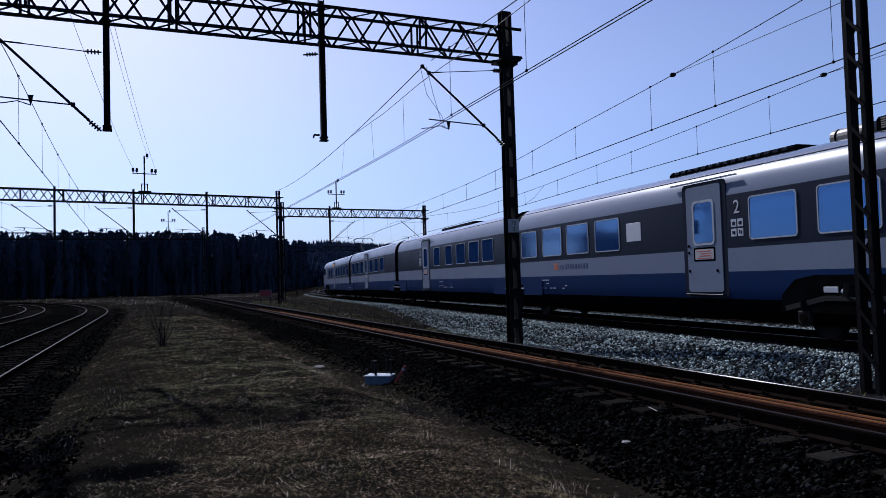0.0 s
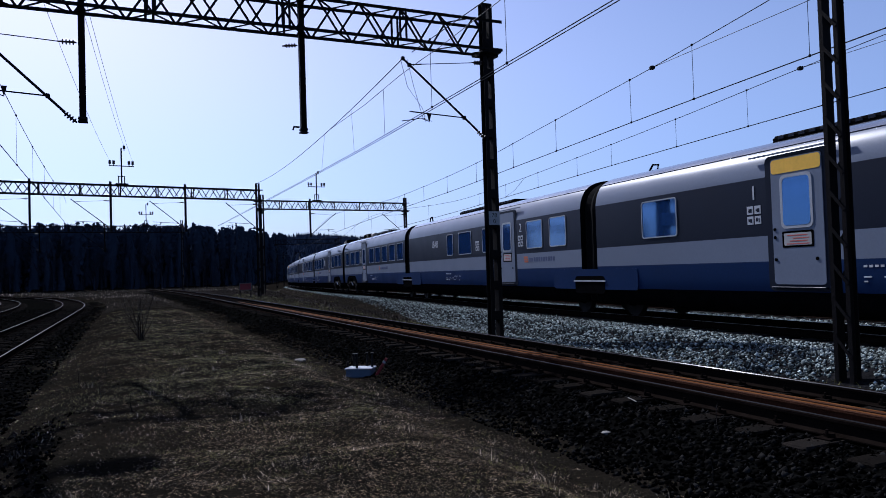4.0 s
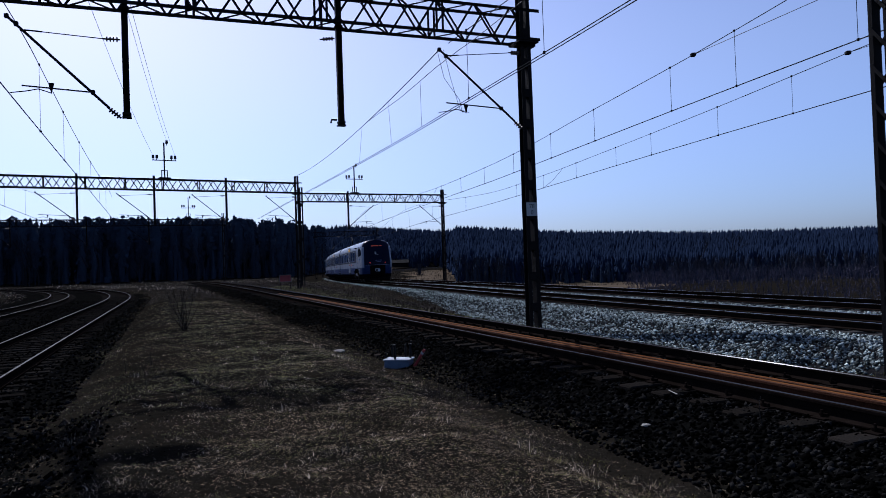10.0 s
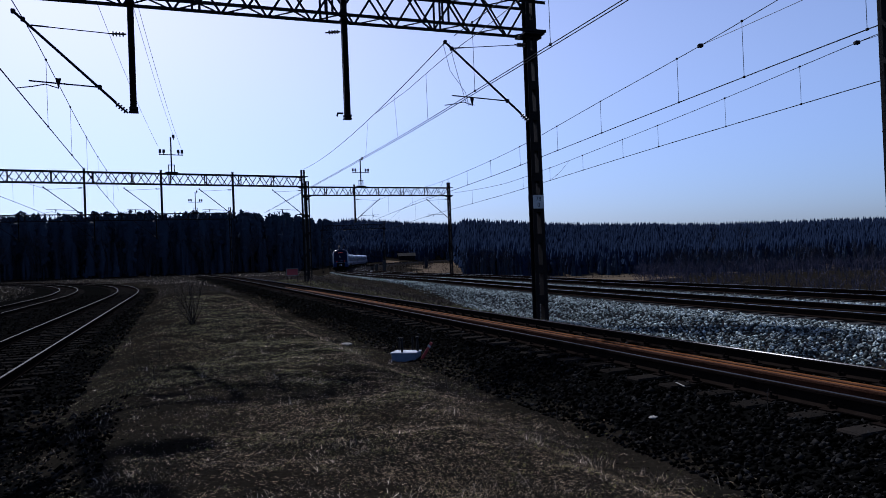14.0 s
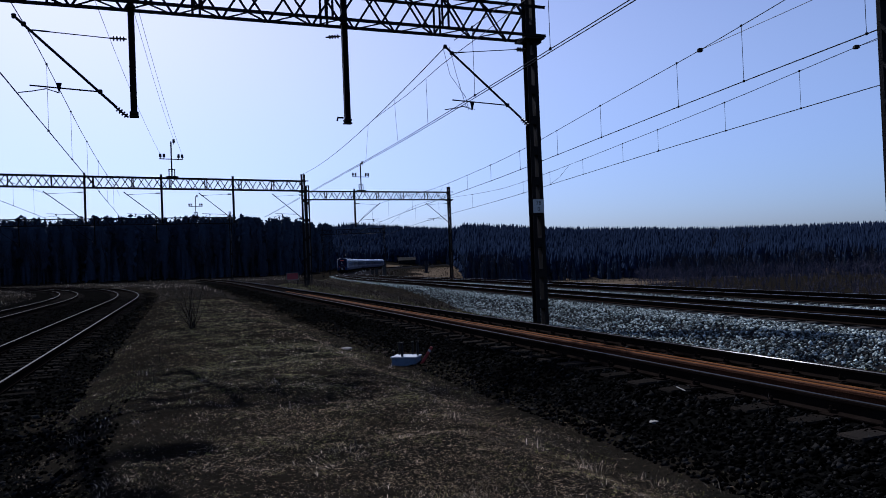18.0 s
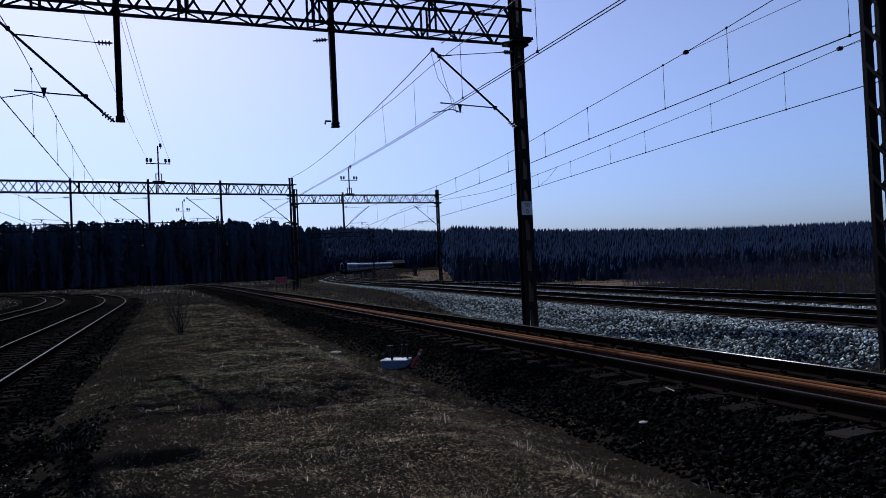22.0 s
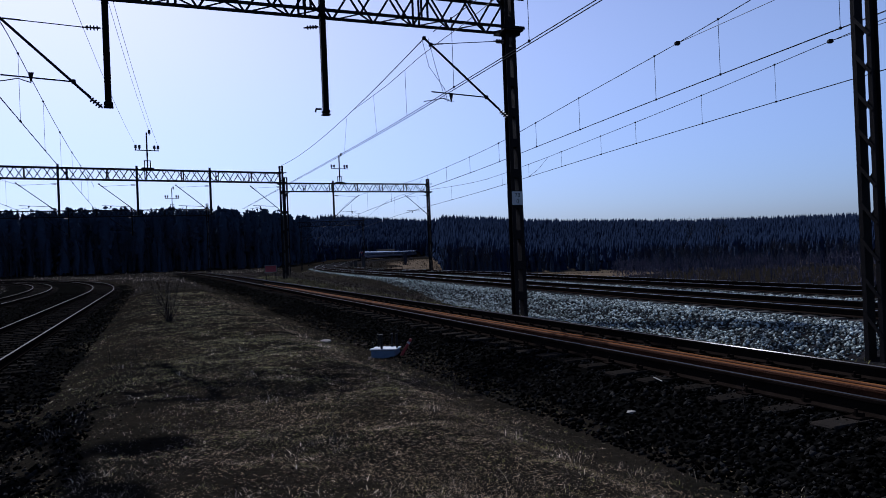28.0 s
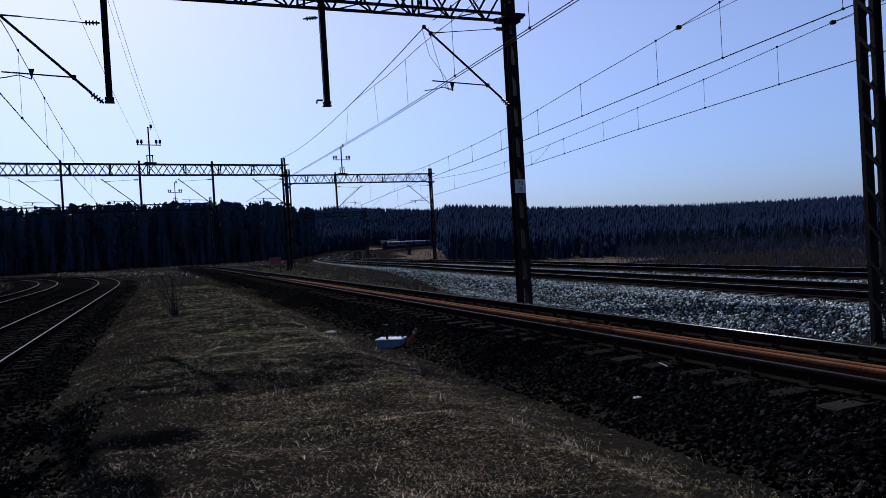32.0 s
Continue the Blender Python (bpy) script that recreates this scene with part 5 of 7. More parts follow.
def build_train():
    cars = []
    # from the tail forwards
    tail = train_car("silver and navy tail car with rounded black cab end", [(0.9, 2.1), (3.0, 4.4), (5.0, 6.3), (6.9, 8.2), (8.8, 10.1), (13.2, 14.6), (15.3, 16.6)], [11.6],
                     END, True)
    # slanted end of the dark band, cab side window, crew hatch
    for side in (1, -1):
        at = pose(0, side * 1.408, 0)
        part("band_end", slab(Build(), [(-17.15, 1.91), (-17.2, 3.1), (-17.65, 3.1), (-18.05, 1.91)], -0.01, 0.003), M_BAND, tail, at=at)
        part("cab_side_window", slab(Build(), [(-19.9, 2.44), (-19.86, 2.5), (-19.82, 3.06), (-19.9, 3.14), (-21.1, 3.2), (-21.7, 3.04), (-22.02, 2.68), (-21.9, 2.52)], -0.03, 0.005),
             M_CABGLASS, tail, at=at)
        part("panel_seam", Build().box(-21.12, -0.01, 1.4, -21.1, 0.006, 2.46).box(-22.0, -0.01, 1.6, -21.1, 0.006, 1.615), M_BAND, tail, at=at)
        part("mirror_camera", Build().box(-20.98, 0.0, 3.22, -20.8, 0.12, 3.3, bevel=0.02), M_PEG, tail, at=at)
        part("window_post", Build().box(-20.74, -0.02, 2.46, -20.7, 0.009, 3.19), M_PEG, tail, at=at)
        hatch = part("crew_hatch", hoop(Build(), rounded(-19.05, 1.42, -18.3, 2.62, 0.14), rounded(-19.02, 1.45, -18.33, 2.59, 0.12), -0.005, 0.008), M_BAND, tail, at=at)
        part("hatch_panel", slab(Build(), rounded(-19.02, 1.45, -18.33, 2.59, 0.12), -0.004, 0.004), M_WHITE, hatch)
        part("hatch_label", Build().box(-18.85, 0.0, 2.22, -18.6, 0.008, 2.36), M_BAND, hatch)
        part("hatch_latch", Build().box(-18.96, 0.0, 1.95, -18.88, 0.008, 2.1), M_YELLOW, hatch)
        part("grab_marks", Build().box(-19.5, 0, 1.62, -19.35, 0.01, 1.82).box(-19.5, 0, 2.0, -19.32, 0.01, 2.1), M_LETTER, tail, at=at)
        part("side_lamp", Build().tube([(-18.55, 0.0, 3.28), (-18.55, 0.16, 3.28), (-18.62, 0.2, 3.28)], [0.05, 0.08, 0.06], 10), M_PEG, tail, at=pose(0, side * 1.37, 0))
        # the tail bogie's opening, its shade painted as a black slab
        arch_shade_slab = slab(Build(), [(-16.1, 0.55), (-16.15, 0.9), (-16.5, 1.2), (-17.0, 1.3), (-19.2, 1.3), (-19.7, 1.2), (-20.1, 0.9), (-20.2, 0.55)], -0.02, 0.006)
        part("arch_shade_slab", arch_shade_slab, M_BLACK, tail, at=at)
        bogie_side(tail, -18.2, side)
        plate_bars(tail, [(-20.95 + k * 0.12, 2.16, -20.88 + k * 0.12, 2.25) for k in range(7)] + [(-20.95, 2.09, -20.2, 2.11)], side, M_TEAL, "maker_lettering")
        plate_bars(tail, [(-20.6, 1.16, -20.1, 1.24), (-20.75, 0.95, -20.5, 1.0), (-20.2, 0.95, -20.1, 1.0)], side, M_LETTER)
    bogie(tail, -18.2)
    # cab face: lamps, display, coupler cover, wiper
    for side in (1, -1):
        part("headlight", on_front(Build(), side * 0.7 - 0.14, 1.66, side * 0.7 + 0.14, 1.75), M_BAND, tail)
        part("tail_light", on_front(Build(), side * 0.7 - 0.05, 1.78, side * 0.7 + 0.05, 1.84, 0.02), M_TAIL, tail, "glowing red tail light")
        part("lower_lip", Build().tube([(-22.88, 0, 1.6), (-22.88, side * 0.71, 1.6), (-22.8, side * 1.02, 1.6), (-22.62, side * 1.22, 1.6), (-22.3, side * 1.375, 1.6)], 0.018, 6), M_WHITE, tail)
    b = Build()
    for i in range(15):
        if i not in (3, 4, 10):
            on_front(b, -0.5 + i * 0.066, 3.345, -0.467 + i * 0.066 + 0.008 * (i % 3), 3.41 + 0.02 * (i % 2))
    part("destination_display", b, M_LED, tail, "red destination display")
    part("coupler", Build().box(-22.98, -0.2, 0.72, -22.4, 0.2, 0.95, bevel=0.05), M_BLACK, tail)
    cover = part("coupler_cover", hoop(Build(), rounded(-0.22, 1.0, 0.22, 1.27, 0.04), rounded(-0.03, 1.03, 0.19, 1.24, 0.1), -0.01, 0.012), M_FRAME, tail, "pale cover round the coupler",
                 at=pose(-22.9, 0, 0, 0, 0, 90))
    part("cover_opening", slab(Build(), rounded(-0.03, 1.03, 0.19, 1.24, 0.1), -0.008, 0.004), M_BLACK, cover)
    part("snow_plough", Build().box(-22.6, -1.2, 0.16, -22.3, 1.2, 0.5, bevel=0.08), M_BLACK, tail)
    part("wiper", Build().tube([(-22.88, 0.55, 1.68), (-22.85, 0.1, 1.92), (-22.79, -0.3, 2.1)], 0.012, 6), M_PEG, tail)
    sticker = part("windscreen_sticker", on_front(Build(), 0.06, 2.62, 0.19, 2.82), M_NOTICE, tail)
    part("sticker_mark", on_front(Build(), 0.1, 2.72, 0.15, 2.77, 0.016), M_BLACK, sticker)
    part("windscreen_lettering", on_front(on_front(Build(), -0.1, 2.52, 0.02, 2.55), 0.06, 2.52, 0.16, 2.55), M_NOTICE, tail)
    b = Build()
    for k, (y0, y1) in enumerate(((-0.42, -0.25), (-0.2, -0.05), (0.0, 0.22), (-0.3, 0.05))):
        on_front(b, y0, 2.0 - 0.12 * (k == 3), y1, 2.05 - 0.12 * (k == 3))
    part("front_lettering", b, M_INK, tail)
    pantograph(tail, -1.7)
    roof_box(tail, -9.0, -5.0)
    roof_box(tail, -15.8, -10.2, 0.12)
    logo(tail, -13.3)
    small_marks(tail, -9.6)
    small_marks(tail, -13.0)
    cars.append(tail)
    first = train_car("silver first class car with graphite window band and yellow door stripe", [(2.6, 4.0), (9.6, 11.0), (11.7, 13.1), (13.8, 15.2), (15.9, 17.2)], [7.6], first=True)
    roof_box(first, -12.5, -6.2)
    logo(first, -11.9)
    small_marks(first, -9.0)
    part("sanding_pipe", Build().tube([(-1.7, 0.2, 3.95), (-1.75, 0.2, 4.12), (-1.5, 0.2, 4.15), (-1.3, 0.2, 3.95)], 0.03, 6), M_BLACK, first)
    cars.append(first)
    bar = train_car("silver buffet car with BAR lettering and few windows", [(6.4, 7.2), (7.9, 9.4), (10.6, 12.0), (14.6, 15.8), (16.3, 17.4)], [13.0], sign=-1.12)
    pictograms(bar, -10.05, 1)
    figure(bar, "BAR", -4.7, 2.62, 0.46, 1)
    part("roof_pipe", Build().tube([(-1.0, 0.4, 3.9), (-1.1, 0.4, 4.15), (-1.4, 0.4, 4.18), (-1.5, 0.4, 3.9)], 0.035, 6), M_BLACK, bar)
    roof_box(bar, -12.0, -6.0)
    logo(bar, -14.4)
    small_marks(bar, -6.2)
    cars.append(bar)
    c3 = train_car("silver second class car with graphite window band", [(1.15, 2.35), (3.0, 4.4), (4.8, 6.15), (9.35, 10.7), (11.15, 12.5), (13.0, 14.25), (14.8, 16.1), (16.65, 17.95)], [7.75], extra=("split",))
    roof_box(c3, -12.4, -8.3)
    roof_plant(c3, -7.0)
    side_lamp(c3, -1.8)
    logo(c3, -12.1)
    small_marks(c3, -9.5)
    cars.append(c3)
    c4 = train_car("silver second class car with a white notice on its dark band", [(0.7, 2.0), (2.45, 3.85), (4.2, 5.6), (6.0, 7.35), (12.5, 13.85), (14.35, 15.75), (16.2, 17.5)], [11.0], sign=-1.12, extra=("split_rear",))
    for side in (1, -1):
        part("notice", Build().box(-8.4, -0.006, 2.28, -7.7, 0.006, 2.78, bevel=0.003), M_LETTER, c4, "pale square notice panel", at=pose(0, side * 1.41, 0))
    roof_box(c4, -13.1, -8.6)
    roof_plant(c4, -16.8, 1)
    side_lamp(c4, -17.2)
    logo(c4, -3.3)
    small_marks(c4, -2.2)
    cars.append(c4)
    c5 = train_car("silver second class car with graphite window band", [(8.1, 9.2), (10.1, 11.2), (11.8, 13.1), (13.6, 14.9), (15.3, 16.6)], [6.6])
    roof_box(c5, -12.0, -7.0)
    small_marks(c5, -9.0)
    cars.append(c5)
    c6 = train_car("silver second class car with graphite window band", [(1.4, 2.8), (3.4, 4.8), (5.4, 6.8), (9.4, 10.8), (11.4, 12.8), (13.4, 14.8)], [8.1], extra=("front",))
    roof_box(c6, -12.0, -7.0)
    cars.append(c6)
    # leading car: the tail car's twin, turned end for end
    lead = copy_thing(tail, Matrix.Identity(4))
    tagged(lead, "silver and navy leading car with rounded black cab end", "train car", "cars of the train")
    cars.append(lead)
    return cars


TRAIN = build_train()


# ---- ballast stones, grass, woods ----
RNG = np.random.default_rng(7)


def fast_mesh(name, V, F, mat):
    """A mesh from arrays of corners and of faces with one count of corners."""
    me = bpy.data.meshes.new(name)
    k = F.shape[1]
    me.vertices.add(len(V))
    me.vertices.foreach_set("co", V.astype(np.float32).ravel())
    me.loops.add(F.size)
    me.loops.foreach_set("vertex_index", F.astype(np.int32).ravel())
    me.polygons.add(len(F))
    me.polygons.foreach_set("loop_start", np.arange(0, F.size, k, dtype=np.int32))
    me.materials.append(mat)
    me.update(calc_edges=True)
    me.validate()
    return me


def along(path, s, off):
    x, y, th = np.interp(s, path.s, path.x), np.interp(s, path.s, path.y), np.interp(s, path.s, path.th)
    return x + np.cos(th) * off, y + np.sin(th) * off


def stones(name, X, Y, size, mat, label, sink=0.32, lift=0.0):
    n = len(X)
    base = np.array([[1, 0, 0], [-1, 0, 0], [0, 1, 0], [0, -1, 0], [0, 0, 1], [0, 0, -1]], float)
    tri = np.array([[0, 2, 4], [2, 1, 4], [1, 3, 4], [3, 0, 4], [2, 0, 5], [1, 2, 5], [3, 1, 5], [0, 3, 5]])
    P = base[None] * RNG.uniform(0.55, 1.25, (n, 6, 1)) + RNG.normal(0, 0.18, (n, 6, 3))
    P[:, :, 2] *= RNG.uniform(0.6, 1.05, (n, 1))
    a, b = RNG.uniform(0, 2 * np.pi, n), RNG.normal(0, 0.5, n)
    x, y, z = P[..., 0].copy(), P[..., 1].copy(), P[..., 2].copy()
    x, z = x * np.cos(b)[:, None] + z * np.sin(b)[:, None], -x * np.sin(b)[:, None] + z * np.cos(b)[:, None]
    x, y = x * np.cos(a)[:, None] - y * np.sin(a)[:, None], x * np.sin(a)[:, None] + y * np.cos(a)[:, None]
    P = np.stack([x, y, z], -1) * size[:, None, None]
    Z = ground_height(X, Y) + size * sink + lift
    P += np.stack([X, Y, Z], -1)[:, None]
    F = (tri[None] + (np.arange(n) * 6)[:, None, None]).reshape(-1, 3)
    ob = new(name, fast_mesh(name, P.reshape(-1, 3), F, mat))
    return tagged(ob, label, "ballast", kind="stuff")


def strip(path, n, s0, s1, o0, o1, power=1.0):
    """Places scattered along a track, thinning out with the distance."""
    u = RNG.random(n)
    s = s0 * (s1 / s0) ** u if power else s0 + (s1 - s0) * u
    x, y = along(path, s, RNG.uniform(o0, o1, n))
    return x, y, s


def make_stones():
    xs, ys, sz = [], [], []
    for path, n, s0, s1, o0, o1, r0, r1 in ((B, 34000, 5, 42, -4.5, -1.25, 0.024, 0.046), (B, 6000, 42, 150, -3.4, -1.25, 0.04, 0.07), (B, 6000, 5, 60, -0.66, 0.66, 0.025, 0.045),
                                            (B, 12000, 9, 60, 1.2, 2.8, 0.026, 0.05), (B, 8000, 10, 80, 3.4, 4.6, 0.03, 0.05), (B, 5000, 10, 80, 5.2, 7.0, 0.03, 0.06)):
        x, y, s = strip(path, n, s0, s1, o0, o1)
        _, pa = beside(A, x, y)
        keep = (np.abs(pa) > 2.1) & (np.hypot(x - 6.65, y - 10.68) > 0.3 + 0.2 * RNG.random(n)) & ((pa > 2.7) | (RNG.random(n) < 0.4))
        xs.append(x[keep]), ys.append(y[keep]), sz.append(RNG.uniform(r0, r1, n)[keep])
    X, Y, sz = np.concatenate(xs), np.concatenate(ys), np.concatenate(sz)
    sb, pb = beside(B, X, Y)
    clean = pb > ballast_foot(sb) + RNG.normal(0, 0.15, len(sb))
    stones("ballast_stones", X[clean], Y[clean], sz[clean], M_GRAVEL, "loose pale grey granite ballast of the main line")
    xs, ys, sz = [], [], []
    for path, n, s0, s1, o0, o1, r0, r1 in ((A, 22000, 2.5, 30, -2.62, -0.85, 0.012, 0.036), (A, 5000, 2.5, 40, -0.66, 0.66, 0.02, 0.04), (A, 4000, 4, 40, 0.85, 2.4, 0.02, 0.045),
                                            # the short D strip adds dark stones where shade should lie
                                            (A, 3000, 30, 80, -2.6, 2.4, 0.03, 0.06), (D, 8000, 8, 60, -2.4, 2.2, 0.025, 0.05), (D, 2500, 3, 9, 0.6, 3.0, 0.015, 0.035), (E, 4000, 14, 60, -2.2, 2.2, 0.03, 0.055)):
        x, y, s = strip(path, n, s0, s1, o0, o1)
        xs.append(x), ys.append(y), sz.append(RNG.uniform(r0, r1, n) * np.where(RNG.random(n) < 0.06, 1.6, 1.0))
    stones("old_ballast_stones", np.concatenate(xs), np.concatenate(ys), np.concatenate(sz), M_OLDSTONE, "sooty dark old ballast stones of the sidings", sink=0.15)


make_stones()


def make_clods():
    """Crumbs and clods of soil that roughen the open ground."""
    n = 9000
    r = 3.4 * (45 / 3.4) ** RNG.random(n)
    az = np.radians(RNG.uniform(-38, 34, n))
    X, Y = r * np.sin(az), r * np.cos(az)
    _, pa = beside(A, X, Y)
    _, pd = beside(D, X, Y)
    ok = (pa < -2.4) & (pd > 1.6)
    X, Y = X[ok], Y[ok]
    ob = stones("soil_clods", X, Y, RNG.uniform(0.004, 0.012, len(X)) * (1 + np.hypot(X, Y) / 22), M_GROUND, "crumbly dark clods of soil on the open ground", sink=0.1)
    ob["category"] = "soil"


make_clods()


def blades(name, X, Y, length, width, lean, mat, label, category="grass", comb=0.0):
    """Bent blades: each a quad that narrows to a tip; comb lays neighbours the same way."""
    n = len(X)
    a = RNG.uniform(0, 2 * np.pi, n)
    if comb:
        a = a * (1 - comb) + comb * (lumps(X, Y, 0.8) * 11 + lumps(X, Y, 0.3) * 4)
    d = np.stack([np.cos(a), np.sin(a), 0 * a], -1)
    s = np.stack([-np.sin(a), np.cos(a), 0 * a], -1)
    up = np.array([0, 0, 1.0])
    base = np.stack([X, Y, ground_height(X, Y) - 0.006], -1)
    l1, l2 = lean, np.minimum(lean + RNG.uniform(0.05, 0.6, n), 1.66)
    mid = base + (d * np.sin(l1)[:, None] + up * np.cos(l1)[:, None]) * (length * 0.55)[:, None]
    tip = mid + (d * np.sin(l2)[:, None] + up * np.cos(l2)[:, None]) * (length * 0.45)[:, None]
    w = (s * width[:, None] / 2)
    V = np.stack([base - w, base + w, mid + w * 0.75, mid - w * 0.75, tip + w * 0.15, tip - w * 0.15], 1).reshape(-1, 3)
    o = (np.arange(n) * 6)[:, None]
    F = np.concatenate([o + np.array([[0, 1, 2, 3]]), o + np.array([[3, 2, 4, 5]])])
    ob = new(name, fast_mesh(name, V, F, mat))
    return tagged(ob, label, category, kind="stuff")


def patchy(X, Y, scale, seed):
    f = np.zeros(len(X))
    for k, (fx, fy) in enumerate(((1.0, 0.7), (2.3, -1.9), (-4.1, 3.3), (7.7, 6.1))):
        f += np.sin(X * fx * scale + seed * (k + 1)) * np.cos(Y * fy * scale + seed * 2.1 * (k + 1)) / (k + 1)
    return f


def lawn(n, r0, r1, power=1.0):
    u = RNG.random(n)
    r = r0 * (r1 / r0) ** u
    az = np.radians(RNG.uniform(-38, 36, n))
    return r * np.sin(az), r * np.cos(az)


def make_litter():
    """Flat scraps of last year's grass, pressed down into a mat with bare gaps."""
    X, Y = lawn(330000, 3.2, 42)
    _, pa = beside(A, X, Y)
    _, pd = beside(D, X, Y)
    edge = RNG.normal(0, 0.2, len(X)) + 0.9 * (lumps(X, Y, 1.4) - 0.5)
    mat_ = 0.6 * lumps(X, Y, 0.9) + 0.4 * lumps(X, Y, 0.25)
    ok = (pa < -2.4 + 0.8 * edge) & (pd > 1.8 + edge)
    ok &= RNG.random(len(X)) < np.clip((mat_ - 0.3) * 3.6, 0.08, 1) * (0.1 + 0.9 * smooth_step(-8.0, -4.6, pa)) * (1 - 0.55 * smooth_step(-3.8, -2.8, pa))
    X, Y, pa = X[ok], Y[ok], pa[ok]
    n = len(X)
    a = RNG.uniform(0, np.pi, n) * 0.6 + lumps(X, Y, 0.7) * 6
    r = np.hypot(X, Y)
    length, width = RNG.uniform(0.01, 0.035, n) * (0.55 + r / 14), RNG.uniform(0.0018, 0.004, n) * (0.7 + r / 10)
    d = np.stack([np.cos(a), np.sin(a), RNG.normal(0, 0.22, n)], -1) * length[:, None] / 2
    s = np.stack([-np.sin(a), np.cos(a), RNG.normal(0, 0.35, n)], -1) * width[:, None] / 2
    c = np.stack([X, Y, ground_height(X, Y) + RNG.uniform(0.002, 0.014, n)], -1)
    V = np.stack([c - d - s, c + d - s * 0.6, c + d + s * 0.6, c - d + s], 1).reshape(-1, 3)
    fresh = (0.6 * lumps(X, Y, 1.7) + 0.4 * lumps(X, Y, 0.5) + RNG.normal(0, 0.1, n)) > 0.7 - 0.3 * smooth_step(6, 11, r) * (1 - smooth_step(-5.0, -3.2, pa))
    for name, m, mat, lab in (("grass_litter", ~fresh, M_LITTER, "brown mat of last year's grass"), ("low_green_growth", fresh, M_GREEN, "low green growth coming up through the dead grass")):
        q = V.reshape(-1, 4, 3)[m].reshape(-1, 3)
        ob = new(name, fast_mesh(name, q, np.arange(len(q)).reshape(-1, 4), mat))
        tagged(ob, lab, "grass", kind="stuff")


make_litter()


def make_grass():
    X, Y = lawn(330000, 3.2, 50)
    _, pa = beside(A, X, Y)
    _, pd = beside(D, X, Y)
    edge = RNG.normal(0, 0.2, len(X)) + 0.9 * (lumps(X, Y, 1.4) - 0.5)
    ok = (pa < -2.35 + 0.8 * edge) & (pd > 1.7 + edge)
    thick = 0.55 * lumps(X, Y, 1.1) + 0.45 * lumps(X, Y, 0.37)
    ok &= RNG.random(len(X)) < np.clip((thick - 0.34) * 4.0, 0.05, 1.0) * (1 - 0.5 * smooth_step(-3.6, -2.7, pa)) * (0.12 + 0.88 * smooth_step(-8.2, -4.8, pa))
    X, Y, pa, pd = X[ok], Y[ok], pa[ok], pd[ok]
    r = np.hypot(X, Y)
    n = len(X)
    kind = (lumps(X, Y, 1.9) * 0.6 + lumps(X, Y, 0.6) * 0.4 - 0.5) * 4.4 * (1.5 - 0.8 * smooth_step(-10, -6, pa)) + RNG.normal(0, 0.3, n)
    green = (kind > 0.75 - 1.45 * smooth_step(7, 12, r) * (1 - smooth_step(-7, -3.5, pa))) | ((pd < 4.6) & (RNG.random(n) < 0.3) & (r > 9))
    weed = ~green & ((pa > -4.0) & (RNG.random(n) < 0.6) | (kind < -0.7))
    dry = ~green & ~weed
    grow = 1 + r / 25
    for name, m, mat, lab, l0, l1, ln in (("dry_grass", dry, M_BLADE, "matted dead straw-coloured grass", 0.02, 0.075, 1.46), ("green_grass", green, M_GREEN, "patches of short young green grass", 0.025, 0.075, 0.95),
                                          ("dead_weeds", weed, M_BROWNWEED, "brown flattened dead weeds by the ballast edge", 0.05, 0.16, 1.1)):
        k = int(m.sum())
        blades(name, X[m], Y[m], RNG.uniform(l0, l1, k) * np.clip(r[m] / 9, 0.55, 1), RNG.uniform(0.0018, 0.004, k) * grow[m], np.clip(RNG.normal(ln, 0.28, k), 0.05, 1.56), mat, lab, comb=0.3)
    # long pale straws lying singly
    X, Y = lawn(1300, 3.2, 16)
    _, pa = beside(A, X, Y)
    _, pd = beside(D, X, Y)
    ok = (pa < -2.3) & (pd > 2.2) & (lumps(X, Y, 1.7) > 0.42)
    X, Y = X[ok], Y[ok]
    n = len(X)
    blades("loose_straws", X, Y, RNG.uniform(0.08, 0.26, n), RNG.uniform(0.0025, 0.0045, n), np.clip(RNG.normal(1.42, 0.22, n), 0.2, 1.56), M_STRAW, "long bleached straws lying singly on the ground")
    # low tussocks, each a clump of one kind that leans outwards
    tx, ty = lawn(2600, 3.4, 32)
    _, pa = beside(A, tx, ty)
    _, pd = beside(D, tx, ty)
    ok = (pa < -2.7) & (pd > 2.0)
    ok &= RNG.random(len(tx)) < 0.12 + 0.88 * smooth_step(-10.5, -5.5, pa)
    tx, ty, pa = tx[ok], ty[ok], pa[ok]
    sort = patchy(tx, ty, 0.5, 1.7) + RNG.normal(0, 0.6, len(tx)) + 0.9 * (1 - smooth_step(-7, -3.5, pa)) * smooth_step(7, 11, np.hypot(tx, ty))
    size = RNG.uniform(0.5, 1.3, len(tx))
    for name, m, mat, lab in (("dry_tussocks", np.abs(sort) <= 0.75, M_BLADE, "low tussocks of dead pale grass"), ("green_tussocks", sort > 0.75, M_GREEN, "low tussocks of fresh green grass"),
                              ("brown_tussocks", sort < -0.75, M_BROWNWEED, "low tussocks of brown dead weeds")):
        k = 26
        gx, gy, sz = np.repeat(tx[m], k), np.repeat(ty[m], k), np.repeat(size[m], k)
        n = len(gx)
        gx, gy = gx + RNG.normal(0, 0.05, n) * sz, gy + RNG.normal(0, 0.05, n) * sz
        blades(name, gx, gy, RNG.uniform(0.02, 0.06, n) * sz, RNG.uniform(0.0017, 0.0036, n) * (1 + np.hypot(gx, gy) / 20), np.clip(np.abs(RNG.normal(1.05, 0.35, n)), 0, 1.5), mat, lab)
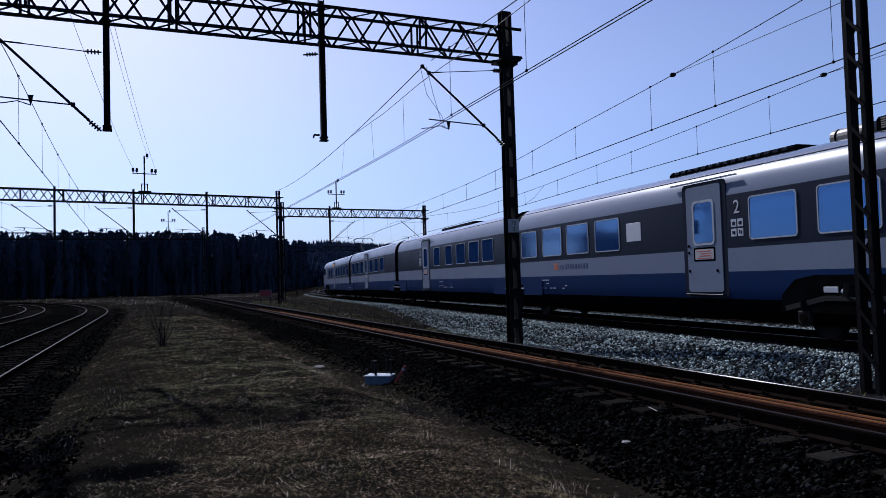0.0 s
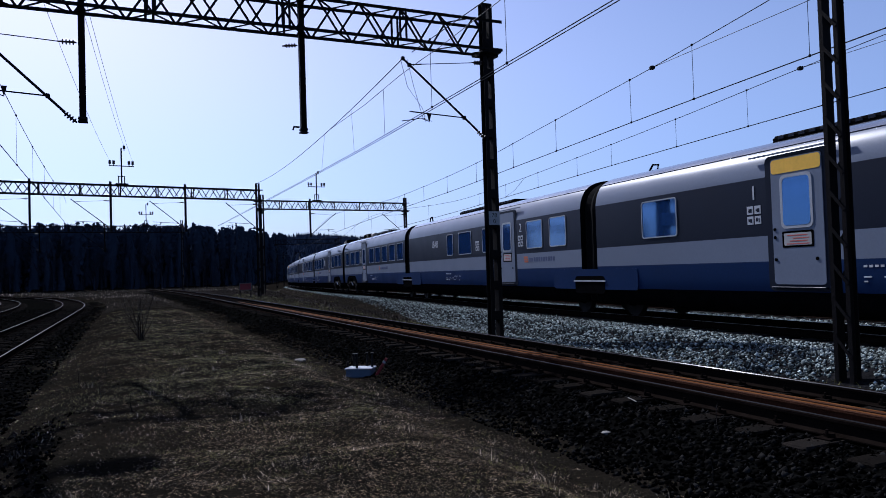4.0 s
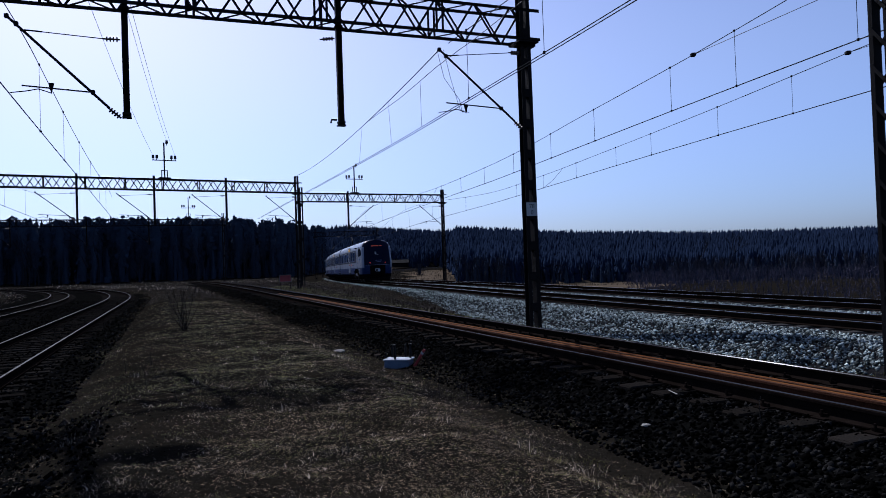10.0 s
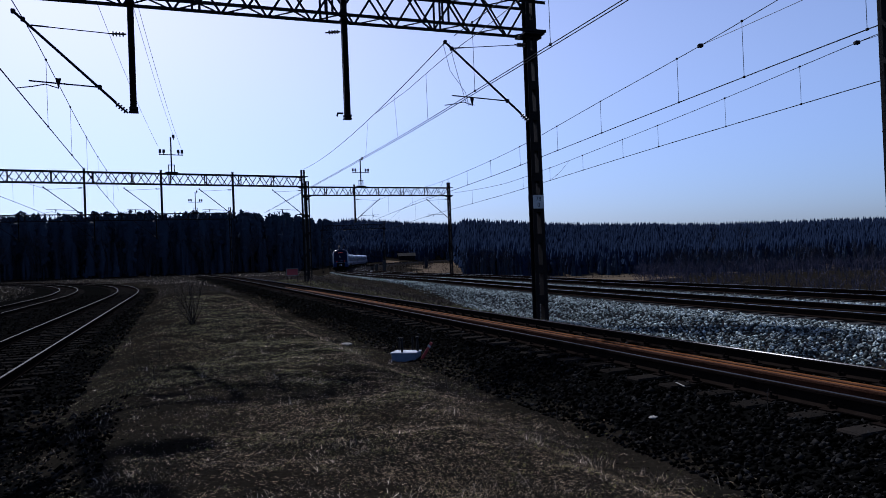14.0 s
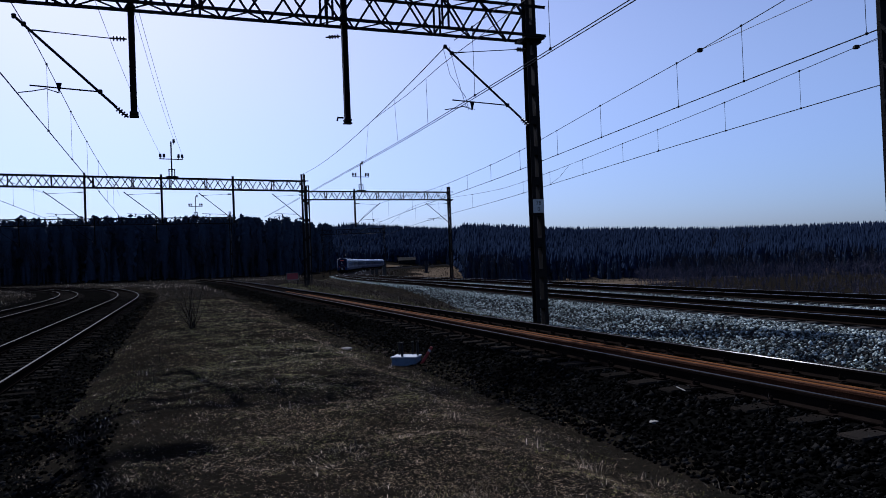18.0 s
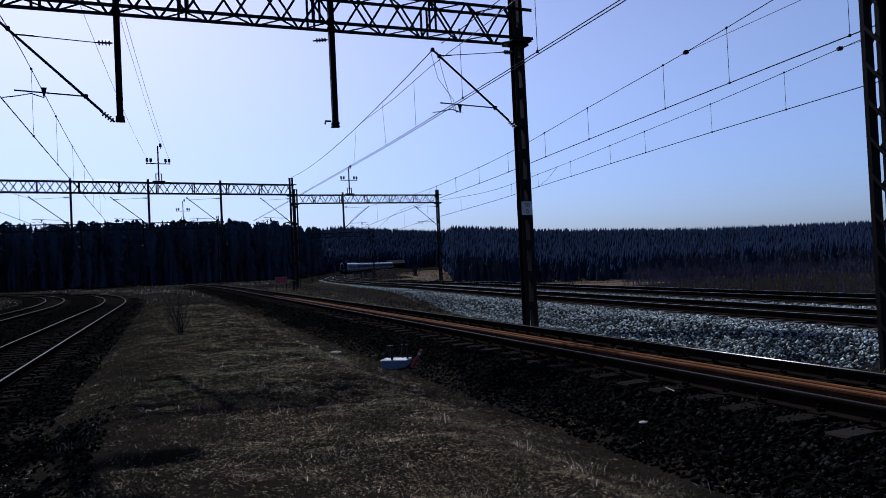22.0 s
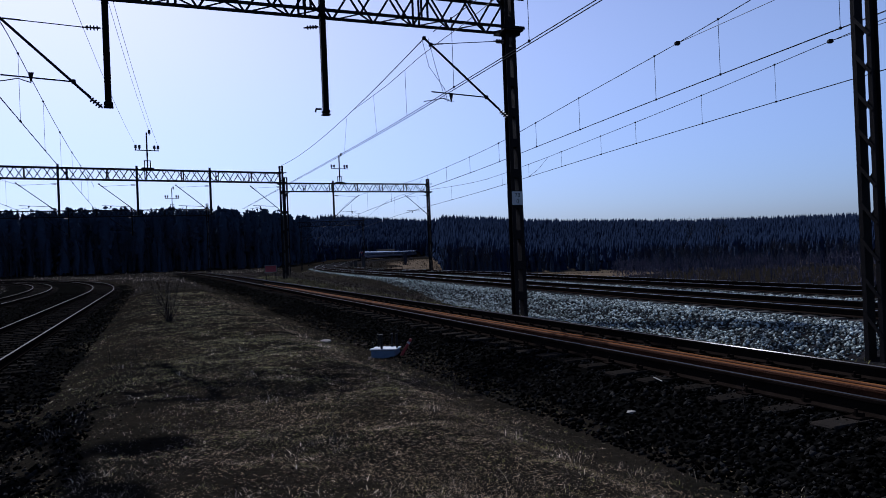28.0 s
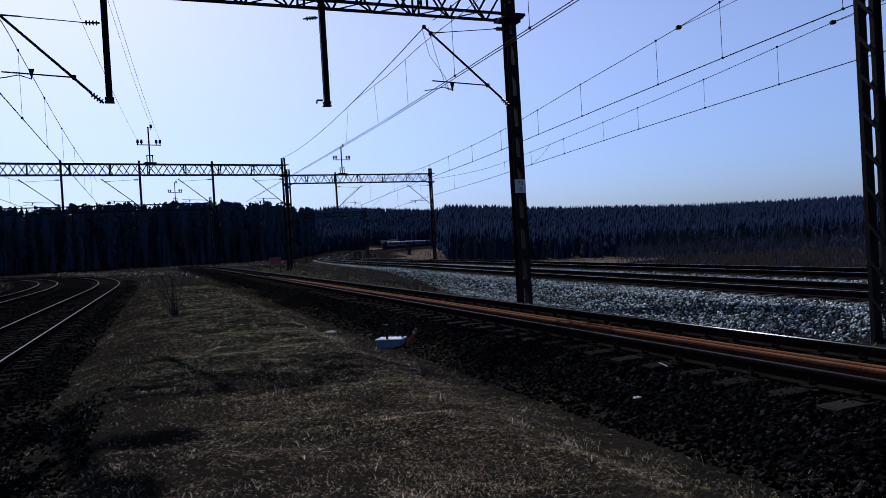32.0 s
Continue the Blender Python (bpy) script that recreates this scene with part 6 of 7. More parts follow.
    # tufts that stand up
    tx, ty = lawn(90, 5.0, 40)
    _, pa = beside(A, tx, ty)
    _, pd = beside(D, tx, ty)
    ok = (pa < -2.9) & (pd > 2.3)
    tx, ty = tx[ok], ty[ok]
    k = 26
    X, Y = np.repeat(tx, k) + RNG.normal(0, 0.06, len(tx) * k), np.repeat(ty, k) + RNG.normal(0, 0.06, len(tx) * k)
    n = len(X)
    blades("grass_tufts", X, Y, RNG.uniform(0.04, 0.13, n), RNG.uniform(0.002, 0.004, n) * (1 + np.hypot(X, Y) / 30), np.clip(np.abs(RNG.normal(0, 0.6, n)), 0, 1.4), M_BLADE, "upright tufts of dead grass")
    # weeds on the strip behind the near track and along the main line's foot
    s = RNG.uniform(9, 75, 14000)
    X, Y = along(A, s, RNG.normal(2.7, 0.28, len(s)) + np.clip((s - 25) * 0.03, 0, 2.2) * RNG.random(len(s)))
    blades("trackside_weeds", X, Y, RNG.uniform(0.05, 0.16, len(s)), RNG.uniform(0.004, 0.008, len(s)) * (1 + s / 30), np.clip(RNG.normal(0.8, 0.4, len(s)), 0.05, 1.5), M_GREEN,
           "low green and brown weeds along the siding")
    s = RNG.uniform(28, 110, 12000)
    X, Y = along(A, s, 2.6 + RNG.random(len(s)) * np.clip((s - 20) * 0.12, 0.3, 6.0))
    blades("rough_grass", X, Y, RNG.uniform(0.08, 0.25, len(s)), RNG.uniform(0.01, 0.02, len(s)) * (1 + s / 60), np.clip(RNG.normal(0.7, 0.4, len(s)), 0.05, 1.5), M_BROWNWEED,
           "rough brown grass between the tracks")
    # dead weeds that close over the foot of the main line's ballast
    s = RNG.uniform(30, 120, 16000)
    foot = ballast_foot(s)
    X, Y = along(B, s, foot - RNG.random(len(s)) * (foot + 6.0) - RNG.normal(0, 0.1, len(s)))
    _, pa = beside(A, X, Y)
    green = (lumps(X, Y, 3.0) > 0.6) & (RNG.random(len(s)) < 0.25)
    for name, m, mat, lab in (("bank_foot_weeds", (pa > 2.2) & ~green, M_BROWNWEED, "dark dead weeds over the foot of the ballast"), ("bank_foot_grass", (pa > 2.2) & green, M_GREEN, "green grass at the foot of the ballast")):
        k = int(m.sum())
        blades(name, X[m], Y[m], RNG.uniform(0.06, 0.18, k), RNG.uniform(0.008, 0.016, k) * (1 + s[m] / 60), np.clip(RNG.normal(1.1, 0.35, k), 0.05, 1.5), mat, lab)


make_grass()


def far_grass():
    """Rough dead grass over the ground farther off, up to the wood."""
    r = 45 * (190 / 45) ** RNG.random(40000)
    az = np.radians(RNG.uniform(-36, -4, len(r)))
    X, Y = r * np.sin(az), r * np.cos(az)
    _, pa = beside(A, X, Y)
    _, pd = beside(D, X, Y)
    _, pb = beside(B, X, Y)
    ok = ((pa < -2.8) | (r > 112)) & ((pd > 2.2) | (pd < -7.5)) & (pb < -6)
    X, Y, r = X[ok], Y[ok], r[ok]
    n = len(X)
    pale = (patchy(X, Y, 0.25, 2.2) + RNG.normal(0, 0.4, n)) > 0.7
    for name, m, mat, lab in (("far_dry_grass", pale, M_BLADE, "pale dead grass towards the forest"), ("far_weeds", ~pale, M_BROWNWEED, "dark dead weeds towards the forest")):
        k = int(m.sum())
        blades(name, X[m], Y[m], RNG.uniform(0.1, 0.4, k), RNG.uniform(0.01, 0.025, k) * r[m] / 50, np.clip(RNG.normal(0.8, 0.35, k), 0.05, 1.5), mat, lab)

    r = 18 * (90 / 18) ** RNG.random(16000)
    az = np.radians(RNG.uniform(8, 46, len(r)))
    X, Y = r * np.sin(az), r * np.cos(az)
    _, pb = beside(B, X, Y)
    ok = (pb > 8.2) & (lumps(X, Y, 5) > 0.4)
    X, Y, r = X[ok], Y[ok], r[ok]
    n = len(X)
    blades("valley_grass", X, Y, RNG.uniform(0.08, 0.3, n), RNG.uniform(0.008, 0.016, n) * r / 40, np.clip(RNG.normal(0.95, 0.35, n), 0.05, 1.5), M_BROWNWEED, "dark dead grass and weeds on the valley slope")

    r = RNG.uniform(120, 470, 26000)
    az = np.radians(RNG.uniform(-14, 17, len(r)))
    X, Y = r * np.sin(az), r * np.cos(az)
    _, pb = beside(B, X, Y)
    ok = (pb > 6.8) & ((pb < 16) | (RNG.random(len(r)) < 0.25))
    X, Y, r = X[ok], Y[ok], r[ok]
    n = len(X)
    blades("bank_weeds", X, Y, RNG.uniform(0.25, 0.8, n), RNG.uniform(0.06, 0.14, n) * r / 200, np.clip(RNG.normal(0.6, 0.35, n), 0.05, 1.4), M_BROWNWEED, "dark dead weeds on the bank beside the bend")


far_grass()


def conifer(seed, sprays, crown=0.1, wide=0.13, pointed=True, size=1.0, core=0.075):
    """One tree of unit height: a tapered trunk and ragged hanging sprays of needles all round it. Returns corners and quads."""
    g = np.random.default_rng(seed)
    V, F = [], []
    for z0, z1, r0, r1 in ((0, 0.5, 0.012, 0.008), (0.5, 1.0, 0.008, 0.001)):
        k = len(V)
        for z, r in ((z0, r0), (z1, r1)):
            V += [(r * math.cos(a), r * math.sin(a), z) for a in (0, math.pi / 2, math.pi, 3 * math.pi / 2)]
        F += [(k + i, k + (i + 1) % 4, k + 4 + (i + 1) % 4, k + 4 + i) for i in range(4)]
    # the dense heart of the crown
    rings, sides = 6, 7
    k = len(V)
    for i in range(rings + 1):
        f = i / rings
        rr = (core * (1 - f) ** 0.75 + 0.004) if pointed else core * math.sqrt(max(1 - ((f - 0.5) / 0.55) ** 2, 0.03))
        V += [(rr * q * math.cos(a), rr * q * math.sin(a), crown + (0.95 - crown) * f + g.uniform(-0.03, 0.03) * (0 < i < rings)) for a, q in
              ((2 * math.pi * j / sides + 0.4 * (i % 2), g.uniform(0.65, 1.3)) for j in range(sides))]
    F += [(k + i * sides + j, k + i * sides + (j + 1) % sides, k + (i + 1) * sides + (j + 1) % sides, k + (i + 1) * sides + j) for i in range(rings) for j in range(sides)]
    lean = g.uniform(0, 2 * math.pi)
    for i in range(sprays):
        f = g.random() ** (1.25 if pointed else 0.9)
        reach = wide * (1 - f) ** 0.8 + 0.008 if pointed else wide * math.sqrt(max(1 - ((f - 0.5) / 0.56) ** 2, 0.02))
        a = g.uniform(0, 2 * math.pi)
        reach *= g.uniform(0.4, 1.1) * (1 + 0.22 * math.cos(3 * a + lean))
        z = crown + (0.985 - crown) * f
        c, s = math.cos(a), math.sin(a)
        hw, hl = size * g.uniform(0.02, 0.042) * (1.15 - 0.7 * f if pointed else 1.0), size * g.uniform(0.022, 0.05) * (1.1 - 0.5 * f)
        out, tw = g.uniform(0.1, 0.5), g.uniform(-0.6, 0.6)
        px, py = c * reach, s * reach
        tx, ty = -s * math.cos(tw) + c * math.sin(tw), c * math.cos(tw) + s * math.sin(tw)
        k = len(V)
        V += [(px - c * hl * out, py - s * hl * out, z + hl), (px + tx * hw, py + ty * hw, z + hl * g.uniform(-0.2, 0.3)), (px + c * hl * out, py + s * hl * out, z - hl),
              (px - tx * hw, py - ty * hw, z + hl * g.uniform(-0.2, 0.3))]
        F.append((k, k + 1, k + 2, k + 3))
    return np.array(V), np.array(F)


def tiered(seed):
    """A small far conifer of unit height: three ragged skirts of boughs, one over the other. Returns corners and triangles."""
    g = np.random.default_rng(seed)
    V, F = [], []
    wide, lift = g.uniform(0.12, 0.17), g.uniform(0.0, 0.1)
    for base, top, w in ((lift, 0.62, 1.0), (0.34, 0.84, 0.78), (0.6, 1.0, 0.5)):
        k = len(V)
        V.append((g.normal(0, 0.012), g.normal(0, 0.012), top))
        for j in range(6):
            a, r = 2 * math.pi * (j + g.uniform(-0.3, 0.3)) / 6, wide * w * g.uniform(0.6, 1.25)
            V.append((r * math.cos(a), r * math.sin(a), base + g.uniform(-0.08, 0.06)))
        F += [(k, k + 1 + j, k + 1 + (j + 1) % 6) for j in range(6)]
    return np.array(V), np.array(F)


def bare_tree(seed, depth=4):
    """A leafless tree of unit height: forked limbs that fan out into thin twigs."""
    g = np.random.default_rng(seed)
    V, F = [], []

    def limb(p, d, L, r, depth):
        q = p + d * L
        s = np.cross(d, g.normal(size=3))
        s /= np.linalg.norm(s)
        k = len(V)
        V.extend([p - s * r, p + s * r, q + s * r * 0.55, q - s * r * 0.55])
        F.append((k, k + 1, k + 2, k + 3))
        if depth:
            for _ in range(3):
                e = d + g.normal(0, 0.42, 3) + np.array([0, 0, 0.12])
                limb(q, e / np.linalg.norm(e), L * g.uniform(0.55, 0.8), r * 0.55, depth - 1)
    limb(np.zeros(3), np.array([0, 0, 1.0]), 0.3, 0.014 if depth > 3 else 0.02, depth)
    V2 = np.array(V)
    V2[:, 2] /= max(V2[:, 2].max(), 1e-3)
    return V2, np.array(F)


def plant(name, kinds, X, Y, H, mat, label, sink=0.3):
    Vs, Fs, o = [], [], 0
    Z = ground_height(X, Y) - sink
    for i in range(len(X)):
        V, F = kinds[RNG.integers(len(kinds))]
        a = RNG.uniform(0, 2 * math.pi)
        c, s, w = math.cos(a), math.sin(a), H[i] * RNG.uniform(0.8, 1.25)
        Vs.append(np.stack([(V[:, 0] * c - V[:, 1] * s) * w + X[i], (V[:, 0] * s + V[:, 1] * c) * w + Y[i], V[:, 2] * H[i] + Z[i]], -1))
        Fs.append(F + o)
        o += len(V)
    ob = new(name, fast_mesh(name, np.concatenate(Vs), np.concatenate(Fs), mat))
    return tagged(ob, label, "forest", kind="stuff")


def open_ground(X, Y, margin=14.0):
    """True where trees may stand: clear of the tracks."""
    _, pb = beside(B, X, Y)
    _, pd = beside(D, X, Y)
    return ((pb < -9) | (pb > margin) | ((np.hypot(X, Y) > 440) & (np.abs(pb) > 5))) & ((pd > 5) | (pd < -14))


def make_woods():
    spruces = [conifer(i, 100, 0.06, 0.115 + 0.012 * (i % 3)) for i in range(5)]
    pines = [conifer(20 + i, 95, 0.22 + 0.05 * (i % 3), 0.115, False) for i in range(6)]
    far_trees = [conifer(60 + i, 64, 0.04, 0.17, i % 3 != 1, 0.85, 0.08) for i in range(8)]
    bare = [bare_tree(40 + i) for i in range(5)]
    tiers = [tiered(120 + i) for i in range(12)]
    az, rr = [], []
    for lo, hi, rows, gap, spread in ((-46, -24, 9, 1.7, 30), (-25, -8, 12, 1.7, 44)):
        for row in range(rows):
            a = lo
            while a < hi:
                e = float(np.interp(a, EDGE_AZ, EDGE_R))
                az.append(a + RNG.normal(0, 0.25))
                rr.append(e + spread * row / rows + RNG.uniform(-4, 5))
                a += math.degrees(gap / e) * RNG.uniform(0.5, 1.5)
    n = 19000
    hill = RNG.uniform(-9.5, 47, n)
    e = np.interp(hill, EDGE_AZ, EDGE_R) + 8 * (lumps(hill * 7, hill * 0, 6) - 0.5)
    az, rr = np.concatenate([az, hill]), np.concatenate([rr, np.sqrt(e ** 2 + RNG.random(n) * ((e + 270) ** 2 - e ** 2))])
    X, Y = rr * np.sin(np.radians(az)), rr * np.cos(np.radians(az))
    ok = open_ground(X, Y) & ((az < -4.8) | (az > -2.0) | (rr > 503))
    X, Y, az = X[ok], Y[ok], az[ok]
    tall = np.interp(az, [-44, -32, -27, -22, -10, -8, 4, 12, 22, 44], [13.6, 13.6, 13.4, 14.3, 14.6, 10, 10, 10, 10, 10])
    H = tall * (1 + np.where(az < -8, 0.075, 0.13) * RNG.normal(0.6, 1.0, len(X)).clip(-2.5, 2.2))
    pick = RNG.random(len(X))
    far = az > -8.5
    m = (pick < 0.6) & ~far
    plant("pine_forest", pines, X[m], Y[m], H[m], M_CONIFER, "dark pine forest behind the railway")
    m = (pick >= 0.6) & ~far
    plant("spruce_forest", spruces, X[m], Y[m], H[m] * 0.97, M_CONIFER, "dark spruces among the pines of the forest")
    plant("hill_forest", tiers, X[far], Y[far], H[far], M_HILLSHADE, "dark pine forest on the long hill across the valley")
    # young trees that close the forest's edge
    az = RNG.uniform(-46, 46, 600)
    e = np.interp(az, EDGE_AZ, EDGE_R)
    r = e + RNG.uniform(-7, 6, len(az))
    X, Y = r * np.sin(np.radians(az)), r * np.cos(np.radians(az))
    ok = open_ground(X, Y, 12) & ((az < -4.8) | (az > -2.0))
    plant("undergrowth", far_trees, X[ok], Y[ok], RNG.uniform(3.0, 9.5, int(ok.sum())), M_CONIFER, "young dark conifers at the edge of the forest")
    # leafless birches and alders that stand before the pines
    az = np.concatenate([RNG.uniform(-45, -9, 90), RNG.uniform(-6, 10, 70), RNG.uniform(16, 44, 130)])
    r = np.interp(az, EDGE_AZ, EDGE_R) - RNG.uniform(2, 16, len(az))
    X, Y = r * np.sin(np.radians(az)), r * np.cos(np.radians(az))
    ok = open_ground(X, Y, 12) & ((az < -4.8) | (az > -2.0))
    plant("birch_fringe", bare, X[ok], Y[ok], RNG.uniform(6, 12, int(ok.sum())), M_BARE, "leafless birches along the edge of the pine forest", 0.1)
    # low brush in clumps over the near side of the valley
    brush = [bare_tree(80 + i, 3) for i in range(5)]
    az = RNG.uniform(14.5, 44, 3000)
    r = 40 * (330 / 40) ** RNG.random(3000)
    X, Y = r * np.sin(np.radians(az)), r * np.cos(np.radians(az))
    _, pb = beside(B, X, Y)
    ok = (pb > 9) & (lumps(X, Y, 14) + RNG.normal(0, 0.14, len(X)) > 0.4)
    X, Y, r = X[ok], Y[ok], r[ok]
    plant("valley_brush", brush, X, Y, np.clip(r * RNG.uniform(0.012, 0.026, len(X)), 0.6, 5.0), M_BRUSH, "dense low brush on the valley slope, its twigs tinted haze blue", 0.1)
    # leafless trees on the valley floor and by the yard
    az = np.concatenate([RNG.uniform(15, 44, 170), RNG.uniform(-42, -27, 46), RNG.uniform(19.2, 21.8, 24)])
    r = np.concatenate([RNG.uniform(90, 280, 170), RNG.uniform(80, 112, 46), RNG.uniform(165, 190, 24)])
    X, Y = r * np.sin(np.radians(az)), r * np.cos(np.radians(az))
    _, pd = beside(D, X, Y)
    ok = (pd > 5) | (pd < -12)
    X, Y, r, az = X[ok], Y[ok], r[ok], az[ok]
    H = np.where((az > 19) & (az < 22) & (r < 195), RNG.uniform(4.5, 7, len(X)), np.clip(RNG.uniform(0.3, 0.8, len(X)) * r * 0.05, 1.2, 8.5))
    plant("bare_trees", bare, X, Y, H, M_BARE, "leafless alders and bushes in the valley", 0.1)


make_woods()


lone = plant("meadow_bush", [conifer(97, 260, 0.0, 0.55, False, 1.3, 0.16)], np.array([-4.7]), np.array([205.0]), np.array([3.6]), M_BARE, "dense dark round bush standing alone on the meadow")
tagged(lone, category="bush")
del lone["kind"]


# ---- small things ----
def ground_at(x, y):
    return float(ground_height(np.array([x]), np.array([y]))[0])


def bare_bush(x, y, height, seed, label):
    g = random.Random(seed)
    bush = thing("bare_bush", pose(x, y, ground_at(x, y) - 0.02), label, "bush")
    for i in range(15):
        a, lean = g.uniform(0, 2 * math.pi), g.uniform(0.15, 0.85)
        p = Vector((g.uniform(-0.08, 0.08), g.uniform(-0.08, 0.08), 0))
        d = Vector((math.cos(a) * lean, math.sin(a) * lean, 1)).normalized()
        pts = [p.copy()]
        L = height * g.uniform(0.55, 1.05)
        b = Build()
        for k in range(5):
            d = (d + Vector((g.gauss(0, 0.12), g.gauss(0, 0.12), 0.05))).normalized()
            p = p + d * L / 5
            pts.append(p.copy())
        b.tube(pts, [0.012, 0.01, 0.008, 0.006, 0.004, 0.002], 5)
        for k in range(2, 6):
            for _ in range(2):
                e = (d + Vector((g.gauss(0, 0.6), g.gauss(0, 0.6), g.uniform(0, 0.4)))).normalized()
                q = pts[k] + e * L * g.uniform(0.12, 0.3)
                mid = pts[k].lerp(q, 0.5) + Vector((0, 0, 0.02))
                b.tube([pts[k], mid, q], [0.005, 0.004, 0.0015], 4)
        part("stem", b, M_TWIG, bush)


bare_bush(-6.95, 20.3, 1.2, 3, "leafless bush with thin upright stems on the grass")


def cable_box():
    """A white plastic box half sunk in the ground, with black pegs, and a red stake leaning by it."""
    x, y = -0.74, 13.5
    z = ground_at(x, y)
    box = thing("trackside_box", pose(x, y, z, 0, 0, -14) @ Matrix.Scale(1.02, 4), "small white plastic box with black pegs in the grass", "box")
    b = Build()
    for s, t in ((-1, 0), (1, 0)):
        b.box(s * 0.225 - (0.012 if s > 0 else 0), -0.16, -0.02, s * 0.225 + (0.012 if s < 0 else 0), 0.16, 0.125, bevel=0.004)
    b.box(-0.214, -0.16, -0.02, 0.214, -0.148, 0.125)
    b.box(-0.214, 0.148, -0.02, 0.214, 0.16, 0.125)
    part("body", b, M_BOXSHADE, box)
    part("lid", Build().box(-0.245, -0.18, 0.125, 0.245, 0.18, 0.15, bevel=0.01), M_WHITEBOX, box)
    for px, py, h, r in ((-0.17, 0.14, 0.21, 0.017), (-0.03, -0.14, 0.24, 0.022), (0.08, 0.15, 0.22, 0.016), (0.21, 0.02, 0.24, 0.021), (-0.23, -0.02, 0.08, 0.016)):
        peg = part("peg", Build().tube([(px, py, 0.14), (px, py, 0.14 + h)], r, 8), M_PEG, box)
        part("peg_head", Build().tube([(px, py, 0.14 + h), (px, py, 0.165 + h)], r * 1.5, 8), M_PEG, peg)
    xs, ys = x + 0.27, y - 0.24
    st = thing("marker_stake", pose(xs, ys, ground_at(xs, ys) - 0.03, 12, 32, 0), "short red and white marker stake leaning over", "stake")
    part("stake", Build().box(-0.024, -0.014, 0, 0.024, 0.014, 0.4, bevel=0.004), M_RED, st)
    part("white_band", Build().box(-0.026, -0.016, 0.3, 0.026, 0.016, 0.34), M_WHITEBOX, st)


cable_box()


def rubble(x, y, size, seed, label, mat=M_STONE):
    g = random.Random(seed)
    bm = bmesh.new()
    bmesh.ops.create_icosphere(bm, subdivisions=2, radius=size)
    for v in bm.verts:
        v.co *= g.uniform(0.8, 1.15)
        v.co.z *= 0.32
    me = bpy.data.meshes.new("rubble")
    bm.to_mesh(me)
    bm.free()
    me.materials.append(mat)
    ob = new("rubble_stone", me)
    ob.matrix_basis = pose(x, y, ground_at(x, y) + size * 0.12, 0, 0, g.uniform(0, 360))
    tagged(ob, label, "stone", "pale stones in the grass")


for i, (x, y, s_) in enumerate(((-2.15, 15.9, 0.13), (-1.75, 15.6, 0.07), (-1.25, 15.1, 0.09), (-1.45, 15.4, 0.07), (-2.45, 15.5, 0.06), (2.1, 7.6, 0.05))):
    rubble(x, y, s_, i, "flat pale lump of broken concrete in the grass" if i in (0, 5) else "low brown lump of rubble in the grass", M_STONE if i in (0, 5) else M_LUMP)


def scrap_strip():
    p, h = A(9.4, -1.18)
    ob = thing("metal_strip", pose(p.x, p.y, 0.03, 0, 0, h + 72), "thin pale metal strip lying on a sleeper end", "scrap")
    part("strip", Build().box(-0.14, -0.008, 0, 0.14, 0.008, 0.008, bevel=0.002), M_STONE, ob)


scrap_strip()


def stop_board():
    """A red board with a white rim on two legs."""
    x, y = -12.9, 63.0
    ob = thing("stop_board", pose(x, y, ground_at(x, y), 0, 0, 12), "faded red board with a pale rim on two steel legs", "sign")
    part("board", Build().box(-0.46, -0.02, 0.72, 0.46, 0.02, 1.26, bevel=0.01), M_RED, ob)
    rim = Build()
    rim.box(-0.5, -0.03, 1.25, 0.5, 0.025, 1.3).box(-0.5, -0.03, 0.68, 0.5, 0.025, 0.73)
    rim.box(-0.5, -0.03, 0.73, -0.45, 0.025, 1.25).box(0.45, -0.03, 0.73, 0.5, 0.025, 1.25)
    part("rim", rim, M_STONE, ob, "pale weathered rim")
    for s in (-1, 1):
        part("leg", Build().box(s * 0.4 - 0.03, 0.02, -0.3, s * 0.4 + 0.03, 0.07, 1.0), M_STEEL, ob)


stop_board()


def far_shed():
    """A low dark-roofed shed with grey walls, half hidden at the foot of the far wood."""
    x, y = -24.4, 494.0
    z = ground_at(x, y) - 0.2
    ob = thing("far_shed", pose(x, y, z, 0, 0, 8), "low grey-walled shed with a dark pitched roof by the wood", "shed")
    for y0, y1 in ((-3.0, -2.8), (2.8, 3.0)):
        part("wall", Build().box(-5.5, y0, 0, 5.5, y1, 2.9), M_PALEWALL, ob)
    for x0, x1 in ((-5.5, -5.3), (5.3, 5.5)):
        part("gable_wall", Build().add([(x_, y_, z_) for x_ in (x0, x1) for y_, z_ in ((-2.8, 0), (2.8, 0), (2.8, 2.9), (0, 4.7), (-2.8, 2.9))],
                                       [(0, 1, 2, 3, 4), (9, 8, 7, 6, 5)] + [(i, (i + 1) % 5, 5 + (i + 1) % 5, 5 + i) for i in range(5)]), M_PALEWALL, ob)
    for s_ in (-1, 1):
        part("roof", Build().add([(x_, s_ * y_, z_ + t_) for t_ in (0, 0.15) for x_, y_, z_ in ((-6, 3.5, 2.65), (6, 3.5, 2.65), (6, 0, 4.75), (-6, 0, 4.75))],
                                 [(0, 1, 2, 3), (7, 6, 5, 4), (0, 1, 5, 4), (1, 2, 6, 5), (2, 3, 7, 6), (3, 0, 4, 7)]), M_SHEDROOF, ob)
    for k in (-3.4, 0.0, 3.4):
        w = part("window", Build().box(k - 0.6, -3.03, 1.1, k + 0.6, -2.99, 2.1), M_PEG, ob)
        part("sill", Build().box(k - 0.7, -3.08, 1.02, k + 0.7, -3.0, 1.1), M_PALEWALL, w)


far_shed()


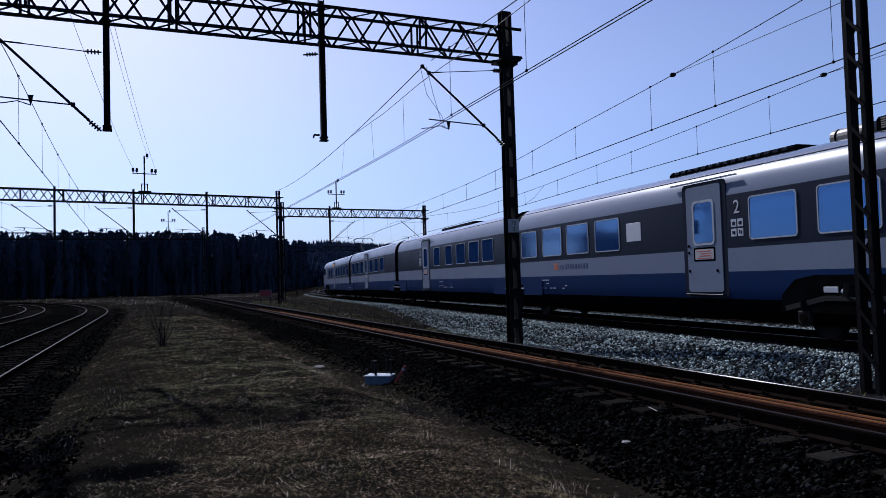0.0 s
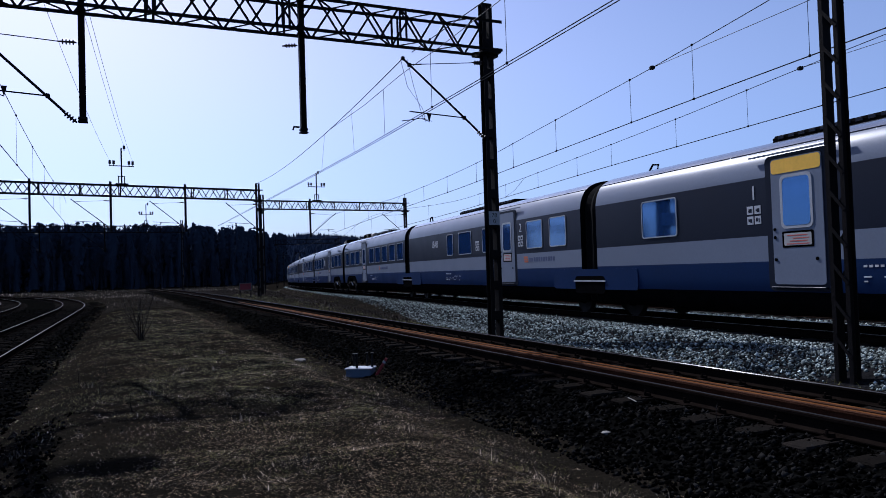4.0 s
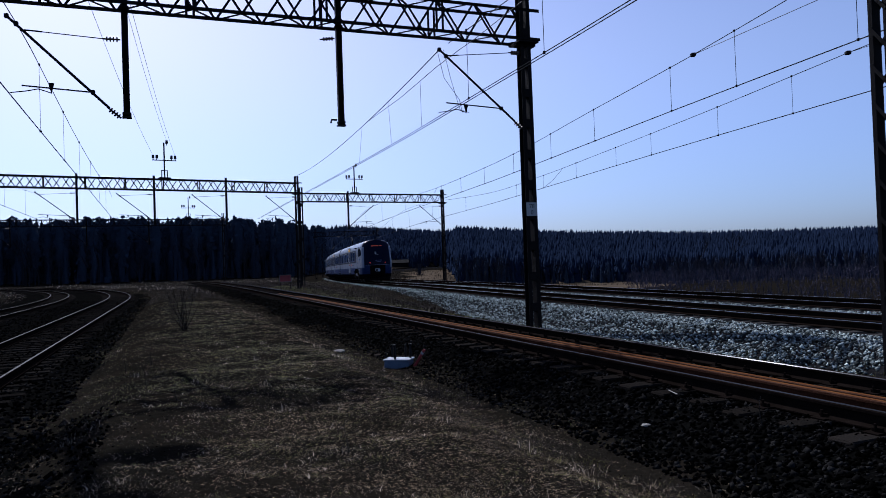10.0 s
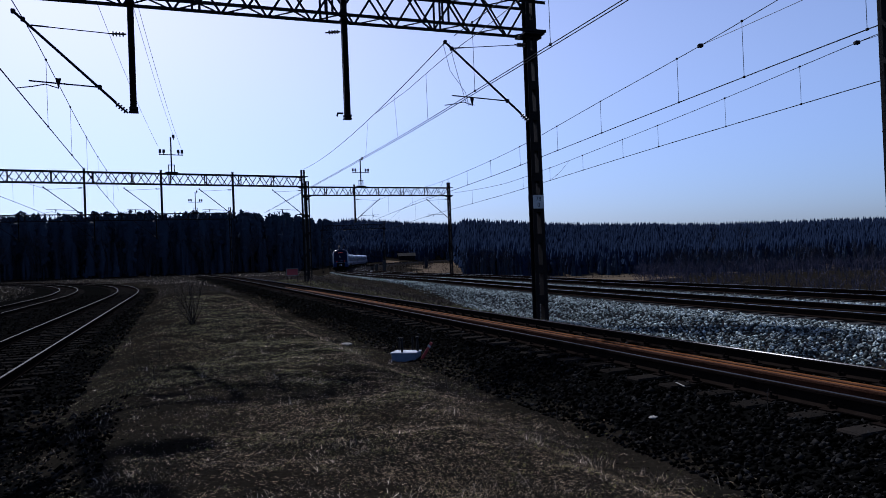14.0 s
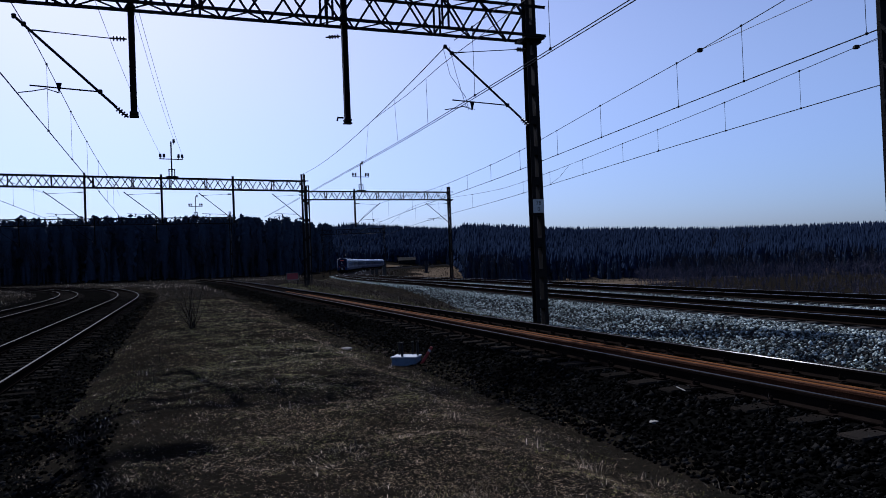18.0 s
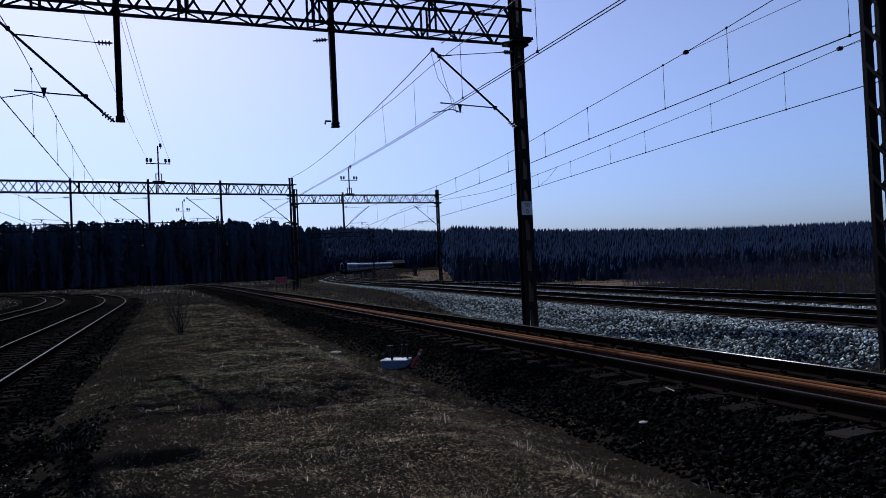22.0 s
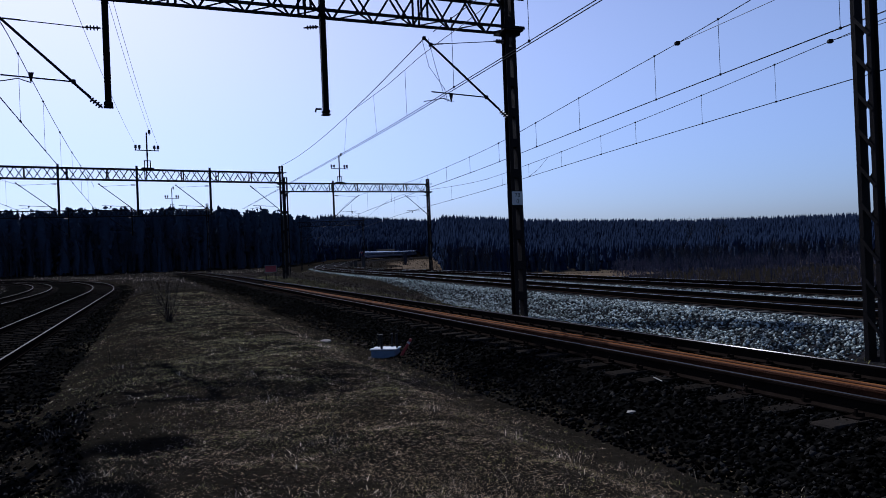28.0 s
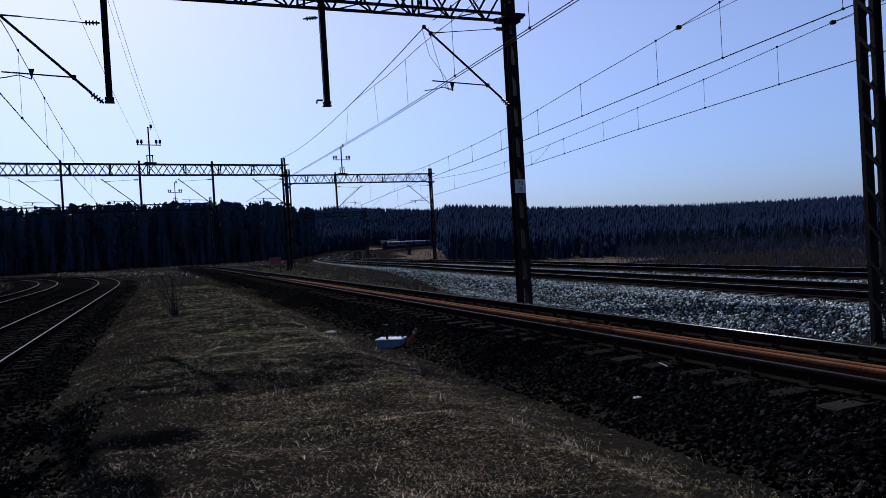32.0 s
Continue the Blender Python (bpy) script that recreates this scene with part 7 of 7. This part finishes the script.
def track_box(s_, off, w, h):
    """A small grey line-side cabinet on a short post by the bend."""
    p, hd = B(s_, off)
    ob = thing("line_cabinet", pose(p.x, p.y, ground_at(p.x, p.y), 0, 0, hd), "small dark line-side cabinet on a post by the bend", "cabinet", "line-side cabinets")
    part("post", Build().box(-0.06, -0.06, -0.2, 0.06, 0.06, 0.9), M_STEEL, ob)
    body = part("body", Build().box(-w / 2, -0.25, 0.5, w / 2, 0.25, 0.5 + h, bevel=0.03), M_STEEL, ob)
    part("door", Build().box(-w / 2 + 0.05, -0.265, 0.56, w / 2 - 0.05, -0.252, 0.44 + h), M_CONCRETE, body)


for s_, off, w, h in ((150, 7.2, 0.6, 1.3), (172, 7.2, 0.7, 0.9), (128, 7.0, 0.6, 1.8)):
    track_box(s_, off, w, h)


def stalk(x, y, h, seed):
    g = random.Random(seed)
    p, d = Vector((0, 0, 0)), Vector((g.gauss(0, 0.1), g.gauss(0, 0.1), 1)).normalized()
    pts = [p.copy()]
    for k in range(6):
        d = (d + Vector((g.gauss(0, 0.12), g.gauss(0, 0.12), 0))).normalized()
        p = p + d * h / 6
        pts.append(p.copy())
    b = Build().tube(pts, [0.006, 0.006, 0.005, 0.004, 0.003, 0.003, 0.002], 5)
    for k in (3, 4, 5):
        e = pts[k] + Vector((g.gauss(0, 0.05), g.gauss(0, 0.05), 0.04))
        b.tube([pts[k], e], [0.003, 0.0015], 4)
    ob = part("weed_stalk", b, M_TWIG, at=pose(x, y, ground_at(x, y) - 0.01))
    tagged(ob, "single dry brown weed stalk", "weed", "dry weed stalks")


for i, (x, y, h) in enumerate(((-0.02, 10.2, 0.42), (0.35, 9.9, 0.3), (-1.0, 8.2, 0.3), (3.0, 6.9, 0.3), (0.5, 9.6, 0.24), (-3.2, 9.0, 0.28), (-5.5, 13, 0.45), (-5.2, 13.4, 0.35),
                               (-7.1, 16.2, 0.4), (-2.6, 17.5, 0.35), (2.5, 5.9, 0.22), (-0.8, 6.3, 0.25), (-4.2, 10.6, 0.3), (1.2, 8.2, 0.26))):
    stalk(x, y, h, i)


# ---- what moves: the train draws away round the bend ----
# seconds, metres along the main line of the train's tail
TAIL_AT = [(0, -68.6), (1, -56.7), (2, -45.0), (3, -32.8), (4, -19.3), (4.5, -12.2), (6.5, 16.1), (7, 23.4), (8, 38.4), (9, 53.8), (10, 70.1), (11, 87.0), (12, 103.8),
           (13, 120.3), (14, 136.4), (14.5, 144.1), (17, 181.3), (18, 196.2), (19, 211.5), (20, 227.0), (21, 243.0), (22, 259.5), (23, 276.3), (24, 293.0), (25, 309.5),
           (28, 357.5), (30, 388.0), (32, 417.0)]


def tail_at(t):
    T, S = [a for a, _ in TAIL_AT], [b for _, b in TAIL_AT]
    i = min(max(int(np.searchsorted(T, t, "right")) - 1, 0), len(T) - 2)

    def slope(k):
        a, b = max(k - 1, 0), min(k + 1, len(T) - 1)
        return (S[b] - S[a]) / (T[b] - T[a])
    h = T[i + 1] - T[i]
    f = (t - T[i]) / h
    return ((2 * f ** 3 - 3 * f ** 2 + 1) * S[i] + (f ** 3 - 2 * f ** 2 + f) * h * slope(i) + (3 * f ** 2 - 2 * f ** 3) * S[i + 1] + (f ** 3 - f ** 2) * h * slope(i + 1))


def car_pose(front, rear):
    """Where a car stands whose front pivot is front metres along and whose rear one is rear metres along."""
    a, b = B(front)[0], B(rear)[0]
    d = (a - b).normalized()
    y = Vector((0, 0, 1)).cross(d).normalized()
    z = d.cross(y)
    m = Matrix((d, y, z)).transposed().to_4x4()
    m.translation = a
    return m


def motions():
    times = [i * 0.5 for i in range(65)]
    for i, car in enumerate(TRAIN):
        rows = []
        for t in times:
            s = tail_at(t) + END + CAR * min(i, 6)
            rows.append((t, car_pose(s, s - (CAR if i else 18.2)) if i < 7 else car_pose(s, s + 18.2)))
        walk(car, rows)


motions()
